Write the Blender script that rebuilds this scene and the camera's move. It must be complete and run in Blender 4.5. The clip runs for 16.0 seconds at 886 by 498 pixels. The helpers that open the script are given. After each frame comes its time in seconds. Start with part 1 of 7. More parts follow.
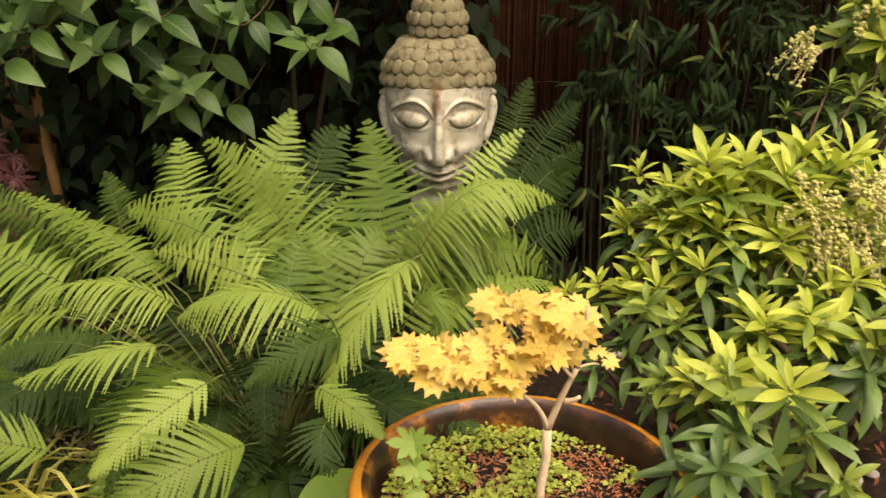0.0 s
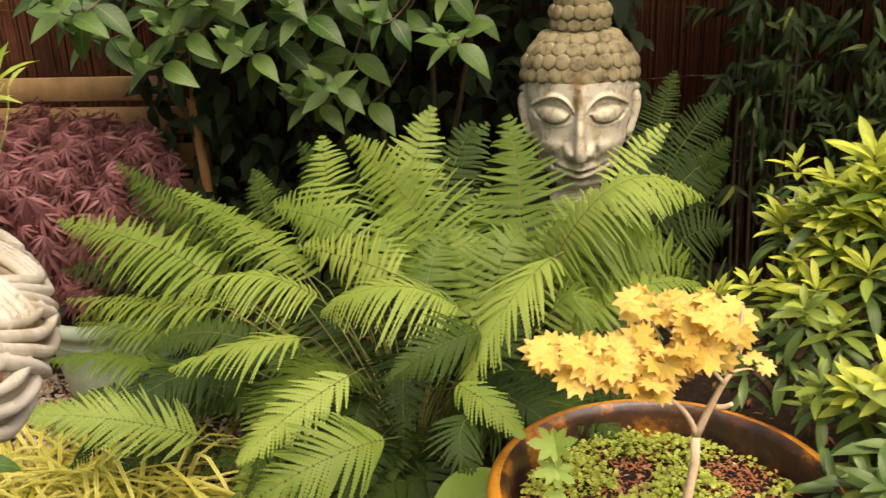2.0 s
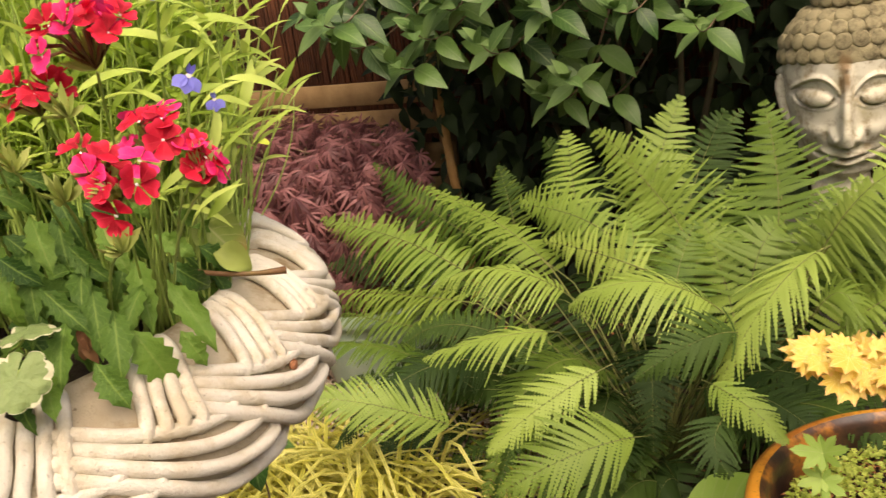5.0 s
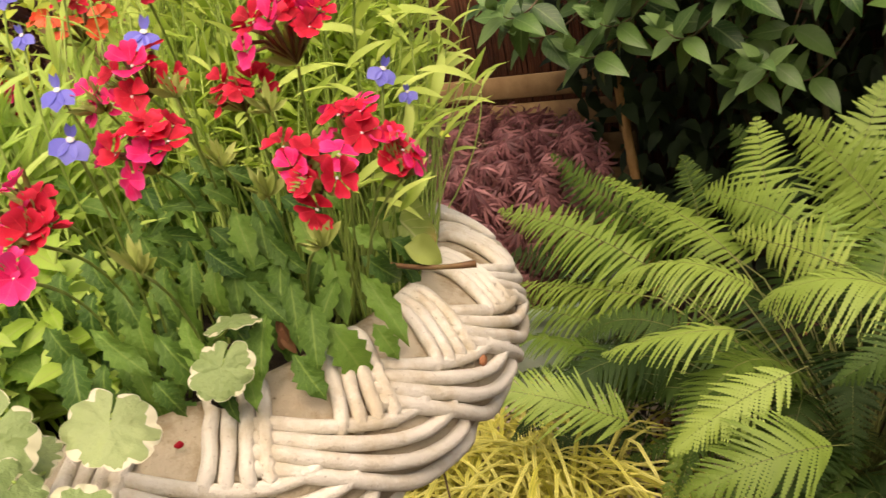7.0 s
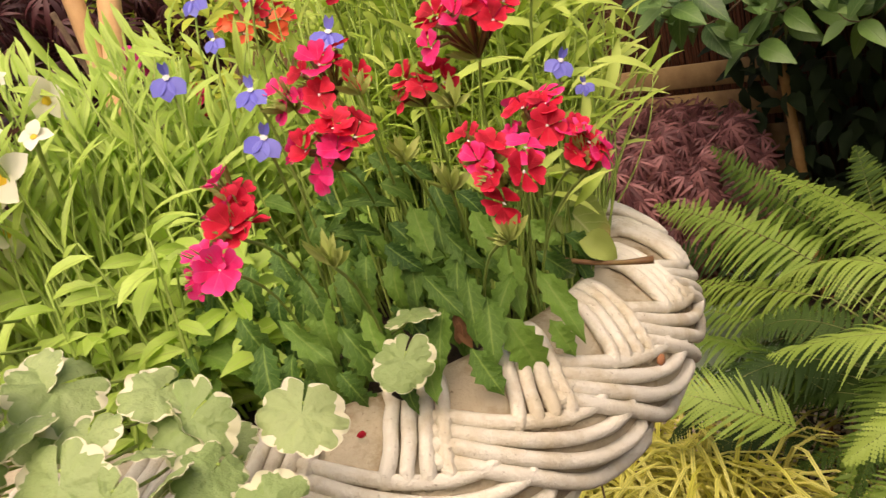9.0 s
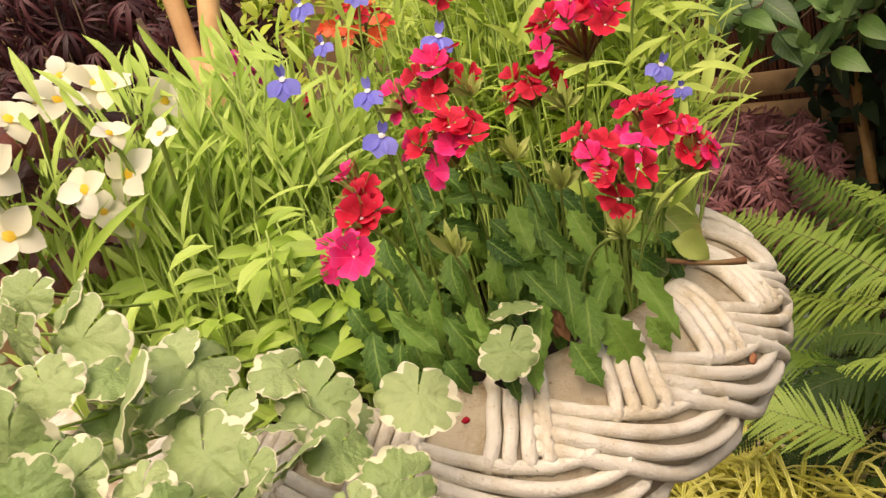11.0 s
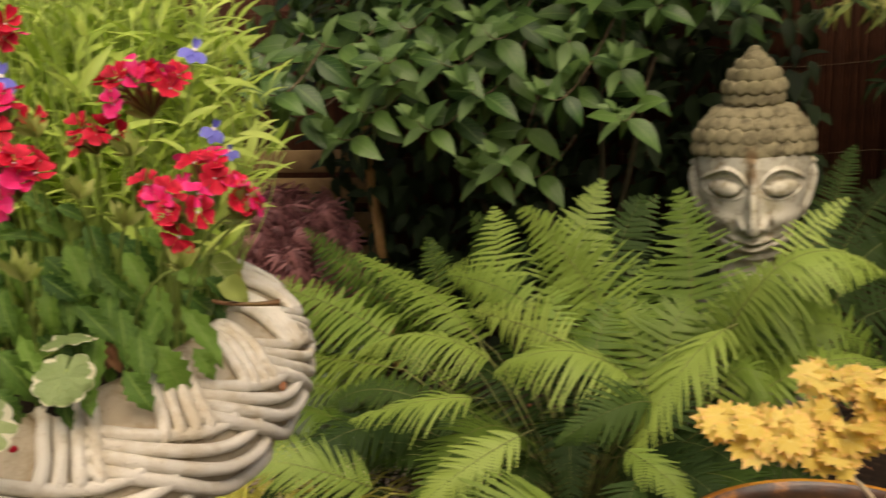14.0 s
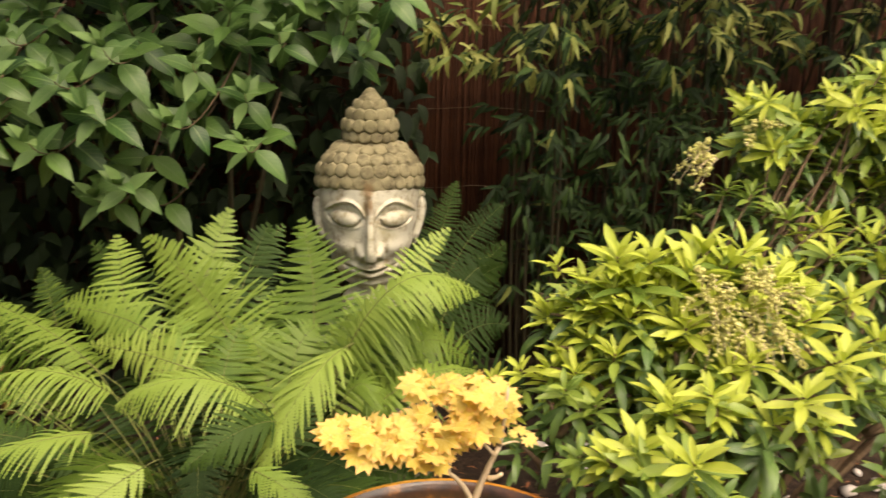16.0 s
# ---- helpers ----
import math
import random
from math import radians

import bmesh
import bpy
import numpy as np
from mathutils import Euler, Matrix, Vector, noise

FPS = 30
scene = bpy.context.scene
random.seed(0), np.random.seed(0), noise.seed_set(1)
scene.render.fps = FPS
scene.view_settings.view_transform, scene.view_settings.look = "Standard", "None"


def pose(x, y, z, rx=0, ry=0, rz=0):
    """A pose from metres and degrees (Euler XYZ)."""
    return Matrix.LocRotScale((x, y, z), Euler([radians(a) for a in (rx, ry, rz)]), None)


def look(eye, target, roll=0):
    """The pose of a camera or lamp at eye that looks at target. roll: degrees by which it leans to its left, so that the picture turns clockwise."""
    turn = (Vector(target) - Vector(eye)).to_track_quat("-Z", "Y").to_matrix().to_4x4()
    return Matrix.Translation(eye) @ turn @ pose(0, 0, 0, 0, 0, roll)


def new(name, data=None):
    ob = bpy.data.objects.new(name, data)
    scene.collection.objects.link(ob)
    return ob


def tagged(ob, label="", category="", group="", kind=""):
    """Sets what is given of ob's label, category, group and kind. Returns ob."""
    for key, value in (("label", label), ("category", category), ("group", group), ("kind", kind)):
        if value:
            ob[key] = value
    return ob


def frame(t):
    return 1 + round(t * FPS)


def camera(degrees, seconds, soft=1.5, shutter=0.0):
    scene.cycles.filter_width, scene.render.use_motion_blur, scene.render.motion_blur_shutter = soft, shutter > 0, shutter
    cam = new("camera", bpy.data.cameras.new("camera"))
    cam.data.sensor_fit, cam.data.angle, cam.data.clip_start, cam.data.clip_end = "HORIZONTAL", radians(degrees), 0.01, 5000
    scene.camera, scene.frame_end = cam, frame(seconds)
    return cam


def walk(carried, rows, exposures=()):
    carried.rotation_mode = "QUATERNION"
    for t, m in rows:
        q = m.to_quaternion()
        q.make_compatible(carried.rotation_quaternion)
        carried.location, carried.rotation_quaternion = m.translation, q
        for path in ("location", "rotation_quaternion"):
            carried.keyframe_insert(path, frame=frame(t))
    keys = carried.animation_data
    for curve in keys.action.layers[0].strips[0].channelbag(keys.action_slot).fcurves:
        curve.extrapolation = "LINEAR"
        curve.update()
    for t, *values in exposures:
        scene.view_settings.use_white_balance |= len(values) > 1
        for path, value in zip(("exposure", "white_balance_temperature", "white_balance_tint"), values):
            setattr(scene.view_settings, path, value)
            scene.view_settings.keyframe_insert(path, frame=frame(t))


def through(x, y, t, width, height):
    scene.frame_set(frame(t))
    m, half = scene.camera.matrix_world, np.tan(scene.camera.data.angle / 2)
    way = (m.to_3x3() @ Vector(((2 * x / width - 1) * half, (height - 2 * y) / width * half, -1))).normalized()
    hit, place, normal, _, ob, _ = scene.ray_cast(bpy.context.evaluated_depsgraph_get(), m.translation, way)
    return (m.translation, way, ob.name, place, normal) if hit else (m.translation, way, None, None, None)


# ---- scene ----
cam = camera(53.31, 16.0, soft=1.35, shutter=0.5)
PATH = [
    (0.0, pose(-0.0000, 0.0000, 1.1000, 70.00, 0.00, 0.00)),
    (0.5, pose(-0.0045, 0.0090, 1.0937, 70.17, 0.48, 2.13)),
    (1.0, pose(-0.0064, 0.0136, 1.0908, 70.21, 1.20, 4.21)),
    (1.5, pose(-0.0085, 0.0176, 1.0890, 70.17, 1.71, 6.16)),
    (2.0, pose(-0.0141, 0.0176, 1.0884, 70.15, 2.30, 8.31)),
    (2.5, pose(-0.0149, 0.0176, 1.0890, 70.12, 3.15, 10.65)),
    (3.0, pose(-0.0166, 0.0189, 1.0891, 70.14, 4.03, 13.31)),
    (3.5, pose(-0.0165, 0.0174, 1.0898, 70.21, 4.89, 15.78)),
    (4.0, pose(-0.0180, 0.0160, 1.0904, 70.40, 5.72, 18.37)),
    (4.2, pose(-0.0191, 0.0133, 1.0908, 70.54, 6.16, 19.22)),
    (6.5, pose(-0.0318, 0.0205, 1.0885, 71.93, 10.07, 31.12)),
    (7.0, pose(-0.0348, 0.0212, 1.0888, 72.27, 10.81, 33.91)),
    (7.5, pose(-0.0391, 0.0214, 1.0886, 72.66, 11.49, 36.34)),
    (8.0, pose(-0.0418, 0.0208, 1.0889, 73.12, 12.22, 39.05)),
    (8.5, pose(-0.0427, 0.0198, 1.0889, 73.64, 12.91, 41.44)),
    (9.0, pose(-0.0439, 0.0173, 1.0896, 74.00, 13.38, 43.38)),
    (9.5, pose(-0.0446, 0.0140, 1.0900, 74.35, 13.79, 44.70)),
    (10.0, pose(-0.0446, 0.0096, 1.0907, 74.70, 13.94, 45.68)),
    (10.2, pose(-0.0445, 0.0073, 1.0916, 74.71, 13.75, 45.96)),
    (11.3, pose(-0.0460, -0.0080, 1.0930, 75.60, 13.20, 47.40)),
    (12.3, pose(-0.0472, -0.0215, 1.0945, 76.18, 11.42, 45.38)),
    (12.5, pose(-0.0478, -0.0213, 1.0950, 75.88, 10.65, 43.24)),
    (13.0, pose(-0.0410, -0.0263, 1.0953, 75.34, 8.17, 34.93)),
    (13.5, pose(-0.0335, -0.0358, 1.0970, 75.18, 5.70, 26.79)),
    (14.0, pose(-0.0258, -0.0451, 1.0965, 75.42, 3.74, 18.50)),
    (14.5, pose(-0.0175, -0.0594, 1.0989, 75.68, 2.27, 11.81)),
    (15.0, pose(-0.0086, -0.0745, 1.1013, 76.11, 0.99, 5.50)),
    (15.5, pose(-0.0027, -0.0758, 1.0968, 76.69, -0.07, 0.36)),
    (16.0, pose(0.0007, -0.0986, 1.1086, 76.77, -1.26, -4.25)),
]
walk(cam, PATH, exposures=[(0.0, 0.32, 7600, 16), (3.0, 0.42, 7600, 18), (4.0, 0.44, 7600, 18), (8.0, 0.19, 7600, 20), (10.0, 0.15, 7600, 20), (12.5, 0.16, 7600, 18), (13.0, -0.03, 7600, 17), (13.5, -0.14, 7600, 16), (14.0, -0.23, 7600, 16), (14.5, -0.16, 7600, 16), (15.0, 0.08, 7600, 16), (15.5, 0.33, 7600, 16), (16.0, 0.50, 7600, 14)])

# ---- daylight: a bright overcast sky ----
world = bpy.data.worlds.new("sky")
scene.world = world
world.use_nodes = True
wn, wl = world.node_tree.nodes, world.node_tree.links
wn.clear()
sky = wn.new("ShaderNodeTexSky")
sky.sky_type, sky.sun_disc = "NISHITA", False
sky.sun_elevation, sky.sun_rotation = radians(58), radians(150)
sky.air_density, sky.dust_density, sky.ozone_density = 1.0, 6.0, 0.6
back = wn.new("ShaderNodeBackground")
back.inputs["Strength"].default_value = 0.15
wout = wn.new("ShaderNodeOutputWorld")
wl.new(sky.outputs[0], back.inputs["Color"])
wl.new(back.outputs[0], wout.inputs["Surface"])

sun_data = bpy.data.lights.new("sun", "SUN")
sun_data.energy, sun_data.angle, sun_data.color = 2.5, radians(65), (1.0, 0.93, 0.80)
sun = new("sun", sun_data)
sun.matrix_world = look((1.5, -1.6, 4.6), (-0.1, 0.6, 0.3))
# ---- materials ----
def material(name):
    m = bpy.data.materials.new(name)
    m.use_nodes = True
    nt = m.node_tree
    return m, nt.nodes, nt.links, nt.nodes["Principled BSDF"]


def ramp(n, l, src, stops):
    r = n.new("ShaderNodeValToRGB")
    els = r.color_ramp.elements
    while len(els) < len(stops):
        els.new(0.5)
    for e, (p, c) in zip(els, stops):
        e.position, e.color = p, (*c, 1)
    l.new(src, r.inputs[0])
    return r.outputs[0]


def noise_tex(n, l, scale, detail=4, rough=0.6, coord="Object"):
    tc = n.new("ShaderNodeTexCoord")
    x = n.new("ShaderNodeTexNoise")
    x.inputs["Scale"].default_value, x.inputs["Detail"].default_value, x.inputs["Roughness"].default_value = scale, detail, rough
    l.new(tc.outputs[coord], x.inputs["Vector"])
    return x.outputs["Fac"]


def mix(n, l, fac, a, b, mode="MIX"):
    x = n.new("ShaderNodeMix")
    x.data_type, x.blend_type = "RGBA", mode
    if isinstance(fac, float):
        x.inputs[0].default_value = fac
    else:
        l.new(fac, x.inputs[0])
    for sock, v in ((x.inputs[6], a), (x.inputs[7], b)):
        if isinstance(v, tuple):
            sock.default_value = (*v, 1)
        else:
            l.new(v, sock)
    return x.outputs[2]


def bump(n, l, bsdf, height, strength, dist):
    b = n.new("ShaderNodeBump")
    b.inputs["Strength"].default_value, b.inputs["Distance"].default_value = strength, dist
    l.new(height, b.inputs["Height"])
    l.new(b.outputs[0], bsdf.inputs["Normal"])


def leaf_material(name, dark, light, vein=None, rough=0.45, through=0.3, tip=None, scale=60.0, vein_width=0.06, crinkle=0.0, by_piece=True):
    """Leaf: two tones by leaf and by blotch, a paler midrib along the middle of the blade, some light through it."""
    m, n, l, p = material(name)
    info = n.new("ShaderNodeObjectInfo")
    geo = n.new("ShaderNodeNewGeometry")
    add = n.new("ShaderNodeMath")
    add.operation = "ADD"
    l.new(info.outputs["Random"], add.inputs[0])
    if by_piece:
        l.new(geo.outputs["Random Per Island"], add.inputs[1])
    else:
        add.inputs[1].default_value = 0.0
    fr = n.new("ShaderNodeMath")
    fr.operation = "FRACT"
    l.new(add.outputs[0], fr.inputs[0])
    blot = noise_tex(n, l, scale)
    ad2 = n.new("ShaderNodeMath")
    ad2.operation = "MULTIPLY_ADD"
    l.new(blot, ad2.inputs[0])
    ad2.inputs[1].default_value = 0.7
    sub = n.new("ShaderNodeMath")
    sub.operation = "MULTIPLY_ADD"
    l.new(fr.outputs[0], sub.inputs[0])
    sub.inputs[1].default_value, sub.inputs[2].default_value = 0.85, -0.30
    l.new(sub.outputs[0], ad2.inputs[2])
    col = ramp(n, l, ad2.outputs[0], [(0.0, dark), (1.0, light)])
    uv = n.new("ShaderNodeUVMap")
    sep = n.new("ShaderNodeSeparateXYZ")
    l.new(uv.outputs[0], sep.inputs[0])
    if tip:
        col = mix(n, l, ramp(n, l, sep.outputs[1], [(0.64, (0, 0, 0)), (1.0, (1, 1, 1))]), col, tip)
    if vein:
        d = n.new("ShaderNodeMath")
        d.operation = "SUBTRACT"
        l.new(sep.outputs[0], d.inputs[0])
        d.inputs[1].default_value = 0.5
        a = n.new("ShaderNodeMath")
        a.operation = "ABSOLUTE"
        l.new(d.outputs[0], a.inputs[0])
        # side veins slant from the midrib to the edge
        s = n.new("ShaderNodeMath")
        s.operation = "MULTIPLY_ADD"
        l.new(a.outputs[0], s.inputs[0])
        s.inputs[1].default_value = -0.55
        l.new(sep.outputs[1], s.inputs[2])
        w = n.new("ShaderNodeMath")
        w.operation = "PINGPONG"
        l.new(s.outputs[0], w.inputs[0])
        w.inputs[1].default_value = 0.06
        side = ramp(n, l, w.outputs[0], [(0.0, (0.45,) * 3), (0.012, (0, 0, 0))])
        mid = ramp(n, l, a.outputs[0], [(0.0, (1, 1, 1)), (vein_width, (0, 0, 0))])
        mx = mix(n, l, 1.0, mid, side, "LIGHTEN")
        col = mix(n, l, mx, col, vein)
        bump(n, l, p, mx, 0.25, 0.002)
    if crinkle:
        bump(n, l, p, noise_tex(n, l, crinkle, 3, 0.6), 0.7, 0.0016)
    l.new(col, p.inputs["Base Color"])
    p.inputs["Roughness"].default_value = rough
    p.inputs["Specular IOR Level"].default_value = 0.35
    tr = n.new("ShaderNodeBsdfTranslucent")
    warm = mix(n, l, 0.5, col, (0.55, 0.6, 0.05), "MULTIPLY")
    l.new(mix(n, l, 0.35, col, warm), tr.inputs["Color"])
    ms = n.new("ShaderNodeMixShader")
    ms.inputs[0].default_value = through
    l.new(p.outputs[0], ms.inputs[1])
    l.new(tr.outputs[0], ms.inputs[2])
    l.new(ms.outputs[0], n["Material Output"].inputs[0])
    return m


def solid_material(name, stops, scale=20.0, rough=0.7, bump_scale=120.0, bump_strength=0.3, bump_dist=0.002, metal=0.0, coat=0.0):
    """Mineral, wood or glaze: a mottled colour, with fine relief."""
    m, n, l, p = material(name)
    a = noise_tex(n, l, scale, 6, 0.65)
    col = ramp(n, l, a, stops)
    info = n.new("ShaderNodeObjectInfo")
    geo = n.new("ShaderNodeNewGeometry")
    ad = n.new("ShaderNodeMath")
    ad.operation = "ADD"
    l.new(info.outputs["Random"], ad.inputs[0])
    l.new(geo.outputs["Random Per Island"], ad.inputs[1])
    fr = n.new("ShaderNodeMath")
    fr.operation = "FRACT"
    l.new(ad.outputs[0], fr.inputs[0])
    vary = ramp(n, l, fr.outputs[0], [(0, (0.75,) * 3), (1, (1.15,) * 3)])
    col = mix(n, l, 1.0, col, vary, "MULTIPLY")
    l.new(col, p.inputs["Base Color"])
    p.inputs["Roughness"].default_value, p.inputs["Metallic"].default_value, p.inputs["Coat Weight"].default_value = rough, metal, coat
    p.inputs["Specular IOR Level"].default_value = 0.3
    bump(n, l, p, noise_tex(n, l, bump_scale, 5, 0.7), bump_strength, bump_dist)
    return m


def cast_stone(name, pale, stain, pit):
    """Cast stone: cream, with tan stains, dark pits and a sandy skin."""
    m, n, l, p = material(name)
    col = ramp(n, l, noise_tex(n, l, 38, 6, 0.7), [(0.36, stain), (0.52, pale), (0.8, pale)])
    col = mix(n, l, ramp(n, l, noise_tex(n, l, 11, 5, 0.7), [(0.52, (0, 0, 0)), (0.70, (0.55,) * 3)]), col, stain)
    pits = ramp(n, l, noise_tex(n, l, 620, 4, 0.65), [(0.64, (0, 0, 0)), (0.74, (0.75,) * 3)])
    col = mix(n, l, pits, col, pit)
    l.new(col, p.inputs["Base Color"])
    p.inputs["Roughness"].default_value, p.inputs["Specular IOR Level"].default_value = 0.92, 0.2
    grain = mix(n, l, 0.35, noise_tex(n, l, 900, 4, 0.7), noise_tex(n, l, 210, 5, 0.7))
    bump(n, l, p, mix(n, l, pits, grain, (0.1, 0.1, 0.1)), 0.85, 0.0016)
    return m


FERN = leaf_material("fern_green", (0.085, 0.160, 0.020), (0.285, 0.410, 0.072), rough=0.5, through=0.40, scale=14.0, by_piece=False)
FERN_PALE = leaf_material("fern_fresh_green", (0.175, 0.290, 0.045), (0.390, 0.510, 0.110), rough=0.5, through=0.35, scale=14.0, by_piece=False)
# Darkened fern green: shade among and behind the fronds is in its colour.
FERN_DARK = leaf_material("fern_shaded_green", (0.016, 0.043, 0.005), (0.050, 0.100, 0.012), rough=0.7, through=0.2, scale=14.0, by_piece=False)
RACHIS = solid_material("fern_stalk", [(0.3, (0.10, 0.13, 0.035)), (0.7, (0.20, 0.20, 0.06))], 40, 0.6)
BUSH_LEAF = leaf_material("bush_leaf", (0.024, 0.076, 0.017), (0.148, 0.268, 0.066), (0.15, 0.25, 0.08), 0.33, 0.22, scale=30.0)
BUSH_YOUNG = leaf_material("bush_young_leaf", (0.10, 0.20, 0.06), (0.21, 0.34, 0.11), (0.20, 0.30, 0.12), 0.5, 0.3, scale=30.0)
# Dark copy of the bush leaf: the bush's inner shade is in its colour.
BUSH_SHADED = leaf_material("bush_shaded_leaf", (0.007, 0.017, 0.004), (0.022, 0.044, 0.010), None, 0.75, 0.1, scale=30.0)
PIERIS_NEW = leaf_material("shrub_new_leaf", (0.400, 0.490, 0.055), (0.680, 0.760, 0.140), (0.55, 0.58, 0.13), 0.35, 0.35, scale=40.0)
PIERIS_MID = leaf_material("shrub_green_leaf", (0.120, 0.210, 0.034), (0.320, 0.420, 0.075), (0.28, 0.36, 0.09), 0.32, 0.25, scale=40.0)
PIERIS_OLD = leaf_material("shrub_old_leaf", (0.065, 0.130, 0.034), (0.165, 0.265, 0.070), (0.14, 0.20, 0.09), 0.28, 0.15, scale=40.0)
# Near-black green: the thicket's shade is put into the leaf colour.
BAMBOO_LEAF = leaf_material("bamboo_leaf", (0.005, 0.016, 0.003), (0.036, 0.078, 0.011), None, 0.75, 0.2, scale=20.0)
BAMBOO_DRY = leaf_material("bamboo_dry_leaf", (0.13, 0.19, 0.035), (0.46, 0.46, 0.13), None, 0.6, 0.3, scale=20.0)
GOLD_LEAF = leaf_material("gold_maple_leaf", (0.71, 0.52, 0.085), (0.83, 0.66, 0.18), (0.90, 0.80, 0.32), 0.5, 0.32, tip=(0.90, 0.46, 0.20), scale=50.0, vein_width=0.03)
RED_LEAF = leaf_material("red_lace_leaf", (0.110, 0.040, 0.045), (0.42, 0.18, 0.18), None, 0.5, 0.25, scale=10.0)
DARK_RED_LEAF = leaf_material("purple_maple_leaf", (0.030, 0.008, 0.010), (0.11, 0.030, 0.032), None, 0.5, 0.2, scale=10.0)
BLADE = leaf_material("strap_leaf", (0.34, 0.53, 0.075), (0.62, 0.80, 0.20), (0.42, 0.54, 0.14), 0.4, 0.42, scale=40.0)
LOBELIA_LEAF = leaf_material("lobelia_leaf", (0.38, 0.54, 0.085), (0.68, 0.80, 0.22), None, 0.5, 0.42, scale=60.0)
VERB_LEAF = leaf_material("verbena_leaf", (0.026, 0.086, 0.012), (0.160, 0.300, 0.042), (0.19, 0.31, 0.06), 0.6, 0.20, scale=80.0, crinkle=420.0)
IVY_LEAF = leaf_material("ivy_leaf_middle", (0.19, 0.30, 0.09), (0.40, 0.50, 0.22), None, 0.5, 0.25, scale=110.0, crinkle=330.0)
IVY_EDGE = leaf_material("ivy_leaf_margin", (0.66, 0.66, 0.42), (0.84, 0.82, 0.62), None, 0.5, 0.3, scale=90.0)
FADING_LEAF = leaf_material("fading_leaf", (0.20, 0.29, 0.06), (0.36, 0.44, 0.12), (0.40, 0.44, 0.18), 0.5, 0.3, tip=(0.40, 0.22, 0.08), scale=70.0, vein_width=0.04)
DRY_PETAL = leaf_material("dry_petal", (0.20, 0.09, 0.045), (0.42, 0.22, 0.11), None, 0.8, 0.15, scale=150.0)
GOLD_GRASS = leaf_material("golden_grass", (0.54, 0.51, 0.08), (0.86, 0.81, 0.28), (0.20, 0.28, 0.04), 0.45, 0.35, scale=10.0, vein_width=0.12)
YELLOW_SHRUB = leaf_material("lime_leaf", (0.20, 0.32, 0.03), (0.55, 0.62, 0.08), None, 0.45, 0.3, scale=20.0)
FRESH_BROAD = leaf_material("broad_fresh_leaf", (0.22, 0.38, 0.06), (0.38, 0.54, 0.11), (0.30, 0.42, 0.12), 0.45, 0.3, scale=20.0, vein_width=0.03)
MOSS = leaf_material("stonecrop_leaf", (0.26, 0.35, 0.045), (0.58, 0.66, 0.14), None, 0.5, 0.25, scale=60.0)
RED_PETAL = leaf_material("red_petal", (0.30, 0.002, 0.012), (0.80, 0.010, 0.045), (0.68, 0.03, 0.06), 0.7, 0.3, tip=(0.86, 0.035, 0.09), scale=260.0, vein_width=0.03)
PINK_PETAL = leaf_material("pink_petal", (0.78, 0.008, 0.12), (0.90, 0.030, 0.22), (0.88, 0.10, 0.28), 0.7, 0.3, tip=(0.93, 0.07, 0.30), scale=260.0, vein_width=0.03)
ORANGE_PETAL = leaf_material("orange_petal", (0.70, 0.05, 0.02), (0.85, 0.16, 0.06), None, 0.5, 0.2, scale=200.0)
MAGENTA_PETAL = leaf_material("magenta_petal", (0.40, 0.01, 0.14), (0.60, 0.03, 0.24), None, 0.5, 0.2, scale=200.0)
BLUE_PETAL = leaf_material("blue_petal", (0.14, 0.14, 0.62), (0.26, 0.27, 0.80), None, 0.5, 0.25, scale=200.0)
CREAM_PETAL = leaf_material("cream_petal", (0.84, 0.81, 0.58), (0.88, 0.87, 0.76), None, 0.5, 0.3, scale=120.0)
WHITE_EYE = leaf_material("white_eye", (0.8, 0.75, 0.7), (0.85, 0.82, 0.8), None, 0.5, 0.2)
YELLOW_EYE = leaf_material("yellow_stamens", (0.80, 0.50, 0.03), (0.88, 0.62, 0.06), None, 0.6, 0.2)
BRONZE_LEAF = leaf_material("bronze_begonia_leaf", (0.060, 0.022, 0.016), (0.20, 0.055, 0.030), (0.24, 0.09, 0.05), 0.35, 0.2, scale=60.0)
BUD = leaf_material("green_bud", (0.32, 0.40, 0.09), (0.54, 0.60, 0.21), None, 0.5, 0.2, scale=60.0)
BERRY = leaf_material("cream_bud", (0.50, 0.50, 0.13), (0.78, 0.73, 0.30), None, 0.45, 0.15, scale=60.0)
THROAT = solid_material("flower_tube", [(0.3, (0.14, 0.05, 0.03)), (0.7, (0.22, 0.16, 0.05))], 60, 0.5)
STEM = solid_material("green_stem", [(0.3, (0.28, 0.42, 0.08)), (0.7, (0.44, 0.56, 0.15))], 60, 0.5)
# Bamboo canes and bush trunks, coloured darker for the shade around them.
SHADED_WOOD = solid_material("shaded_cane_and_trunk", [(0.3, (0.030, 0.026, 0.014)), (0.7, (0.075, 0.060, 0.030))], 30, 0.7, 120)
TWIG = solid_material("brown_twig", [(0.3, (0.10, 0.065, 0.04)), (0.7, (0.22, 0.15, 0.09))], 60, 0.8, 200)
PALE_TWIG = solid_material("pale_maple_bark", [(0.25, (0.60, 0.46, 0.29)), (0.7, (0.80, 0.67, 0.46))], 70, 0.7, 260, 0.4)
STONE = cast_stone("cast_stone", (0.77, 0.735, 0.625), (0.62, 0.55, 0.40), (0.24, 0.17, 0.09))
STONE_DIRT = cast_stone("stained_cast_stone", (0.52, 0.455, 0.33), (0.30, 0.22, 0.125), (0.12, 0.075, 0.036))
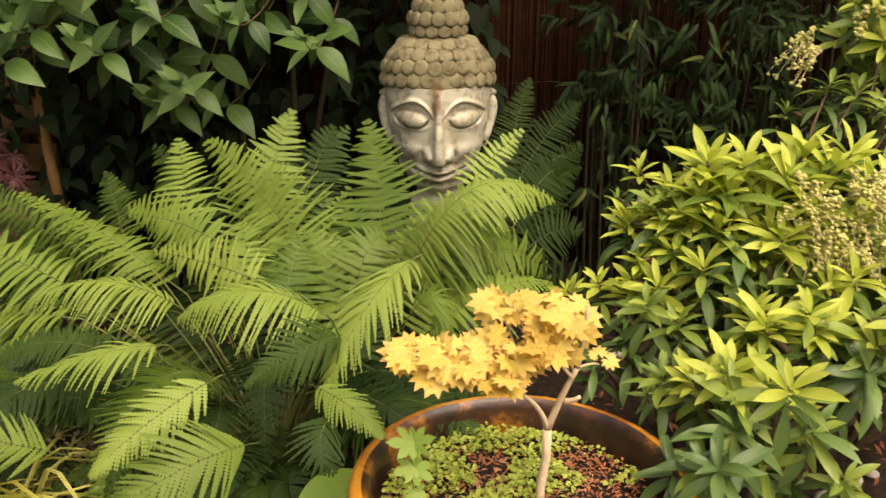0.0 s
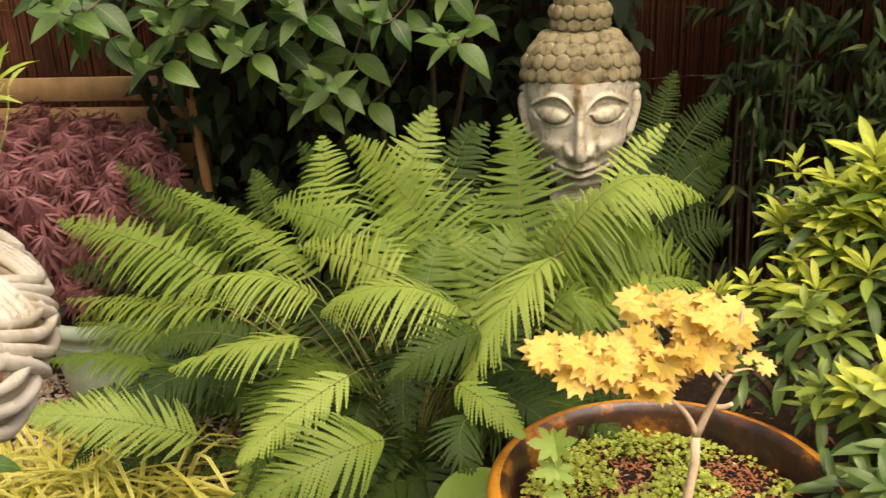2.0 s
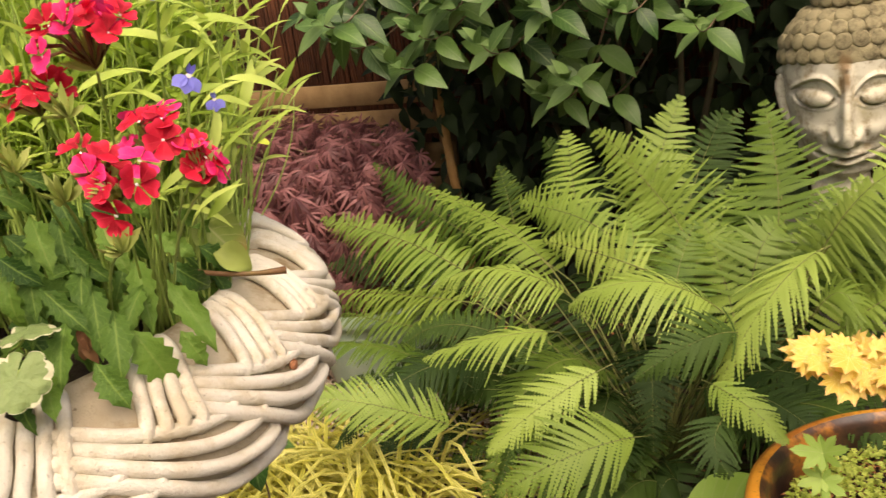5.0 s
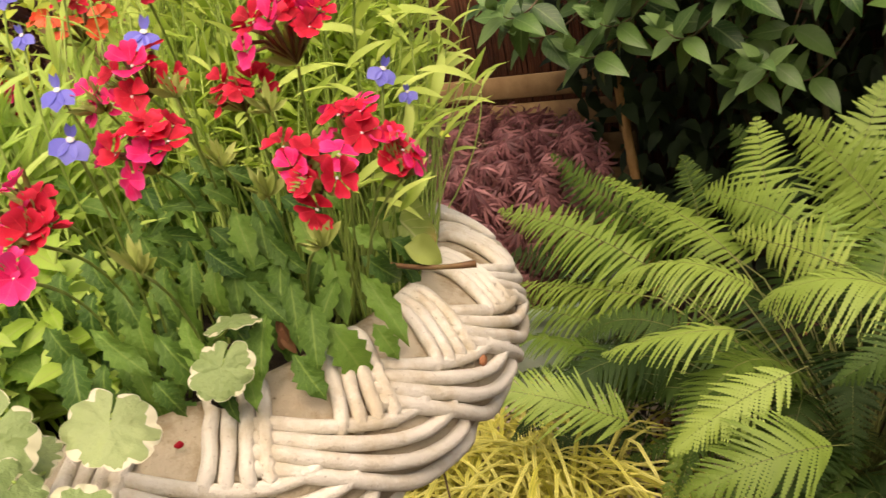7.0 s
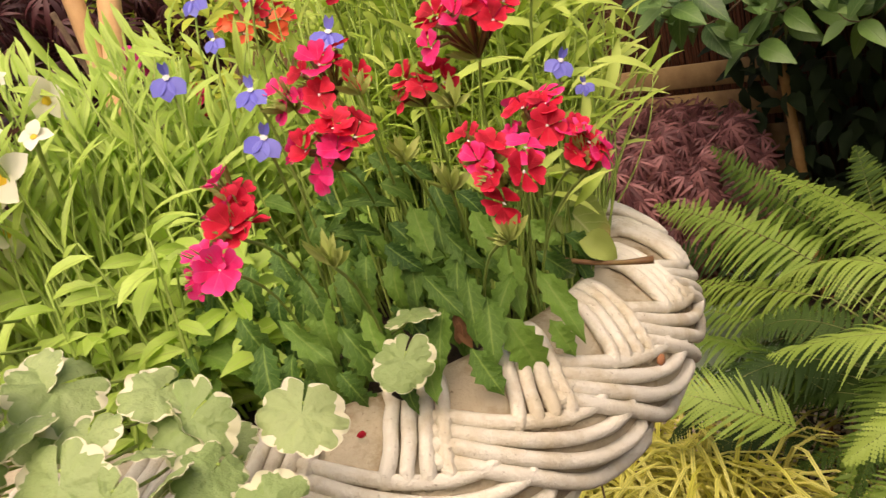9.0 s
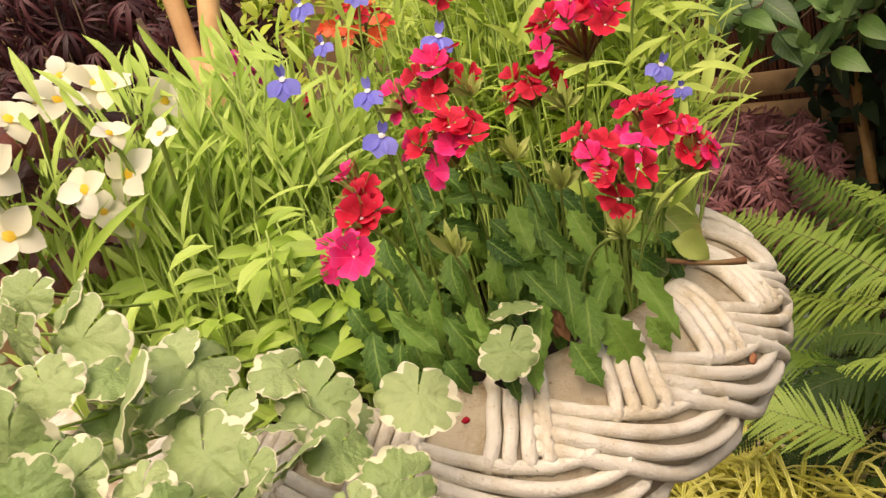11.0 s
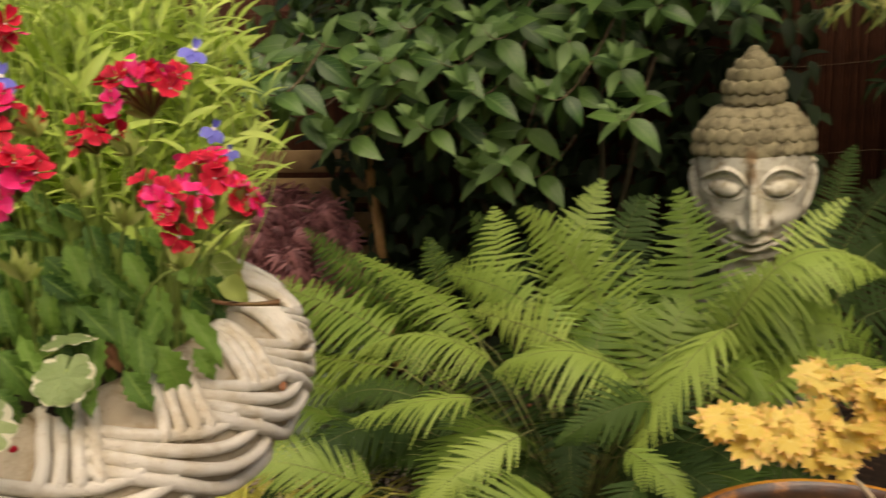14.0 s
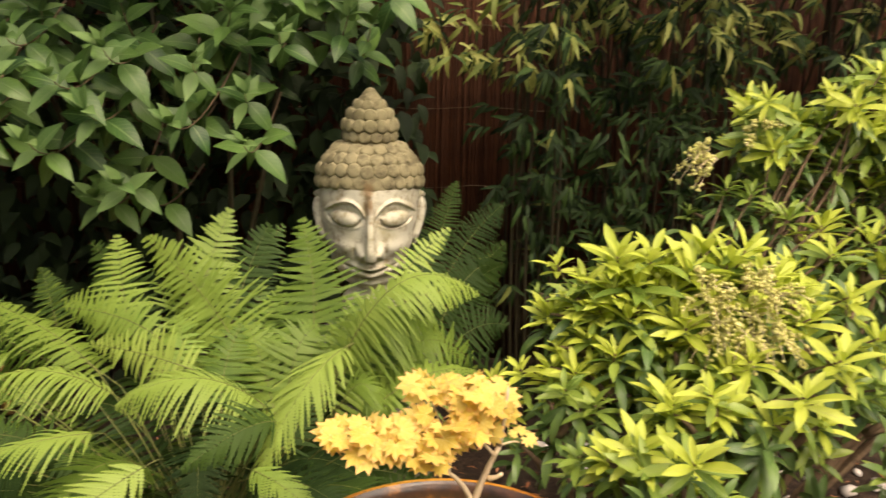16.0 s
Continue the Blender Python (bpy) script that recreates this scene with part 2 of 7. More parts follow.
GLAZE_BLUE = solid_material("celadon_glaze", [(0.3, (0.34, 0.47, 0.36)), (0.6, (0.48, 0.61, 0.48)), (0.8, (0.58, 0.68, 0.55))], 14, 0.4, 60, 0.15, 0.002, coat=0.2)
SOIL = solid_material("dark_soil", [(0.3, (0.018, 0.012, 0.008)), (0.7, (0.06, 0.038, 0.024))], 60, 0.95, 160, 0.9, 0.008)
MULCH = solid_material("bark_mulch_ground", [(0.3, (0.020, 0.014, 0.010)), (0.55, (0.055, 0.034, 0.022)), (0.75, (0.12, 0.075, 0.05))], 45, 0.95, 120, 1.0, 0.012)
CHIP = solid_material("bark_chip", [(0.25, (0.20, 0.065, 0.028)), (0.5, (0.40, 0.155, 0.065)), (0.75, (0.60, 0.40, 0.26))], 40, 0.85, 300, 0.5)
PEBBLE = solid_material("pale_pebble", [(0.2, (0.40, 0.30, 0.21)), (0.5, (0.58, 0.48, 0.38)), (0.8, (0.74, 0.68, 0.60))], 12, 0.8, 200, 0.3)
WHITE_STONE = solid_material("white_stone", [(0.2, (0.42, 0.36, 0.31)), (0.6, (0.62, 0.57, 0.53))], 18, 0.75, 150, 0.3)
CRATE = solid_material("weathered_board", [(0.25, (0.15, 0.085, 0.038)), (0.6, (0.28, 0.18, 0.08)), (0.8, (0.38, 0.26, 0.13))], 9, 0.8, 90, 0.4)
CANE = solid_material("bamboo_cane", [(0.25, (0.30, 0.15, 0.05)), (0.6, (0.52, 0.30, 0.11)), (0.8, (0.62, 0.40, 0.18))], 14, 0.55, 120, 0.3)
STAKE = solid_material("pale_wooden_stake", [(0.25, (0.44, 0.24, 0.10)), (0.6, (0.60, 0.38, 0.18)), (0.8, (0.66, 0.46, 0.26))], 30, 0.7, 150, 0.3)
REED = solid_material("reed_screen", [(0.25, (0.034, 0.012, 0.006)), (0.55, (0.098, 0.034, 0.014)), (0.8, (0.175, 0.065, 0.027))], 7, 0.75, 70, 0.5)
SCREEN_BACK = solid_material("dark_fence_boards", [(0.3, (0.025, 0.014, 0.010)), (0.7, (0.06, 0.034, 0.022))], 6, 0.9, 60, 0.4)


# ---- meshes ----
def mesh_of(name, verts, faces, mats, uvs=None, slots=None, smooth=True):
    me = bpy.data.meshes.new(name)
    me.from_pydata([tuple(v) for v in verts], [], faces)
    for m in mats if isinstance(mats, (list, tuple)) else [mats]:
        me.materials.append(m)
    if uvs is not None:
        layer = me.uv_layers.new(name="uv")
        idx = np.empty(len(me.loops), dtype=np.int32)
        me.loops.foreach_get("vertex_index", idx)
        layer.data.foreach_set("uv", np.asarray(uvs, dtype=np.float32)[idx].ravel())
    if slots is not None:
        me.polygons.foreach_set("material_index", np.asarray(slots, dtype=np.int32))
    if smooth:
        me.polygons.foreach_set("use_smooth", np.ones(len(me.polygons), dtype=bool))
    me.update()
    return me


def thing(name, label, category, group="", kind=""):
    return tagged(new(name), label, category, group, kind)


def place(name, me, parent, m=None, label=""):
    ob = new(name, me)
    ob.parent = parent
    if m is not None:
        ob.matrix_local = m
    if label:
        ob["label"] = label
    return ob


def part(name, bm, mat, parent, label=""):
    me = bpy.data.meshes.new(name)
    bm.to_mesh(me)
    bm.free()
    for m in mat if isinstance(mat, (list, tuple)) else [mat]:
        me.materials.append(m)
    me.polygons.foreach_set("use_smooth", np.ones(len(me.polygons), dtype=bool))
    return place(name, me, parent, None, label)


def tube_parts(name, shapes, mat, parent):
    for v, f, u in shapes:
        place(name, mesh_of(name, v, f, mat, u), parent)


def frame_at(p, axis, normal=(0, 0, 1), size=1.0, roll=0.0):
    """Pose of a leaf at p that grows along axis, its upper side towards normal."""
    y = Vector(axis).normalized()
    z = Vector(normal)
    z = z - y * z.dot(y)
    if z.length < 1e-4:
        z = y.orthogonal()
    z.normalize()
    x = y.cross(z)
    m = Matrix(((x.x, y.x, z.x, p[0]), (x.y, y.y, z.y, p[1]), (x.z, y.z, z.z, p[2]), (0, 0, 0, 1)))
    return m @ Matrix.Rotation(roll, 4, "Y") @ Matrix.Diagonal((size, size, size, 1))


def leaf_shape(length, width, droop=0.2, fold=0.15, segs=6, widest=0.42, tip_power=1.0, teeth=0, wave=0.0, side_segs=1, cut=0.80):
    """A blade along +Y with its upper side to +Z: (verts, faces, uvs)."""
    if teeth:
        segs = teeth * 2
    cols = 2 * side_segs + 1
    v, u, f = [], [], []
    for i in range(segs + 1):
        s = i / segs
        if s < widest:
            w = math.sin(s / widest * math.pi / 2) ** 0.8
        else:
            w = max(0.0, math.cos((s - widest) / (1 - widest) * math.pi / 2)) ** tip_power
        if teeth and i % 2:
            w *= cut
        w = max(w, 0.03) * width / 2
        ang = droop * s
        for c in range(cols):
            k = (c - side_segs) / side_segs
            x = k * w
            z = abs(k) * w * fold * 2 + wave * width * math.sin(s * 9 + k * 2) * abs(k) * 0.5
            y = s * length
            v.append((x, y * math.cos(ang), z - y * math.sin(ang)))
            u.append((0.5 + k / 2, s))
    for i in range(segs):
        for c in range(cols - 1):
            a = i * cols + c
            f.append((a, a + 1, a + cols + 1, a + cols))
    return np.array(v), f, np.array(u)


def palmate(lobes, radius, valley, spread, cup):
    """A palmate leaf in one piece: toothed, pointed lobes round the end of the stalk."""
    v, u, f = [(0.0, 0.0, 0.0)], [(0.5, 0.0)], []
    half = (lobes - 1) / 2
    edge = ((-0.5, valley), (-0.36, 0.74), (-0.29, 0.73), (-0.18, 0.87), (-0.13, 0.85), (0.0, 1.0), (0.13, 0.85), (0.18, 0.87), (0.29, 0.73), (0.36, 0.74))
    rim = []
    for k in range(lobes):
        reach = radius * (1.0 - 0.38 * abs(k - half) / half)
        for o, s in edge:
            rim.append((radians(spread / lobes * (k - half + o)), reach * s, s, o))
    rim.append((radians(spread / 2), radius * 0.62 * valley, valley, 0.5))
    m = len(rim)
    for q in (0.5, 1.0):
        for a, r, s, o in rim:
            z = -cup * radius * (q * r / radius) ** 2 - 0.045 * radius * q * (0.5 - abs(o)) + 0.03 * radius * q * math.sin(a * 3)
            v.append((r * q * math.sin(a), r * q * math.cos(a), z))
            u.append((0.5 + o * q, s * q))
    for i in range(m - 1):
        f.append((0, 2 + i, 1 + i))
        f.append((1 + i, 2 + i, 2 + i + m, 1 + i + m))
    return np.array(v), f, np.array(u)


def merge(shape, poses):
    """Many copies of a shape in one set of (verts, faces, uvs)."""
    v, f, u = shape
    v4 = np.c_[v, np.ones(len(v))]
    vs = [v4 @ np.array(m).T[:, :3] for m in poses]
    fs = [tuple(i + k * len(v) for i in q) for k in range(len(poses)) for q in f]
    return np.concatenate(vs), fs, np.tile(u, (len(poses), 1))


def tube(points, radii, sides=6, cap=True):
    """A tube along points: (verts, faces, uvs)."""
    pts = [Vector(p) for p in points]
    v, f, u = [], [], []
    ref = None
    for i, p in enumerate(pts):
        t = (pts[min(i + 1, len(pts) - 1)] - pts[max(i - 1, 0)]).normalized()
        if ref is None:
            ref = t.orthogonal().normalized()
        ref = (ref - t * ref.dot(t)).normalized()
        b = t.cross(ref)
        r = radii[i] if isinstance(radii, (list, tuple)) else radii
        for k in range(sides):
            a = 2 * math.pi * k / sides
            v.append(p + (ref * math.cos(a) + b * math.sin(a)) * r)
            u.append((k / sides, i / max(1, len(pts) - 1)))
    for i in range(len(pts) - 1):
        for k in range(sides):
            a, b2 = i * sides + k, i * sides + (k + 1) % sides
            f.append((a, b2, b2 + sides, a + sides))
    if cap:
        f.append(tuple(range(sides - 1, -1, -1)))
        f.append(tuple(range(len(v) - sides, len(v))))
    return np.array([tuple(q) for q in v]), f, np.array(u)


def joined(shapes):
    vs, fs, us, k = [], [], [], 0
    for v, f, u in shapes:
        vs.append(v)
        us.append(u)
        fs += [tuple(i + k for i in q) for q in f]
        k += len(v)
    return np.concatenate(vs), fs, np.concatenate(us)


def bend(p0, mid, p2, n=8):
    """Points of the arc that leaves p0, passes mid and ends in p2."""
    a, m, c = Vector(p0), Vector(mid), Vector(p2)
    q = m * 2 - (a + c) * 0.5
    return [a * (1 - s) ** 2 + q * 2 * s * (1 - s) + c * s * s for s in (i / n for i in range(n + 1))]


def lathe(profile, sides=64, rough=0.0, seed=0):
    """A turned body: profile of (radius, height) pairs."""
    v, f, u = [], [], []
    for i, (r, z) in enumerate(profile):
        for k in range(sides):
            a = 2 * math.pi * k / sides
            j = 1 + rough * noise.noise(Vector((math.cos(a) * 3 + seed, math.sin(a) * 3, z * 14)))
            v.append((r * j * math.cos(a), r * j * math.sin(a), z))
            u.append((k / sides, i / len(profile)))
    for i in range(len(profile) - 1):
        for k in range(sides):
            a, b = i * sides + k, i * sides + (k + 1) % sides
            f.append((a, b, b + sides, a + sides))
    return np.array(v), f, np.array(u)


def R(a, b):
    return random.uniform(a, b)


def smooth_step(a, b, x):
    t = min(1, max(0, (x - a) / (b - a)))
    return t * t * (3 - 2 * t)


def wander(d, amount):
    return (Vector(d) + Vector((R(-1, 1), R(-1, 1), R(-1, 1))) * amount).normalized()
# ---- ground and enclosure ----
def ground_sheet():
    n, size = 120, 3.4
    v, f, u = [], [], []
    for i in range(n + 1):
        for j in range(n + 1):
            x, y = -size + 2 * size * i / n - 0.2, -size + 2 * size * j / n + 1.2
            z = 0.018 * noise.noise(Vector((x * 3, y * 3, 0))) + 0.007 * noise.noise(Vector((x * 17, y * 17, 3))) - 0.012
            v.append((x, y, z))
            u.append((x, y))
    for i in range(n):
        for j in range(n):
            a = i * (n + 1) + j
            f.append((a, a + n + 1, a + n + 2, a + 1))
    far = 600.0
    k = len(v)
    ring = [0, n, (n + 1) * (n + 1) - 1, n * (n + 1)]
    for sx, sy in ((-1, -1), (-1, 1), (1, 1), (1, -1)):
        v.append((sx * far, sy * far, -0.03))
        u.append((0, 0))
    edges = [[i for i in range(n + 1)], [n + (n + 1) * i for i in range(n + 1)], [(n + 1) * (n + 1) - 1 - i for i in range(n + 1)], [(n + 1) * (n - i) for i in range(n + 1)]]
    for e in range(4):
        f.append(tuple(edges[e]) + (k + (e + 1) % 4, k + e))
    return v, f, u


gv, gf, gu = ground_sheet()
ground = new("ground", mesh_of("ground", gv, gf, MULCH, gu))
tagged(ground, "dark bark mulch covering the garden bed", "ground", kind="structure")

# reed screen on a dark board fence behind the planting
fence = tagged(thing("fence", "brown split reed screen tied to a board fence", "fence"), kind="structure")
random.seed(11)
reed_shapes = [tube([(R(-.003, .003), 0, 0.0), (R(-.003, .003), R(-.003, .003), 0.9), (R(-.005, .005), 0, 1.85)], [r, r * 0.95, r * 0.85], 5) for r in (0.0042, 0.0050, 0.0058, 0.0064)]
reed_meshes = [mesh_of("reed", v, f, REED, u) for v, f, u in reed_shapes]
far_reeds = [[] for r in reed_shapes]
x = -3.4
while x < 3.2:
    k = random.randrange(4)
    m = pose(x, 2.92 + R(-0.004, 0.004), R(-0.02, 0.02))
    if -1.75 < x < 1.0:
        place("reed", reed_meshes[k], fence, m)
    else:
        far_reeds[k].append(m)
    x += 0.0095 + R(0.0, 0.0022)
v, f, u = joined([merge(s, m) for s, m in zip(reed_shapes, far_reeds)])
tagged(place("reeds", mesh_of("reeds", v, f, REED, u), fence), kind="stuff")
for z in (0.35, 0.62, 0.89, 1.16, 1.43, 1.70):
    v, f, u = tube([(-3.4 + 0.11 * i, 2.912 + 0.002 * math.sin(i), z + 0.006 * math.sin(i * 1.7)) for i in range(61)], 0.0016, 5)
    place("wire", mesh_of("wire", v, f, TWIG, u), fence, None, "thin rusty binding wire")
bm = bmesh.new()
bmesh.ops.create_cube(bm, size=1, matrix=Matrix.LocRotScale((-0.1, 2.97, 0.92), None, (6.8, 0.04, 1.84)))
part("backing", bm, SCREEN_BACK, fence, "dark stained boards")

# unseen board walls close the garden's sides and back, added to cut low light
for name, at, size in (("wall_east", (3.42, -0.1, 1.1), (0.05, 6.1, 2.2)), ("wall_west", (-3.62, -0.1, 1.1), (0.05, 6.1, 2.2)), ("wall_south", (-0.1, -3.15, 1.1), (7.0, 0.05, 2.2))):
    bm = bmesh.new()
    bmesh.ops.create_cube(bm, size=1, matrix=Matrix.LocRotScale(at, None, size))
    me = bpy.data.meshes.new(name)
    bm.to_mesh(me)
    bm.free()
    me.materials.append(CRATE)
    tagged(new(name, me), "unseen board wall added to cut low sky light", "fence", kind="structure")

# loose gravel near the green pot and pale stones under the shrub
def pebble_shape(seed):
    bm = bmesh.new()
    bmesh.ops.create_icosphere(bm, subdivisions=1, radius=1)
    for q in bm.verts:
        q.co *= 1 + 0.22 * noise.noise(q.co * 1.3 + Vector((seed, 0, 0)))
        q.co.z *= 0.6
    bm.verts.ensure_lookup_table()
    v = np.array([tuple(q.co) for q in bm.verts])
    f = [tuple(q.index for q in p.verts) for p in bm.faces]
    bm.free()
    return v, f, np.zeros((len(v), 2))


def pebble_bed(name, label, mat, count, xs, ys, sizes, seed):
    random.seed(seed)
    poses = []
    for i in range(count):
        px, py, s = R(*xs), R(*ys), R(*sizes)
        z = 0.018 * noise.noise(Vector((px * 3, py * 3, 0))) - 0.008 + s * 0.3
        poses.append(pose(px, py, z, R(-25, 25), R(-25, 25), R(0, 360)) @ Matrix.Diagonal((s, s * R(0.7, 1.1), s, 1)))
    v, f, u = joined([merge(pebble_shape(k), poses[k::4]) for k in range(4)])
    return tagged(new(name, mesh_of(name, v, f, mat, u)), label, name, kind="stuff")


pebble_bed("gravel", "pale beige and pink pea gravel scattered on soil", PEBBLE, 8000, (-1.60, -0.55), (0.85, 2.0), (0.004, 0.009), 5)
pebble_bed("stones", "white and grey rounded stones among bark litter", WHITE_STONE, 170, (0.45, 1.7), (0.9, 2.2), (0.010, 0.026), 6)


def chip_bed(count, xs, ys, seed, z0=0.0, size=(0.6, 1.5), round_bed=None):
    random.seed(seed)
    shape = leaf_shape(0.020, 0.007, 0.3, 0.2, 2)
    poses = []
    while len(poses) < count:
        px, py = R(*xs), R(*ys)
        if round_bed and math.hypot(px - round_bed[0], py - round_bed[1]) > round_bed[2]:
            continue
        poses.append(pose(px, py, z0 + R(0.0, 0.012), R(-20, 20), R(-30, 30), R(0, 360)) @ Matrix.Scale(R(*size), 4))
    v, f, u = merge(shape, poses)
    return v, f, u


v, f, u = chip_bed(2600, (-1.9, 1.9), (0.5, 2.5), 8)
tagged(new("bark_litter", mesh_of("bark_litter", v, f, CHIP, u)), "reddish brown bark chips and dry leaf litter", "bark litter", kind="stuff")


# ---- ferns ----
CROWN, CROWN_BACK = Vector((-0.33, 1.52, 0.05)), Vector((0.16, 2.25, 0.05))


def frond(plant, base, mid, tip, width, mat, up=(0, -1, 0.35), hang=0.0, name="frond"):
    pts = bend(base, mid, tip, 40)
    n0 = Vector(up).normalized()
    v, f, u = [], [], []
    s0 = 0.10
    total = sum((pts[i + 1] - pts[i]).length for i in range(40))
    pairs = max(13, int(total * (1 - s0) / ((0.0112 + 0.018 * width) * (1 - 0.22 * (1 - smooth_step(1.25, 1.5, mid[1]))) * (0.62 + 0.38 * smooth_step(1.25, 1.65, mid[1]) - 0.30 * smooth_step(1.90, 2.0, mid[1]) * (mid[0] > 0.1) - 0.16 * (hang > 0.4)))))
    gap = total * (1 - s0) / pairs
    twist = R(-0.25, 0.25)
    flat = abs((pts[-1] - pts[0]).normalized().z)
    droop = 0.10 + 0.16 * (1 - min(1.0, flat * 1.3))
    for i in range(pairs):
        t = ((i + 0.5) / pairs) ** 0.90
        s = s0 + (1 - s0) * t
        k = min(39, int(s * 40))
        w = s * 40 - k
        p = pts[k].lerp(pts[k + 1], w)
        tan = (pts[k + 1] - pts[k]).normalized()
        side = tan.cross(n0).normalized()
        nor = side.cross(tan).normalized()
        size = width / 2 * 1.28 * (1 - t) ** 0.8 * (0.50 + 0.50 * min(1.0, t / 0.28)) + 0.004
        for sg in (-1, 1):
            lean = radians(3 + 32 * (1 - smooth_step(1.15, 1.45, mid[1])) + 5 * (hang > 0.14) + 20 * t + R(-6, 6))
            d = (side * sg * math.cos(lean) + tan * math.sin(lean)).normalized()
            lift = R(-0.12, 0.24) + twist * sg
            fall = droop * R(0.4, 1.8)
            wide = gap * (R(0.43, 0.51) + 0.20 * (1 - smooth_step(1.3, 1.6, mid[1]))) * (1.0 - 0.15 * t)
            ln = size * R(0.82, 1.08)
            q = d.cross(nor).normalized() * (1 if sg > 0 else -1)
            m = max(5, int(ln / 0.0044))
            start = p + tan * R(-0.15, 0.15) * gap
            mids = []
            for j in range(m + 1):
                a = j / m
                mids.append(start + d * ln * a + nor * ln * (lift * a - fall * a * a) + tan * ln * (0.02 if hang < 0.14 else 0.08) * a * a - Vector((0, 0, hang * ln * a * a)))
            for j in range(m):
                a = j / m
                taper = (1 - a) ** 0.55 * (0.85 + 0.15 * min(1, a * 6))
                seg = mids[j + 1] - mids[j]
                for e in (-1, 1):
                    h = q * e * wide * taper
                    sink = nor * (-0.05 * wide)
                    b = len(v)
                    nxt = ((1 - (j + 1) / m) ** 0.55) / max(taper, 0.05)
                    v += [mids[j], mids[j] + h * 0.36 + sink * 0.5, mids[j] + h * 0.95 + seg * 0.32 + sink, mids[j] + h * 1.0 + seg * 0.82 + sink, mids[j + 1] + h * 0.36 * nxt + sink * 0.5, mids[j + 1]]
                    u += [(0.5, a)] * 6
                    f.append((b, b + 1, b + 2, b + 3, b + 4, b + 5) if e > 0 else (b + 5, b + 4, b + 3, b + 2, b + 1, b))
    nleaf = len(f)
    th = (0.0009 + total * 0.0011) * (0.7 + 0.3 * smooth_step(1.1, 1.5, mid[1]))
    root = CROWN if base[1] < 1.97 and mid is not None else CROWN_BACK
    low = bend(root, root.lerp(Vector(base), 0.5) + Vector((0, 0, 0.03)), base, 8)[:-1]
    tv, tf, tu = tube(low + pts[::2], [th * 1.25] * len(low) + [th * (1.15 - i / 21) for i in range(21)], 5)
    k = len(v)
    v = [tuple(q) for q in v] + [tuple(q) for q in tv]
    f += [tuple(i + k for i in q) for q in tf]
    u += [tuple(q) for q in tu]
    me = mesh_of(name, v, f, [mat, RACHIS], u, [0] * nleaf + [1] * len(tf), smooth=False)
    return place(name, me, plant)


random.seed(21)
fern = thing("fern", "large lush green garden fern with arching feathery fronds", "fern")


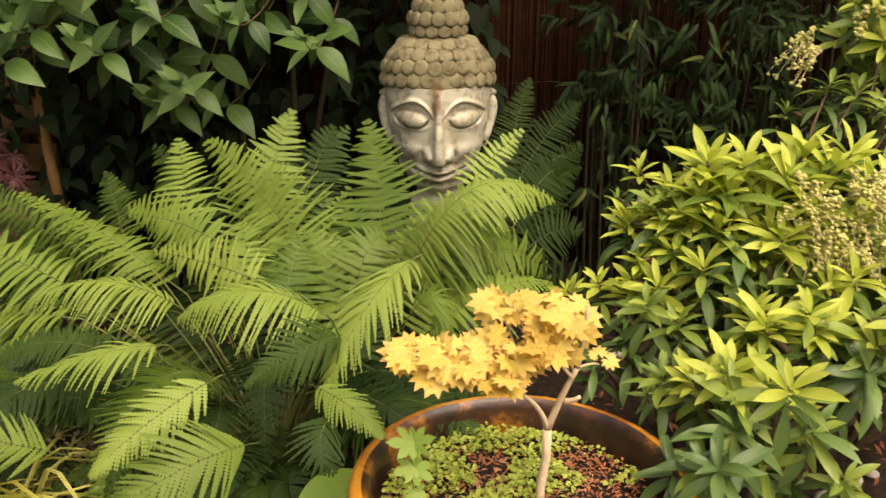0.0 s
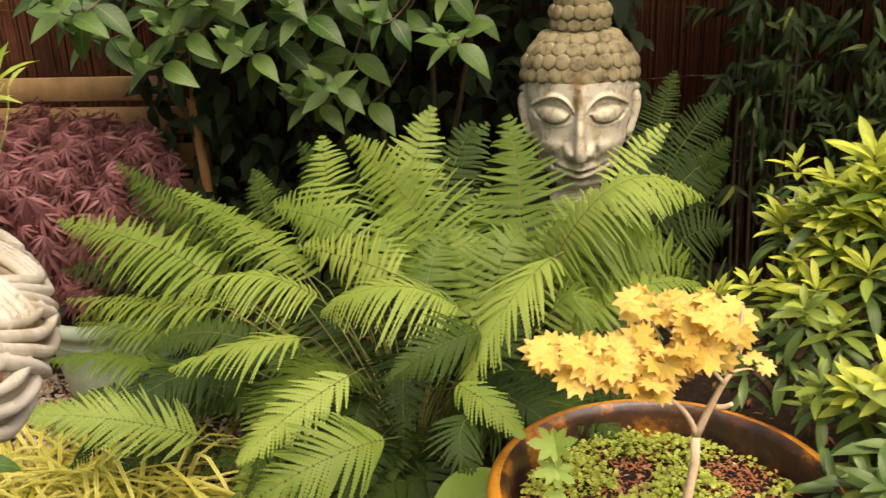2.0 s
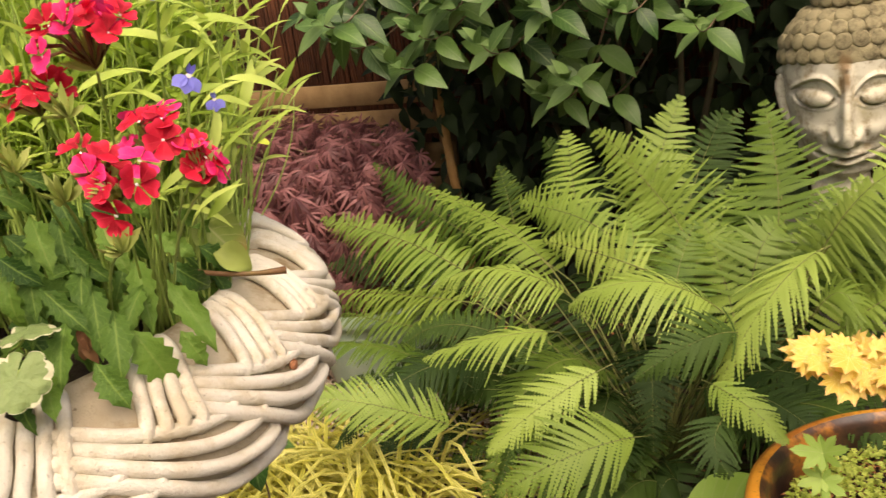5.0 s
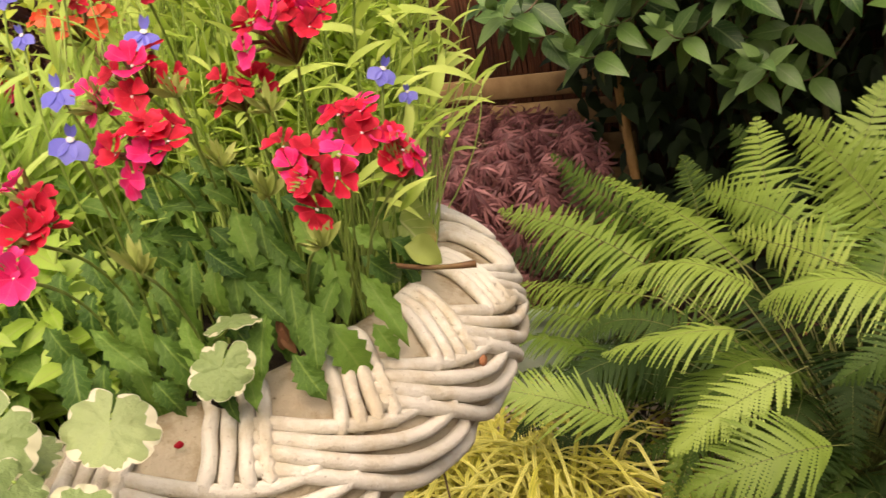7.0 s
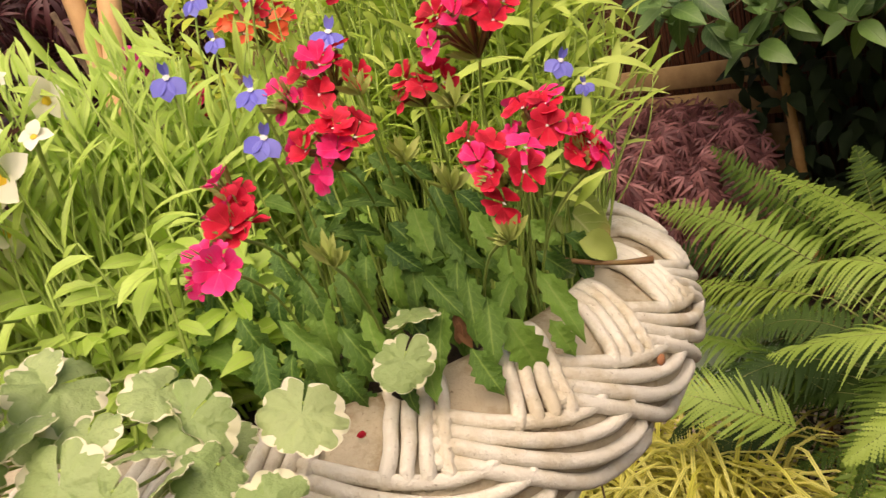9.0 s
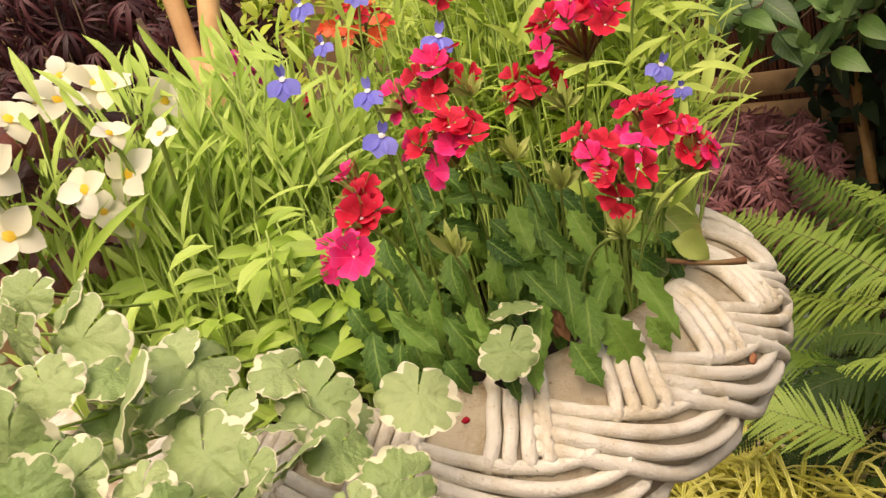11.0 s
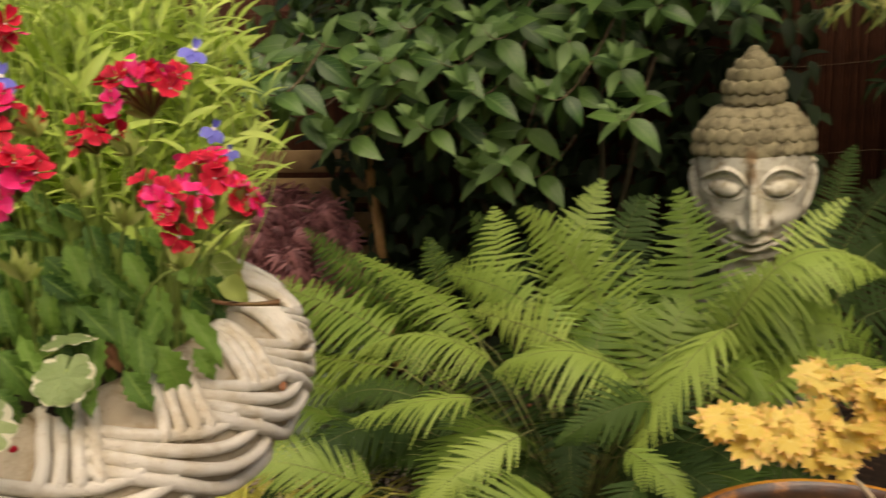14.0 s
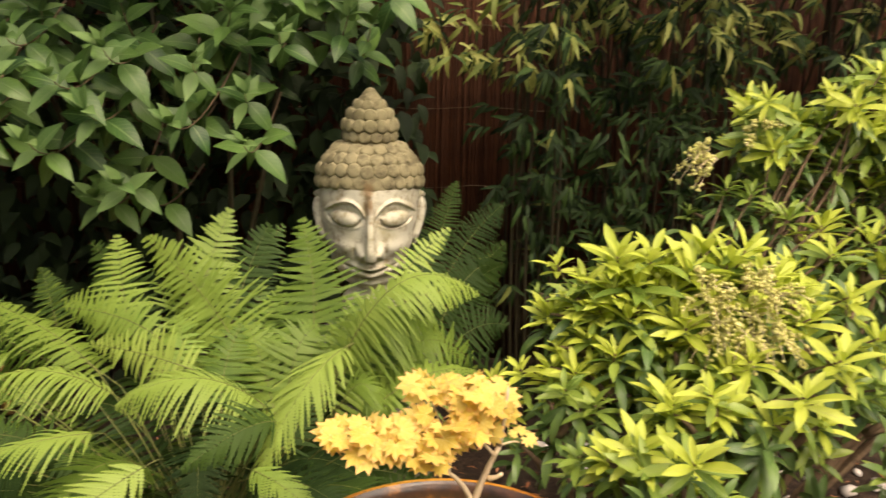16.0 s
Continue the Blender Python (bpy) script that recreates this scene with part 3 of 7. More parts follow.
def main_fronds():
    frond(fern, (-0.101, 1.550, 0.458), (-0.124, 1.720, 0.581), (-0.157, 1.860, 0.716), 0.171, FERN, (0, -1, 0.35), hang=0.10)
    frond(fern, (-0.298, 1.600, 0.486), (-0.380, 1.740, 0.593), (-0.495, 1.840, 0.679), 0.193, FERN_PALE, (0, -1, 0.35), hang=0.12)
    frond(fern, (-0.376, 1.750, 0.498), (-0.369, 1.880, 0.611), (-0.339, 1.960, 0.719), 0.138, FERN, (0, -1, 0.35), hang=0.08)
    frond(fern, (-0.518, 1.720, 0.507), (-0.559, 1.840, 0.585), (-0.587, 1.920, 0.663), 0.157, FERN_PALE, (0, -1, 0.35), hang=0.08)
    frond(fern, (-0.710, 1.850, 0.461), (-0.758, 1.950, 0.506), (-0.789, 2.000, 0.563), 0.117, FERN_DARK, (0, -1, 0.35), hang=0.08)
    frond(fern, (-0.606, 1.600, 0.462), (-0.823, 1.720, 0.517), (-1.039, 1.820, 0.627), 0.145, FERN, (0, -1, 0.35), hang=0.15)
    frond(fern, (-0.520, 1.520, 0.483), (-0.656, 1.600, 0.553), (-0.861, 1.700, 0.603), 0.162, FERN, (0.15, -0.25, 1), hang=0.28)
    frond(fern, (-0.687, 1.550, 0.443), (-0.885, 1.620, 0.506), (-1.123, 1.700, 0.520), 0.207, FERN_PALE, (0.15, -0.25, 1), hang=0.20)
    frond(fern, (-0.672, 1.500, 0.416), (-0.873, 1.560, 0.403), (-1.090, 1.620, 0.380), 0.180, FERN, (0.15, -0.25, 1), hang=0.25)
    frond(fern, (-0.419, 1.350, 0.490), (-0.543, 1.320, 0.564), (-0.669, 1.300, 0.534), 0.181, FERN_PALE, (0, -0.22, 1), hang=0.42)
    frond(fern, (-0.176, 1.300, 0.501), (-0.275, 1.220, 0.589), (-0.389, 1.180, 0.562), 0.172, FERN_PALE, (0, -0.22, 1), hang=0.45)
    frond(fern, (-0.308, 1.450, 0.505), (-0.423, 1.500, 0.525), (-0.544, 1.560, 0.526), 0.136, FERN_PALE, (0, -1, 0.35), hang=0.05)
    frond(fern, (-0.419, 1.580, 0.532), (-0.519, 1.640, 0.558), (-0.638, 1.700, 0.555), 0.114, FERN_PALE, (0, -1, 0.35), hang=0.08)
    frond(fern, (-0.315, 1.120, 0.502), (-0.394, 1.050, 0.472), (-0.470, 1.000, 0.414), 0.114, FERN_PALE, (0.15, -0.75, 0.65), hang=0.08)
    frond(fern, (-0.262, 1.080, 0.415), (-0.335, 1.000, 0.431), (-0.440, 0.950, 0.384), 0.186, FERN, (0.15, -0.75, 0.65), hang=0.08)
    frond(fern, (-0.033, 1.300, 0.618), (-0.104, 1.200, 0.584), (-0.175, 1.120, 0.467), 0.167, FERN_PALE, (-0.5, -0.8, 0.5), hang=0.25)
    frond(fern, (-0.070, 1.400, 0.510), (0.045, 1.400, 0.693), (0.194, 1.460, 0.656), 0.190, FERN_PALE, (0, -0.25, 1), hang=0.45)
    frond(fern, (-0.080, 1.420, 0.491), (0.010, 1.440, 0.621), (0.134, 1.480, 0.564), 0.235, FERN, (0, -0.3, 1), hang=0.60)
    frond(fern, (0.037, 1.620, 0.621), (0.094, 1.700, 0.669), (0.162, 1.760, 0.717), 0.094, FERN_PALE, (0, -1, 0.35), hang=0.06)
    frond(fern, (-0.006, 1.360, 0.469), (0.089, 1.380, 0.528), (0.189, 1.420, 0.521), 0.147, FERN, (0, -0.22, 1), hang=0.30)
    frond(fern, (-0.651, 1.400, 0.273), (-0.781, 1.340, 0.384), (-0.940, 1.300, 0.403), 0.174, FERN, (0, -0.22, 1), hang=0.30)
    frond(fern, (-0.599, 1.220, 0.301), (-0.729, 1.150, 0.380), (-0.862, 1.100, 0.410), 0.162, FERN_PALE, (0.15, -0.75, 0.65), hang=0.08)
    frond(fern, (-0.192, 1.120, 0.487), (-0.131, 1.060, 0.489), (-0.080, 1.020, 0.462), 0.079, FERN_PALE, (0.15, -0.75, 0.65), hang=0.08)
    frond(fern, (-0.190, 1.450, 0.421), (-0.229, 1.580, 0.500), (-0.188, 1.700, 0.616), 0.151, FERN_PALE, (0, -1, 0.35), hang=0.15)
    frond(fern, (-0.279, 1.800, 0.532), (-0.257, 1.880, 0.622), (-0.211, 1.950, 0.683), 0.124, FERN_DARK, (0, -1, 0.35), hang=0.08)
    frond(fern, (-0.268, 1.380, 0.461), (-0.274, 1.460, 0.512), (-0.254, 1.550, 0.572), 0.151, FERN, (0, -1, 0.35), hang=0.15)
    frond(fern, (-0.142, 1.180, 0.530), (-0.190, 1.120, 0.548), (-0.273, 1.080, 0.504), 0.123, FERN_DARK, (0.15, -0.75, 0.65), hang=0.08)
    frond(fern, (-0.441, 1.280, 0.470), (-0.526, 1.220, 0.485), (-0.645, 1.180, 0.459), 0.162, FERN_PALE, (0, -0.22, 1), hang=0.25)
    frond(fern, (-0.149, 1.080, 0.466), (-0.164, 1.020, 0.457), (-0.145, 1.000, 0.420), 0.098, FERN_DARK, (0.15, -0.75, 0.65), hang=0.08)
    frond(fern, (-0.058, 1.300, 0.505), (-0.015, 1.300, 0.544), (0.011, 1.280, 0.478), 0.132, FERN, (0, -0.22, 1), hang=0.35)
    frond(fern, (-0.106, 1.450, 0.435), (-0.080, 1.520, 0.504), (-0.052, 1.600, 0.568), 0.114, FERN, (0, -1, 0.35), hang=0.20)
    frond(fern, (-0.176, 1.520, 0.491), (-0.161, 1.600, 0.539), (-0.200, 1.680, 0.604), 0.129, FERN_PALE, (0, -1, 0.35), hang=0.12)
    frond(fern, (-0.401, 1.520, 0.440), (-0.381, 1.600, 0.502), (-0.408, 1.660, 0.552), 0.133, FERN_PALE, (0, -1, 0.35), hang=0.12)
    frond(fern, (-0.767, 1.480, 0.361), (-0.900, 1.500, 0.369), (-1.034, 1.550, 0.357), 0.145, FERN, (0, -0.22, 1), hang=0.25)
    frond(fern, (-0.007, 1.500, 0.545), (0.012, 1.560, 0.595), (0.010, 1.600, 0.632), 0.060, FERN_PALE, (0, -1, 0.35), hang=0.15)
    frond(fern, (-0.162, 1.280, 0.431), (-0.129, 1.320, 0.463), (-0.123, 1.360, 0.516), 0.093, FERN_DARK, (0, -1, 0.35), hang=0.15)
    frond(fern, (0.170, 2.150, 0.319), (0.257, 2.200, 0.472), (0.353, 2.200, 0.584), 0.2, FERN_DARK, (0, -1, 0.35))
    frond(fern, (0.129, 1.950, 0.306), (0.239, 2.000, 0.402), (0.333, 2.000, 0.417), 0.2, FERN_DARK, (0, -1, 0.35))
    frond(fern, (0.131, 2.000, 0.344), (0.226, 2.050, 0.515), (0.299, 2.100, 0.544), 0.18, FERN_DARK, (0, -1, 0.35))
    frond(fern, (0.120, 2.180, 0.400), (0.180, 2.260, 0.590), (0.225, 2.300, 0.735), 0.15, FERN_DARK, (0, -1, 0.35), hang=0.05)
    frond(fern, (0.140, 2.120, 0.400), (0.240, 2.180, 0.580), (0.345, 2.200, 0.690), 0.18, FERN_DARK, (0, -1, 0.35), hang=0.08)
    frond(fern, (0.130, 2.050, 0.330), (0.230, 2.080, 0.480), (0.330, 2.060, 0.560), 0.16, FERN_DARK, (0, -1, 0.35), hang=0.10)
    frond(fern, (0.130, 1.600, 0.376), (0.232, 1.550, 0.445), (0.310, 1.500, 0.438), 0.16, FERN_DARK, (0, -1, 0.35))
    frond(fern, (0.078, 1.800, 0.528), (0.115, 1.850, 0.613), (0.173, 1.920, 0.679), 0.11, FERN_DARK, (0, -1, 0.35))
    frond(fern, (-0.388, 1.620, 0.394), (-0.377, 1.800, 0.566), (-0.329, 1.920, 0.724), 0.25, FERN, (0, -1, 0.35))
    frond(fern, (-0.255, 1.550, 0.485), (-0.347, 1.700, 0.571), (-0.510, 1.850, 0.672), 0.27, FERN, (0, -1, 0.35))
    frond(fern, (-0.509, 1.750, 0.388), (-0.577, 1.900, 0.524), (-0.669, 2.000, 0.627), 0.22, FERN_DARK, (0, -1, 0.35))
    frond(fern, (-0.724, 1.900, 0.382), (-0.790, 2.050, 0.449), (-0.839, 2.120, 0.532), 0.14, FERN, (0, -1, 0.35))
    frond(fern, (-0.130, 1.500, 0.453), (-0.121, 1.620, 0.596), (-0.155, 1.750, 0.739), 0.26, FERN, (0, -1, 0.35))
    frond(fern, (-0.312, 1.750, 0.494), (-0.281, 1.850, 0.601), (-0.239, 1.900, 0.695), 0.17, FERN_DARK, (0, -1, 0.35))
    frond(fern, (-0.077, 1.450, 0.455), (0.045, 1.500, 0.618), (0.214, 1.620, 0.610), 0.17, FERN, (-0.25, -0.8, 0.6))
    frond(fern, (-0.744, 1.700, 0.376), (-0.959, 1.720, 0.472), (-1.166, 1.750, 0.513), 0.17, FERN, (0.1, -0.6, 0.9))
    frond(fern, (-0.762, 1.750, 0.382), (-0.918, 1.820, 0.487), (-1.085, 1.900, 0.606), 0.2, FERN_DARK, (0, -1, 0.35))
    frond(fern, (-0.519, 1.650, 0.402), (-0.697, 1.720, 0.495), (-0.896, 1.800, 0.575), 0.16, FERN, (0.2, -0.2, 1))
    frond(fern, (-0.442, 1.650, 0.467), (-0.546, 1.700, 0.541), (-0.654, 1.750, 0.554), 0.16, FERN, (0, -1, 0.35))
    frond(fern, (-0.251, 1.500, 0.404), (-0.245, 1.600, 0.501), (-0.233, 1.700, 0.606), 0.22, FERN, (0, -1, 0.35))
    frond(fern, (-0.173, 1.400, 0.410), (-0.200, 1.480, 0.481), (-0.241, 1.550, 0.569), 0.24, FERN, (0, -1, 0.35))
    frond(fern, (-0.058, 1.450, 0.435), (0.025, 1.500, 0.511), (0.074, 1.500, 0.417), 0.22, FERN, (0, -0.8, 0.6))
    frond(fern, (-0.031, 1.500, 0.456), (0.100, 1.550, 0.535), (0.210, 1.600, 0.454), 0.2, FERN, (0, -0.8, 0.6))
    frond(fern, (-0.037, 1.380, 0.385), (0.006, 1.420, 0.471), (0.062, 1.500, 0.480), 0.18, FERN, (0, -1, 0.35))
    frond(fern, (-0.011, 1.500, 0.414), (0.075, 1.600, 0.506), (0.125, 1.650, 0.532), 0.16, FERN, (0, -1, 0.35))
    frond(fern, (-0.163, 1.450, 0.430), (-0.146, 1.500, 0.529), (-0.110, 1.550, 0.564), 0.18, FERN, (0, -1, 0.35))
    frond(fern, (-0.059, 1.500, 0.456), (-0.033, 1.600, 0.526), (-0.024, 1.700, 0.584), 0.14, FERN, (0, -1, 0.35))
    frond(fern, (-0.021, 1.500, 0.457), (0.026, 1.600, 0.527), (0.042, 1.680, 0.582), 0.13, FERN_DARK, (0, -1, 0.35))
    frond(fern, (-0.091, 1.550, 0.433), (-0.073, 1.600, 0.526), (-0.050, 1.700, 0.565), 0.13, FERN, (0, -1, 0.35))
    frond(fern, (-0.001, 1.500, 0.414), (0.055, 1.550, 0.492), (0.103, 1.600, 0.528), 0.14, FERN, (0, -1, 0.35))
    frond(fern, (-0.06, 1.60, 0.34), (-0.05, 1.74, 0.46), (-0.035, 1.84, 0.535), 0.13, FERN_DARK, (0, -1, 0.35))
    frond(fern, (0.02, 1.62, 0.34), (0.03, 1.74, 0.45), (0.025, 1.82, 0.53), 0.12, FERN, (0, -1, 0.35))
    frond(fern, (-0.02, 1.55, 0.34), (0.0, 1.70, 0.47), (-0.005, 1.80, 0.545), 0.14, FERN, (0, -1, 0.45))
    frond(fern, (-0.745, 1.680, 0.302), (-0.937, 1.680, 0.406), (-1.147, 1.700, 0.410), 0.17, FERN_DARK, (0.1, -0.5, 0.9))
    frond(fern, (-0.692, 1.600, 0.275), (-0.888, 1.620, 0.358), (-1.108, 1.660, 0.314), 0.16, FERN, (0.1, -0.5, 0.9))
    frond(fern, (-0.634, 1.600, 0.343), (-0.828, 1.660, 0.430), (-1.024, 1.700, 0.451), 0.16, FERN, (0.1, -0.5, 0.9))


main_fronds()
# low fronds in front of the crown, their green darkened as in shade
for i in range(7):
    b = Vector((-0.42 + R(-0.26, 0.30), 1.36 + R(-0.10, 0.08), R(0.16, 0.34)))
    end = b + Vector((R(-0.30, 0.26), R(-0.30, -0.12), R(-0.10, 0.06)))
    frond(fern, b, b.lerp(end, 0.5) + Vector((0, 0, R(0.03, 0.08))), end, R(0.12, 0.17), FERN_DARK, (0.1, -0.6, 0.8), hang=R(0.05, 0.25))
# fronds round the crown, nearly all in the green darkened for shade
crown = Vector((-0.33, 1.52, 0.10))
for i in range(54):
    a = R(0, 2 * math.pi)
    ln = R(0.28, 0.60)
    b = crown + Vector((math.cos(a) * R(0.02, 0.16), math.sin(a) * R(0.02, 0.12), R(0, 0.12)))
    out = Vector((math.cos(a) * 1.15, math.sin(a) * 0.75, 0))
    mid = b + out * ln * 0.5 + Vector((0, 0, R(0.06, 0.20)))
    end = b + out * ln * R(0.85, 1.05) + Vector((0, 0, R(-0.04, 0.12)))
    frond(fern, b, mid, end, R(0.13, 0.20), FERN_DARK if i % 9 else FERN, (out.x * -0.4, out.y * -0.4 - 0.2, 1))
# ---- stone head statue on its plinth ----
def gauss(x, s):
    return math.exp(-(x / s) ** 2)


def head_width(z):
    prof = [(0.36, 0.082), (0.42, 0.072), (0.48, 0.066), (0.500, 0.052), (0.514, 0.050), (0.535, 0.071), (0.578, 0.093), (0.64, 0.109), (0.69, 0.118), (0.75, 0.123), (0.80, 0.126), (0.83, 0.115), (0.855, 0.088), (0.872, 0.055), (0.882, 0.02)]
    for (z0, w0), (z1, w1) in zip(prof, prof[1:]):
        if z <= z1:
            return w0 + (w1 - w0) * smooth_step(z0, z1, z) if z > z0 else w0
    return 0.01


def face_relief(x, z):
    """How far the face stands out at x, z (metres from the middle line, height)."""
    d = 0.0
    ax, z = abs(x), z - 0.008
    # nose: broad flat bridge, tip, wings, underside
    if 0.58 < z < 0.76:
        t = smooth_step(0.745, 0.612, z)
        under = smooth_step(0.588, 0.599, z)
        bridge = 1 / (1 + (ax / (0.0090 + 0.0055 * t ** 2)) ** 4)
        d += (0.008 + 0.030 * t) * bridge * under * smooth_step(0.765, 0.73, z)
        d += 0.019 * gauss(ax - 0.0225, 0.0085) * gauss(z - 0.610, 0.014) * under
        d -= 0.005 * gauss(ax - 0.037, 0.004) * gauss(z - 0.612, 0.014)
    # brows: a ridge that springs from the bridge and arches round the eye, a fold under it
    s = min(1, max(0, (ax - 0.013) / 0.097))
    arc = 0.700 + 0.034 * math.sin(math.pi * s ** 0.80) + 0.004 * s
    ends = smooth_step(0.008, 0.018, ax) * smooth_step(0.114, 0.100, ax)
    d += ends * (0.0070 * gauss(z - arc, 0.0048) - 0.0022 * gauss(z - arc + 0.0090, 0.0034))
    # sockets and closed lids
    ex, ez = (ax - 0.060) / 0.042, (z - 0.697) / 0.025
    d -= 0.0065 * math.exp(-(ex * ex + ez * ez) ** 1.4 * 0.8)
    lx, lz = (ax - 0.060) / 0.036, (z - 0.692) / 0.0190
    q = lx * lx + lz * lz
    if q < 1:
        d += 0.0175 * (1 - q) ** 0.55
    if z < 0.692:
        d -= 0.0080 * gauss(math.sqrt(q) - 0.97, 0.07) - 0.0025 * gauss(math.sqrt(q) - 1.25, 0.14)
    # lips
    bow = 0.563 + 0.006 * (x / 0.045) ** 2 - 0.0015 * gauss(x, 0.008)
    d += 0.013 * gauss(z - bow - 0.0085, 0.0065) * gauss(x, 0.038)
    d += 0.017 * gauss(z - bow + 0.0115, 0.0080) * gauss(x, 0.031)
    d -= 0.011 * gauss(z - bow, 0.0028) * gauss(x, 0.046) ** 0.5
    d -= 0.007 * gauss(ax - 0.050, 0.007) * gauss(z - 0.568, 0.007)
    d -= 0.006 * gauss(z - 0.541, 0.006) * gauss(x, 0.028)
    d += 0.011 * gauss(z - 0.522, 0.014) * gauss(x, 0.028)
    d -= 0.004 * gauss(x, 0.006) * gauss(z - 0.583, 0.006)
    # cheeks
    d += 0.008 * gauss(ax - 0.062, 0.03) * gauss(z - 0.62, 0.03)
    # mark on the brow
    d += 0.004 * gauss(x, 0.006) * gauss(z - 0.752, 0.006)
    return d * 1.3


def head_statue():
    shapes, slots = [], []
    nu, nv = 220, 240
    v, f, u = [], [], []
    for i in range(nv + 1):
        z = 0.36 + (0.882 - 0.36) * i / nv
        w = head_width(z)
        for k in range(nu):
            a = 2 * math.pi * k / nu - math.pi / 2
            # finer spacing on the face
            a += 0.30 * math.sin(2 * (a + math.pi / 2)) * -0.5
            cx, sy = math.cos(a), math.sin(a)
            front = max(0.0, -sy)
            x, y = w * cx, w * 1.02 * sy
            if z > 0.51:
                y -= 0.018 * front ** 2 * smooth_step(0.51, 0.58, z) * smooth_step(0.86, 0.76, z)
            if front > 0.15 and 0.505 < z < 0.80:
                y -= face_relief(x, z) * smooth_step(0.15, 0.45, front)
            g = 1 + 0.006 * noise.noise(Vector((x * 40, y * 40, z * 40)))
            v.append((x * g, y * g, z))
            u.append((k / nu, i / nv))
    for i in range(nv):
        for k in range(nu):
            a, b = i * nu + k, i * nu + (k + 1) % nu
            f.append((a, b, b + nu, a + nu))
    shapes.append((np.array(v), f, np.array(u)))
    slots += [1 if q // nu > 0.785 * nv else 0 for q in range(len(f))]
    # hair: rows of snail curls, then the topknot
    cv, cf, cu = [], [], []
    rings = [(1.34, -0.35), (1.28, 0.05), (1.12, 0.36), (0.90, 0.55), (0.83, 0.53), (0.64, 0.72), (0.57, 0.70), (0.38, 0.83), (0.31, 0.81), (0.10, 0.88)]
    sides = 14
    for r, h in rings:
        for k in range(sides):
            a = 2 * math.pi * k / sides
            cv.append((r * math.cos(a), r * math.sin(a), h))
            cu.append((0, 0))
    for i in range(len(rings) - 1):
        for k in range(sides):
            a, b = i * sides + k, i * sides + (k + 1) % sides
            cf.append((a, b, b + sides, a + sides))
    cf.append(tuple(range((len(rings) - 1) * sides, len(rings) * sides)))
    cshape = (np.array(cv), cf, np.array(cu))
    rows = [(0.786, 0.130, 25, 0.0132), (0.813, 0.127, 25, 0.0132), (0.839, 0.111, 22, 0.0130), (0.860, 0.086, 17, 0.0128),
            (0.886, 0.064, 14, 0.0118), (0.911, 0.067, 14, 0.0122), (0.936, 0.055, 12, 0.0118), (0.957, 0.038, 9, 0.0110), (0.976, 0.020, 5, 0.0100), (0.988, 0.002, 1, 0.0100)]
    poses = []
    for j, (z, r, n, s) in enumerate(rows):
        for k in range(n):
            a = 2 * math.pi * (k + 0.5 * (j % 2)) / n
            dip = 0.0
            if j < 3:
                front = max(0, -math.sin(a))
                dip = -0.012 * (1 - front) - 0.005 * gauss(math.cos(a), 0.16) * front + 0.003
            tilt = Vector((math.cos(a), math.sin(a), 0.25 if j < 4 else 0.15))
            if j in (2, 3):
                tilt.z = 0.7 if j == 2 else 1.2
            if j > 7:
                tilt.z = 0.9
            p = Vector((r * math.cos(a), r * math.sin(a) * 1.02 - 0.008 * max(0, -math.sin(a)), z + dip))
            poses.append(Matrix.Translation(p - tilt.normalized() * s * 0.35) @ tilt.to_track_quat("Z", "Y").to_matrix().to_4x4() @ Matrix.Diagonal((s * R(1.04, 1.16), s * R(1.0, 1.1), s * 0.9, 1)))
    cm = merge(cshape, poses)
    shapes.append(cm)
    slots += [1] * len(cm[1])
    core = lathe([(0.124, 0.757), (0.1285, 0.772), (0.1295, 0.79), (0.122, 0.82), (0.104, 0.846), (0.078, 0.866), (0.060, 0.874), (0.062, 0.90), (0.063, 0.92), (0.054, 0.938), (0.040, 0.956), (0.025, 0.975), (0.012, 0.992), (0.004, 0.998)], 48)
    shapes.append(core)
    slots += [1] * len(core[1])
    # long-lobed ears
    for sg in (-1, 1):
        outline = bend((sg * 0.118, 0.014, 0.742), (sg * 0.128, 0.024, 0.695), (sg * 0.106, 0.010, 0.610), 14)
        rim = [Vector((sg * 0.118, -0.004, 0.733)), Vector((sg * 0.124, 0.002, 0.744)), Vector((sg * 0.130, 0.014, 0.738))] + outline[2:]
        t1 = tube(rim, [0.006, 0.008, 0.008] + [0.0075] * (len(rim) - 5) + [0.010, 0.008], 8)
        t2 = tube(bend((sg * 0.120, 0.004, 0.735), (sg * 0.126, 0.012, 0.69), (sg * 0.110, 0.0, 0.625), 8), [0.006, 0.012, 0.014, 0.014, 0.013, 0.012, 0.011, 0.010, 0.008], 8)
        for t in (t1, t2):
            shapes.append(t)
            slots += [0] * len(t[1])
    v, f, u = joined(shapes)
    return mesh_of("stone_head_statue", v, f, [STATUE_STONE, STATUE_HAIR], u, slots)


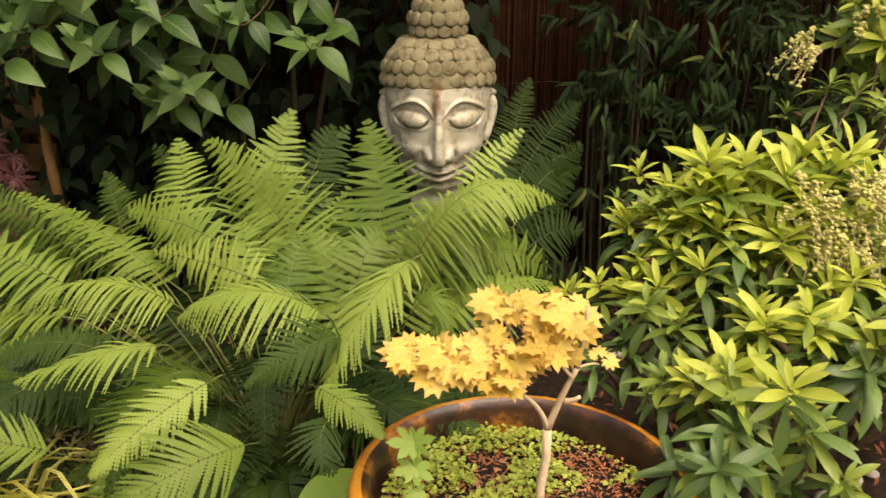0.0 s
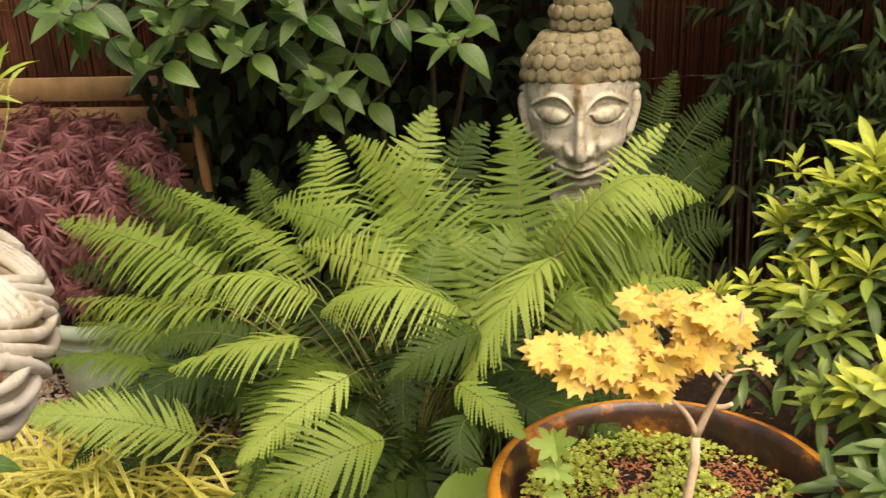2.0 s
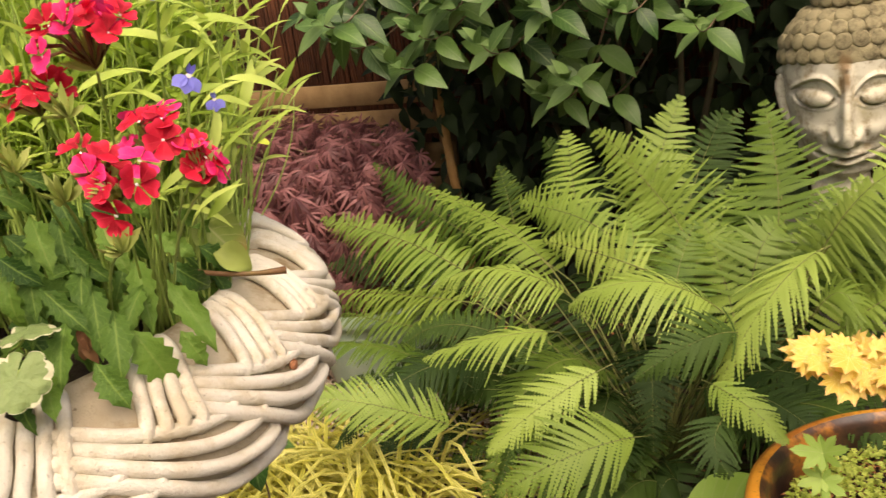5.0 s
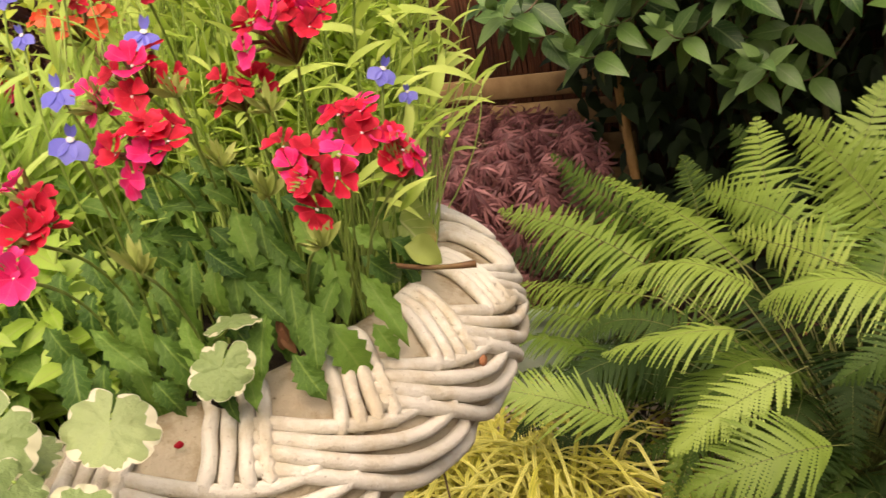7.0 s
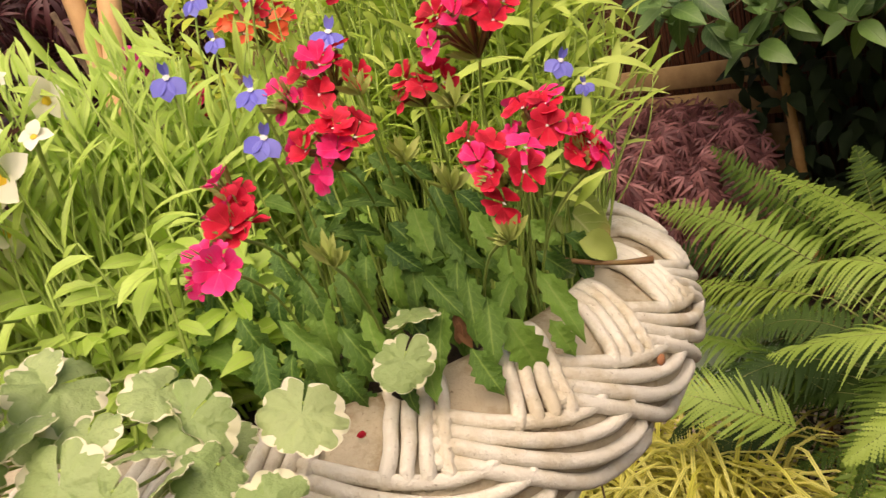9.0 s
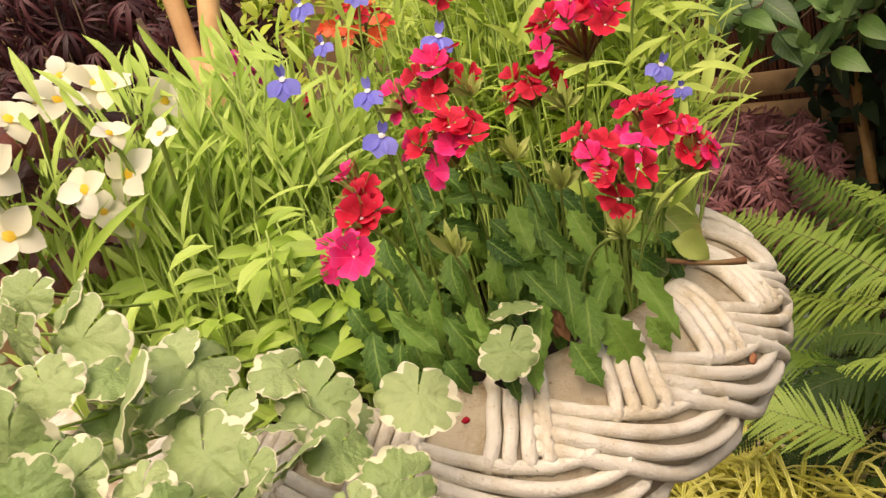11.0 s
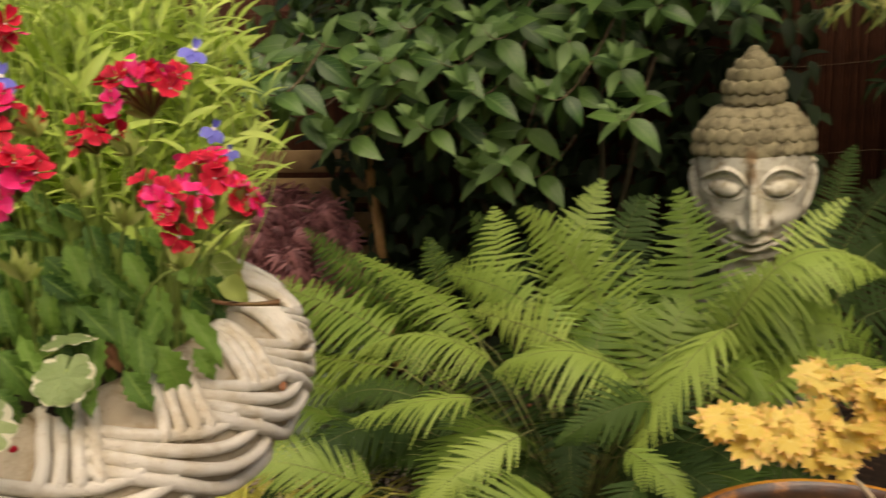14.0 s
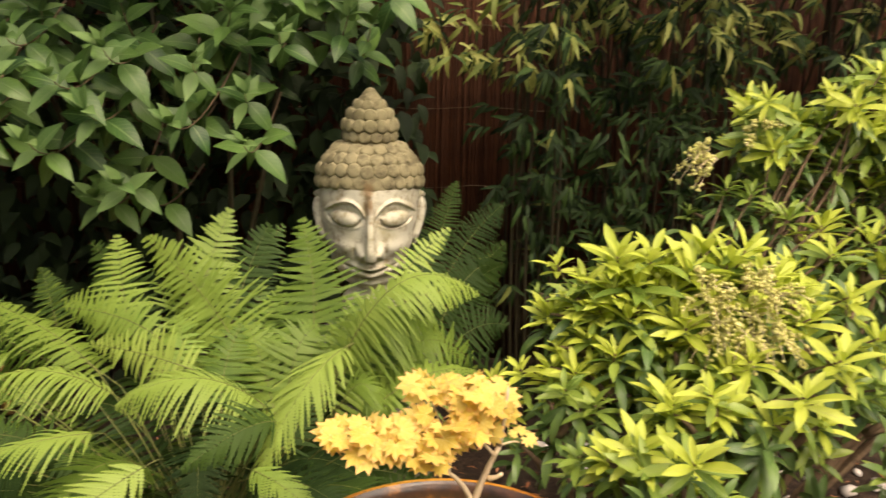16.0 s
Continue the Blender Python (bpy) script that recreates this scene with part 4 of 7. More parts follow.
def statue_material(name, pale, mid, dark, green):
    m, n, l, p = material(name)
    a = noise_tex(n, l, 9, 6, 0.65)
    col = ramp(n, l, a, [(0.34, mid), (0.48, pale), (0.75, pale)])
    b = noise_tex(n, l, 32, 6, 0.7)
    col = mix(n, l, ramp(n, l, b, [(0.48, (0, 0, 0)), (0.66, (0.85,) * 3)]), col, dark)
    c = noise_tex(n, l, 5, 3, 0.5)
    col = mix(n, l, ramp(n, l, c, [(0.50, (0, 0, 0)), (0.72, (0.6,) * 3)]), col, green)
    # rust-brown runs down the middle of the brow and the temples
    tc = n.new("ShaderNodeTexCoord")
    sep = n.new("ShaderNodeSeparateXYZ")
    l.new(tc.outputs["Object"], sep.inputs[0])
    warp = n.new("ShaderNodeMath")
    warp.operation = "MULTIPLY_ADD"
    l.new(noise_tex(n, l, 60, 4, 0.7), warp.inputs[0])
    warp.inputs[1].default_value = 0.03
    l.new(sep.outputs[0], warp.inputs[2])
    band = n.new("ShaderNodeMath")
    band.operation = "ABSOLUTE"
    off = n.new("ShaderNodeMath")
    off.operation = "SUBTRACT"
    l.new(warp.outputs[0], off.inputs[0])
    off.inputs[1].default_value = 0.010
    l.new(off.outputs[0], band.inputs[0])
    across = ramp(n, l, band.outputs[0], [(0.004, (1, 1, 1)), (0.016, (0, 0, 0))])
    high = ramp(n, l, sep.outputs[2], [(0.69, (0, 0, 0)), (0.735, (0.85,) * 3), (0.775, (0.8,) * 3), (0.80, (0, 0, 0))])
    col = mix(n, l, mix(n, l, 1.0, across, high, "MULTIPLY"), col, (0.20, 0.12, 0.05))
    l.new(col, p.inputs["Base Color"])
    p.inputs["Roughness"].default_value = 0.9
    bump(n, l, p, noise_tex(n, l, 220, 6, 0.7), 0.45, 0.0025)
    return m


STATUE_STONE = statue_material("weathered_pale_stone", (0.62, 0.60, 0.48), (0.45, 0.41, 0.26), (0.22, 0.16, 0.075), (0.34, 0.31, 0.17))
STATUE_HAIR = statue_material("lichen_stained_stone", (0.262, 0.232, 0.130), (0.160, 0.140, 0.072), (0.056, 0.044, 0.020), (0.150, 0.142, 0.060))
PLINTH_STONE = statue_material("grey_weathered_stone", (0.22, 0.21, 0.18), (0.16, 0.15, 0.12), (0.09, 0.075, 0.05), (0.13, 0.14, 0.08))
random.seed(31)
statue = new("stone_head_statue", head_statue())
statue.matrix_world = pose(-0.012, 2.055, 0.0, 0, 0, 1.0)
tagged(statue, "weathered pale stone head statue with curled hair and topknot", "statue")

plinth = thing("plinth", "grey weathered moulded stone plinth under the head statue", "plinth")
v, f, u = lathe([(0.0, 0.0), (0.17, 0.0), (0.17, 0.10), (0.155, 0.12), (0.145, 0.30), (0.150, 0.315), (0.165, 0.325), (0.165, 0.345), (0.178, 0.352), (0.178, 0.375), (0.168, 0.385), (0.0, 0.385)], 40, 0.01)
place("drum", mesh_of("drum", v, f, PLINTH_STONE, u, smooth=False), plinth)
plinth.matrix_world = pose(-0.012, 2.055, -0.02)

# ---- orange glazed pot with a small golden maple ----
def pot_glaze():
    m, n, l, p = material("orange_brown_glaze")
    a = noise_tex(n, l, 7, 5, 0.6)
    col = ramp(n, l, a, [(0.30, (0.055, 0.022, 0.010)), (0.40, (0.34, 0.12, 0.020)), (0.50, (0.60, 0.26, 0.030)), (0.8, (0.66, 0.34, 0.05))])
    s = noise_tex(n, l, 130, 4, 0.7)
    col = mix(n, l, ramp(n, l, s, [(0.60, (0, 0, 0)), (0.68, (0.9,) * 3)]), col, (0.035, 0.018, 0.010))
    l.new(col, p.inputs["Base Color"])
    p.inputs["Roughness"].default_value, p.inputs["Coat Weight"].default_value = 0.35, 0.3
    bump(n, l, p, noise_tex(n, l, 45, 4, 0.6), 0.35, 0.003)
    return m


def inner_glaze():
    m, n, l, p = material("dark_inner_glaze")
    a = noise_tex(n, l, 9, 5, 0.65)
    col = ramp(n, l, a, [(0.40, (0.022, 0.013, 0.010)), (0.50, (0.075, 0.032, 0.016)), (0.58, (0.40, 0.16, 0.024)), (0.66, (0.56, 0.26, 0.03))])
    l.new(col, p.inputs["Base Color"])
    p.inputs["Roughness"].default_value, p.inputs["Coat Weight"].default_value = 0.4, 0.3
    bump(n, l, p, noise_tex(n, l, 60, 4, 0.6), 0.4, 0.003)
    return m


POT_C = Vector((0.109, 1.044, 0.0))
GLAZE, INNER = pot_glaze(), inner_glaze()
pot = thing("glazed_pot", "wide orange and brown glazed ceramic pot", "plant pot")
v, f, u = lathe([(0.0, 0.0), (0.155, 0.0), (0.165, 0.01), (0.195, 0.12), (0.222, 0.26), (0.229, 0.330), (0.229, 0.345), (0.238, 0.352), (0.241, 0.366), (0.238, 0.378), (0.230, 0.383), (0.222, 0.383)], 96, 0.006)
place("body", mesh_of("body", v, f, GLAZE, u), pot)
v, f, u = lathe([(0.222, 0.383), (0.215, 0.378), (0.211, 0.365), (0.208, 0.34), (0.203, 0.30), (0.195, 0.26)], 96, 0.006)
place("inside", mesh_of("inside", v, f, INNER, u), pot, None, "dark brown glazed inner wall")
pot.matrix_world = pose(*POT_C)

def mound(rad, z0, rise, n=40, rings=16, amp=0.004, seed=0):
    v, f, u = [], [], []
    for i in range(rings + 1):
        for k in range(n):
            a, r = 2 * math.pi * k / n, rad * i / rings
            x, y = r * math.cos(a), r * math.sin(a)
            v.append((x, y, z0 + rise * (1 - (i / rings) ** 2) + amp * noise.noise(Vector((x * 25 + seed, y * 25, 1)))))
            u.append((x, y))
    for i in range(rings):
        for k in range(n):
            a, b = i * n + k, i * n + (k + 1) % n
            f.append((a, b, b + n, a + n))
    return v, f, u


v, f, u = mound(0.206, 0.318, 0.012)
soil = new("potting_soil", mesh_of("potting_soil", v, f, SOIL, u))
soil.matrix_world = pose(*POT_C)
tagged(soil, "dark potting soil filling the glazed pot", "soil", kind="stuff")
v, f, u = chip_bed(3600, (POT_C.x - .2, POT_C.x + .2), (POT_C.y - .2, POT_C.y + .2), 12, 0.326, (0.22, 0.75), (POT_C.x, POT_C.y, 0.197))
tagged(new("bark_mulch", mesh_of("bark_mulch", v, f, CHIP, u)), "reddish shredded bark mulch on the potting soil", "mulch", kind="stuff")

# creeping stonecrop: tiny rosettes in patches
random.seed(41)
leaflet = leaf_shape(0.0048, 0.0044, 0.3, 0.1, 2, 0.6)
rosette = merge(leaflet, [pose(0, 0, 0, 0, 0, 72 * k) @ pose(0, 0.0004, 0, 22, 0, 0) for k in range(5)])
poses = []
while len(poses) < 2200:
    px, py = R(-0.2, 0.2), R(-0.2, 0.2)
    if math.hypot(px, py) > 0.196:
        continue
    patch = noise.noise(Vector((px * 13 + 4, py * 13, 2))) * 1.3 + 0.0 + 0.5 * (py > 0.05) - 0.9 * smooth_step(0.02, 0.18, px - 0.7 * py)
    if patch < R(-0.1, 0.45):
        continue
    h = 0.334 + 0.013 * max(0, min(1, patch)) + R(-0.003, 0.006)
    poses.append(pose(POT_C.x + px, POT_C.y + py, h, R(-35, 35), R(-35, 35), R(0, 360)) @ Matrix.Scale(R(0.55, 1.05), 4))
v, f, u = merge(rosette, poses)
tagged(new("stonecrop", mesh_of("stonecrop", v, f, MOSS, u)), "low mat of tiny bright green stonecrop rosettes", "groundcover", kind="stuff")

random.seed(43)
gold = thing("golden_maple", "small golden full-moon maple with bright yellow leaves", "maple")
B = Vector((0.137, 1.04, 0.325))
FORK = Vector((0.141, 1.04, 0.462))
trunk_pts = [B, B.lerp(FORK, 0.3) + Vector((-0.003, 0, 0)), B.lerp(FORK, 0.7) + Vector((0.002, 0, 0)), FORK]
shapes = [tube(trunk_pts, [0.0075, 0.0066, 0.0062, 0.0064], 8)]
limbs = [((0.141, 1.04, 0.460), (0.158, 1.035, 0.515), (0.176, 1.03, 0.560), 0.0048), ((0.176, 1.03, 0.560), (0.181, 1.03, 0.60), (0.186, 1.035, 0.645), 0.003),
         ((0.141, 1.04, 0.462), (0.128, 1.03, 0.497), (0.105, 1.02, 0.525), 0.0042), ((0.105, 1.02, 0.525), (0.07, 1.0, 0.545), (0.0, 0.99, 0.575), 0.0026), ((0.105, 1.02, 0.525), (0.10, 1.05, 0.56), (0.085, 1.09, 0.60), 0.0024),
         ((0.163, 1.035, 0.508), (0.172, 1.03, 0.512), (0.180, 1.025, 0.520), 0.0042), ((0.170, 1.03, 0.545), (0.14, 1.04, 0.575), (0.10, 1.06, 0.605), 0.0024), ((0.176, 1.03, 0.560), (0.193, 1.03, 0.566), (0.205, 1.04, 0.560), 0.0018)]
place("trunk", mesh_of("trunk", *shapes[0][:2], PALE_TWIG, shapes[0][2]), gold, None, "pale smooth trunk")
tube_parts("branch", [tube(bend(a, b, c, 6), [r * (1.15 - 0.08 * i) for i in range(7)], 6) for a, b, c, r in limbs], PALE_TWIG, gold)
gold_meshes = []
for k in range(4):
    v, f, u = palmate(9, 0.0325, 0.66, 318, 0.01 + 0.035 * k)
    gold_meshes.append(mesh_of("leaf", v, f, GOLD_LEAF, u))
tiers = [(-0.030, 1.00, 0.592, 0.036, 14), (0.0, 0.99, 0.578, 0.034, 10), (0.015, 0.99, 0.598, 0.040, 13), (0.060, 1.00, 0.588, 0.045, 15), (0.105, 1.02, 0.605, 0.045, 15), (0.145, 1.03, 0.636, 0.038, 16), (0.085, 1.06, 0.634, 0.040, 14), (0.060, 0.985, 0.568, 0.034, 9), (0.110, 1.0, 0.578, 0.032, 8), (0.206, 1.03, 0.568, 0.012, 3), (0.135, 1.02, 0.602, 0.032, 10), (0.165, 1.03, 0.612, 0.026, 7)]
for cx, cy, cz, rad, count in tiers:
    for i in range(int(count * 1.25)):
        a, r = R(0, 6.28), rad * math.sqrt(R(0, 1))
        p = Vector((cx + r * math.cos(a), cy + r * math.sin(a), cz + R(-0.012, 0.012)))
        d = wander((math.cos(a) * 0.8, math.sin(a) * 0.7 - 0.45, -0.15), 0.45)
        place("leaf", random.choice(gold_meshes), gold, frame_at(p, d, wander((0, -0.75, 0.66), 0.34), R(0.58, 0.95) * (0.6 if count == 3 else 1)))

# a green maple seedling at the pot's edge
seedling = thing("maple_seedling", "small green maple seedling growing at the pot's edge", "seedling")
sv = [tube(bend((-0.0385, 0.995, 0.325), (-0.0388, 0.99, 0.40), (-0.038, 0.985, 0.475), 6), 0.0012, 5)]
v, f, u = joined(sv)
place("stem", mesh_of("stem", v, f, STEM, u), seedling)
v, f, u = palmate(5, 0.037, 0.50, 220, 0.12)
sl = mesh_of("leaf", v, f, FRESH_BROAD, u)
for p, d, s in [((-0.038, 0.985, 0.475), (-1, -0.3, 0.25), 1.0), ((-0.038, 0.985, 0.474), (0.8, -0.3, 0.5), 0.9), ((-0.0386, 0.985, 0.440), (-0.9, -0.4, -0.15), 0.8), ((-0.0386, 0.985, 0.436), (0.9, -0.5, -0.2), 0.85), ((-0.0387, 0.985, 0.405), (0.3, -0.8, -0.6), 0.7)]:
    place("leaf", sl, seedling, frame_at(p, d, (0, -0.7, 0.7), s))


# a broad ribbed leaf low down beside the pot
hosta = thing("broad_leaf_plant", "low plant with a broad ribbed bright green leaf", "plant")
v, f, u = tube(bend((-0.30, 1.20, 0.0), (-0.30, 1.18, 0.20), (-0.235, 1.13, 0.235), 6), 0.004, 6)
place("stalk", mesh_of("stalk", v, f, STEM, u), hosta)
v, f, u = leaf_shape(0.175, 0.095, 0.45, 0.14, 14, 0.45, 0.9, wave=0.05, side_segs=2)
for at, d, s in (((-0.235, 1.13, 0.235), (0.85, 0.25, 0.42), 1.0), ((-0.27, 1.15, 0.20), (-0.5, -0.5, 0.5), 0.7)):
    place("leaf", mesh_of("leaf", v, f, FRESH_BROAD, u), hosta, frame_at(at, d, (-0.1, -0.75, 0.65), s))


# ---- shrubs ----
def spread_leaves(plant, shapes_mats, entries, keep=300, name="leaf", rest="foliage"):
    """entries: (kind, pose). The first keep leaves are parts; the rest are joined by kind."""
    meshes = {}
    for i, (kind, m) in enumerate(entries[:keep]):
        if kind not in meshes:
            v, f, u = shapes_mats[kind][0]
            meshes[kind] = mesh_of(name, v, f, shapes_mats[kind][1], u)
        place(name, meshes[kind], plant, m)
    for kind, (shape, mat) in shapes_mats.items():
        poses = [m for k, m in entries[keep:] if k == kind]
        if poses:
            v, f, u = merge(shape, poses)
            tagged(place(rest, mesh_of(rest, v, f, mat, u), plant), kind="stuff")


random.seed(51)
shrub = thing("evergreen_shrub", "evergreen shrub with whorled lime-yellow new leaves", "shrub")
P_SHAPES = {"new": (leaf_shape(0.062, 0.0152, 0.18, 0.24, 7, 0.60, 0.85), PIERIS_NEW), "mid": (leaf_shape(0.064, 0.0156, 0.32, 0.22, 7, 0.58, 0.85), PIERIS_MID), "old": (leaf_shape(0.068, 0.0168, 0.45, 0.22, 7, 0.55, 0.85), PIERIS_OLD)}
ROOT = Vector((0.75, 1.55, 0.0))


def whorl(entries, p, axis, size, fresh, old=6):
    ax = Vector(axis).normalized()
    e1 = ax.orthogonal().normalized()
    e2 = ax.cross(e1)
    ph = R(0, 6.28)
    for tier, (n, up, s, kind) in enumerate(((3, 1.6, 0.8, fresh), (4, 0.8, 1.1, fresh), (5, 0.25, 1.15, "mid" if R(0, 1) < 0.45 else fresh), (old - 2, -0.30, 1.2, "mid" if fresh == "new" and R(0, 1) < 0.5 else "old"))):
        for k in range(n):
            a = ph + tier * 0.7 + 2 * math.pi * k / max(1, n) + R(-0.4, 0.4)
            d = (e1 * math.cos(a) + e2 * math.sin(a) + ax * (up + R(-0.3, 0.3))).normalized()
            q = p - ax * (0.008 * tier + (0.018 if tier == 3 else 0))
            entries.append((kind, frame_at(q, d, ax * 1.2 - d * 0.2 + Vector((0, -0.2, 0.2)), size * s * R(0.7, 1.2), R(-0.35, 0.35))))


entries, stems = [], []


def shrub_head(at, s, kind):
    """A shoot with a rosette of leaves at its end, and one or two lesser ones below it."""
    p = Vector(at)
    ax = (p - Vector((0.62, 1.52, 0.15))).normalized() * 0.40 + Vector((0, -0.12, 0.85))
    whorl(entries, p, wander(ax, 0.18), s, kind, 7)
    for j in range(3 if kind == "new" else 2):
        q = p + Vector((R(-.07, .07), R(0.0, .08), R(-.085, -0.02)))
        whorl(entries, q, wander(ax, 0.4), s * R(0.7, 0.95), random.choice(("new", "new", "new", "mid")) if kind == "new" else random.choice(("mid", "old")), 6)
        stems.append((p - Vector((0, -0.03, 0.10)), p.lerp(q, 0.5) - Vector((0, 0, 0.04)), q))
    stems.append((ROOT, Vector((0.62, 1.48, 0.22)).lerp(p, 0.45) + Vector((R(-.03, .03), 0.05, 0)), p))


shrub_head((0.438, 1.420, 0.706), 1.10, "new")
shrub_head((0.356, 1.550, 0.689), 0.70, "new")
shrub_head((0.536, 1.450, 0.704), 1.05, "new")
shrub_head((0.606, 1.450, 0.740), 1.10, "new")
shrub_head((0.687, 1.450, 0.743), 1.15, "new")
shrub_head((0.268, 1.420, 0.522), 0.85, "new")
shrub_head((0.358, 1.360, 0.539), 0.95, "new")
shrub_head((0.406, 1.400, 0.642), 0.90, "new")
shrub_head((0.477, 1.340, 0.613), 1.00, "old")
shrub_head((0.539, 1.320, 0.635), 1.00, "new")
shrub_head((0.491, 1.220, 0.537), 1.00, "new")
shrub_head((0.573, 1.220, 0.526), 1.00, "new")
shrub_head((0.404, 1.120, 0.505), 0.95, "new")
shrub_head((0.472, 1.060, 0.511), 1.15, "new")
shrub_head((0.334, 1.200, 0.455), 0.85, "mid")
shrub_head((0.358, 0.980, 0.438), 1.05, "old")
shrub_head((0.651, 1.220, 0.537), 1.00, "mid")
shrub_head((0.627, 1.160, 0.482), 1.00, "old")
shrub_head((0.598, 1.120, 0.327), 0.85, "mid")
shrub_head((0.572, 1.300, 0.570), 0.95, "mid")
shrub_head((0.523, 1.360, 0.560), 1.00, "old")
shrub_head((0.313, 1.340, 0.445), 0.80, "old")
shrub_head((0.438, 1.400, 0.561), 0.90, "mid")
shrub_head((0.380, 1.300, 0.501), 0.80, "mid")
shrub_head((0.403, 1.060, 0.449), 0.95, "old")
shrub_head((0.531, 1.100, 0.425), 0.90, "old")
shrub_head((0.495, 1.200, 0.472), 0.90, "old")
shrub_head((0.662, 1.400, 0.602), 0.95, "new")
shrub_head((0.495, 1.460, 0.643), 0.90, "new")
shrub_head((0.397, 1.480, 0.584), 0.85, "mid")
shrub_head((0.718, 1.400, 0.612), 1.00, "new")
shrub_head((0.773, 1.500, 0.672), 1.00, "new")
shrub_head((0.886, 1.500, 0.725), 1.00, "new")
shrub_head((0.991, 1.550, 0.742), 1.05, "new")
shrub_head((0.884, 1.420, 0.663), 1.00, "new")
shrub_head((0.914, 1.360, 0.601), 1.00, "new")
shrub_head((0.792, 1.380, 0.632), 0.95, "new")
shrub_head((0.803, 1.280, 0.588), 1.00, "new")
shrub_head((0.894, 1.300, 0.527), 1.00, "mid")
shrub_head((0.681, 1.160, 0.572), 1.00, "new")
shrub_head((0.805, 1.500, 0.691), 1.00, "new")
shrub_head((0.545, 1.420, 0.668), 0.95, "new")
shrub_head((0.441, 1.420, 0.647), 0.90, "new")
shrub_head((0.499, 1.360, 0.602), 0.90, "new")
shrub_head((0.387, 1.400, 0.589), 0.80, "new")
shrub_head((0.592, 1.360, 0.602), 0.90, "new")
shrub_head((0.633, 1.260, 0.596), 0.95, "new")
shrub_head((0.546, 1.200, 0.561), 0.95, "new")
shrub_head((0.711, 1.400, 0.631), 0.90, "new")
shrub_head((0.327, 1.300, 0.532), 0.80, "mid")
for x, y, z, size in ((0.40, 1.44, 0.655, 0.95), (0.47, 1.40, 0.690, 1.15), (0.50, 1.43, 0.665, 1.1), (0.57, 1.41, 0.712, 1.2), (0.645, 1.42, 0.722, 1.2), (0.60, 1.38, 0.672, 1.1), (0.70, 1.40, 0.700, 1.15), (0.45, 1.36, 0.640, 1.0), (0.53, 1.36, 0.640, 1.05), (0.42, 1.33, 0.585, 1.0), (0.75, 1.44, 0.690, 1.1), (0.67, 1.36, 0.650, 1.0), (0.44, 1.43, 0.735, 1.1), (0.385, 1.43, 0.690, 0.85), (0.50, 1.42, 0.735, 1.2), (0.43, 1.40, 0.680, 1.0), (0.47, 1.38, 0.655, 1.0)):
    shrub_head((x, y, z), size, "new")
shrub_head((1.005, 1.720, 1.028), 0.95, "mid")
shrub_head((0.939, 1.720, 0.962), 0.95, "mid")
shrub_head((1.062, 1.720, 0.933), 0.95, "new")
shrub_head((0.988, 1.720, 0.872), 0.95, "mid")
shrub_head((0.891, 1.720, 0.846), 0.95, "mid")
shrub_head((0.829, 1.720, 0.833), 0.95, "mid")
shrub_head((1.071, 1.720, 0.824), 0.95, "new")
shrub_head((0.948, 1.720, 0.785), 0.95, "mid")
shrub_head((1.062, 1.720, 1.064), 0.95, "new")
shrub_head((0.909, 1.720, 0.907), 0.95, "mid")
shrub_head((0.781, 1.660, 0.813), 0.90, "mid")
shrub_head((0.846, 1.620, 0.773), 0.95, "mid")
shrub_head((0.909, 1.600, 0.760), 0.95, "new")
shrub_head((0.734, 1.680, 0.821), 0.80, "mid")
shrub_head((0.987, 1.600, 0.761), 1.00, "mid")
# the taller back of the same shrub
for i in range(44):
    x = R(1.05, 1.5)
    z = R(0.72, 1.0) + 0.32 * (x - 0.74)
    p = Vector((x, R(1.62, 1.85), z))
    whorl(entries, p, wander((-0.25, -0.6, 0.7), 0.3), R(0.85, 1.1), random.choice(("new", "new", "new", "mid")), 7)
    if i % 4 == 0:
        stems.append((ROOT + Vector((0.1, 0.1, 0)), Vector((x * 0.8 + 0.15, 1.68, z * 0.5)), p))
for i in range(22):
    p = Vector((R(0.78, 1.0), R(1.66, 1.78), R(0.90, 1.02)))
    whorl(entries, p, wander((-0.35, -0.6, 0.6), 0.3), R(0.7, 0.95), random.choice(("mid", "new", "new")), 6)
    if i % 5 == 0:
        stems.append((ROOT + Vector((0.1, 0.1, 0)), Vector((p.x * 0.8 + 0.15, 1.70, p.z * 0.5)), p))
for i in range(40):
    p = Vector((R(0.42, 1.15), R(1.40, 1.75), R(0.22, 0.60)))
    whorl(entries, p, wander((-0.2, -0.5, 0.6), 0.4), R(0.8, 1.05), random.choice(("mid", "mid", "old", "old")), 6)
tube_parts("branch", [tube(bend(a, b, c, 7), [0.009 - 0.001 * i for i in range(8)], 5) for a, b, c in stems], TWIG, shrub)
spread_leaves(shrub, P_SHAPES, entries, 300)

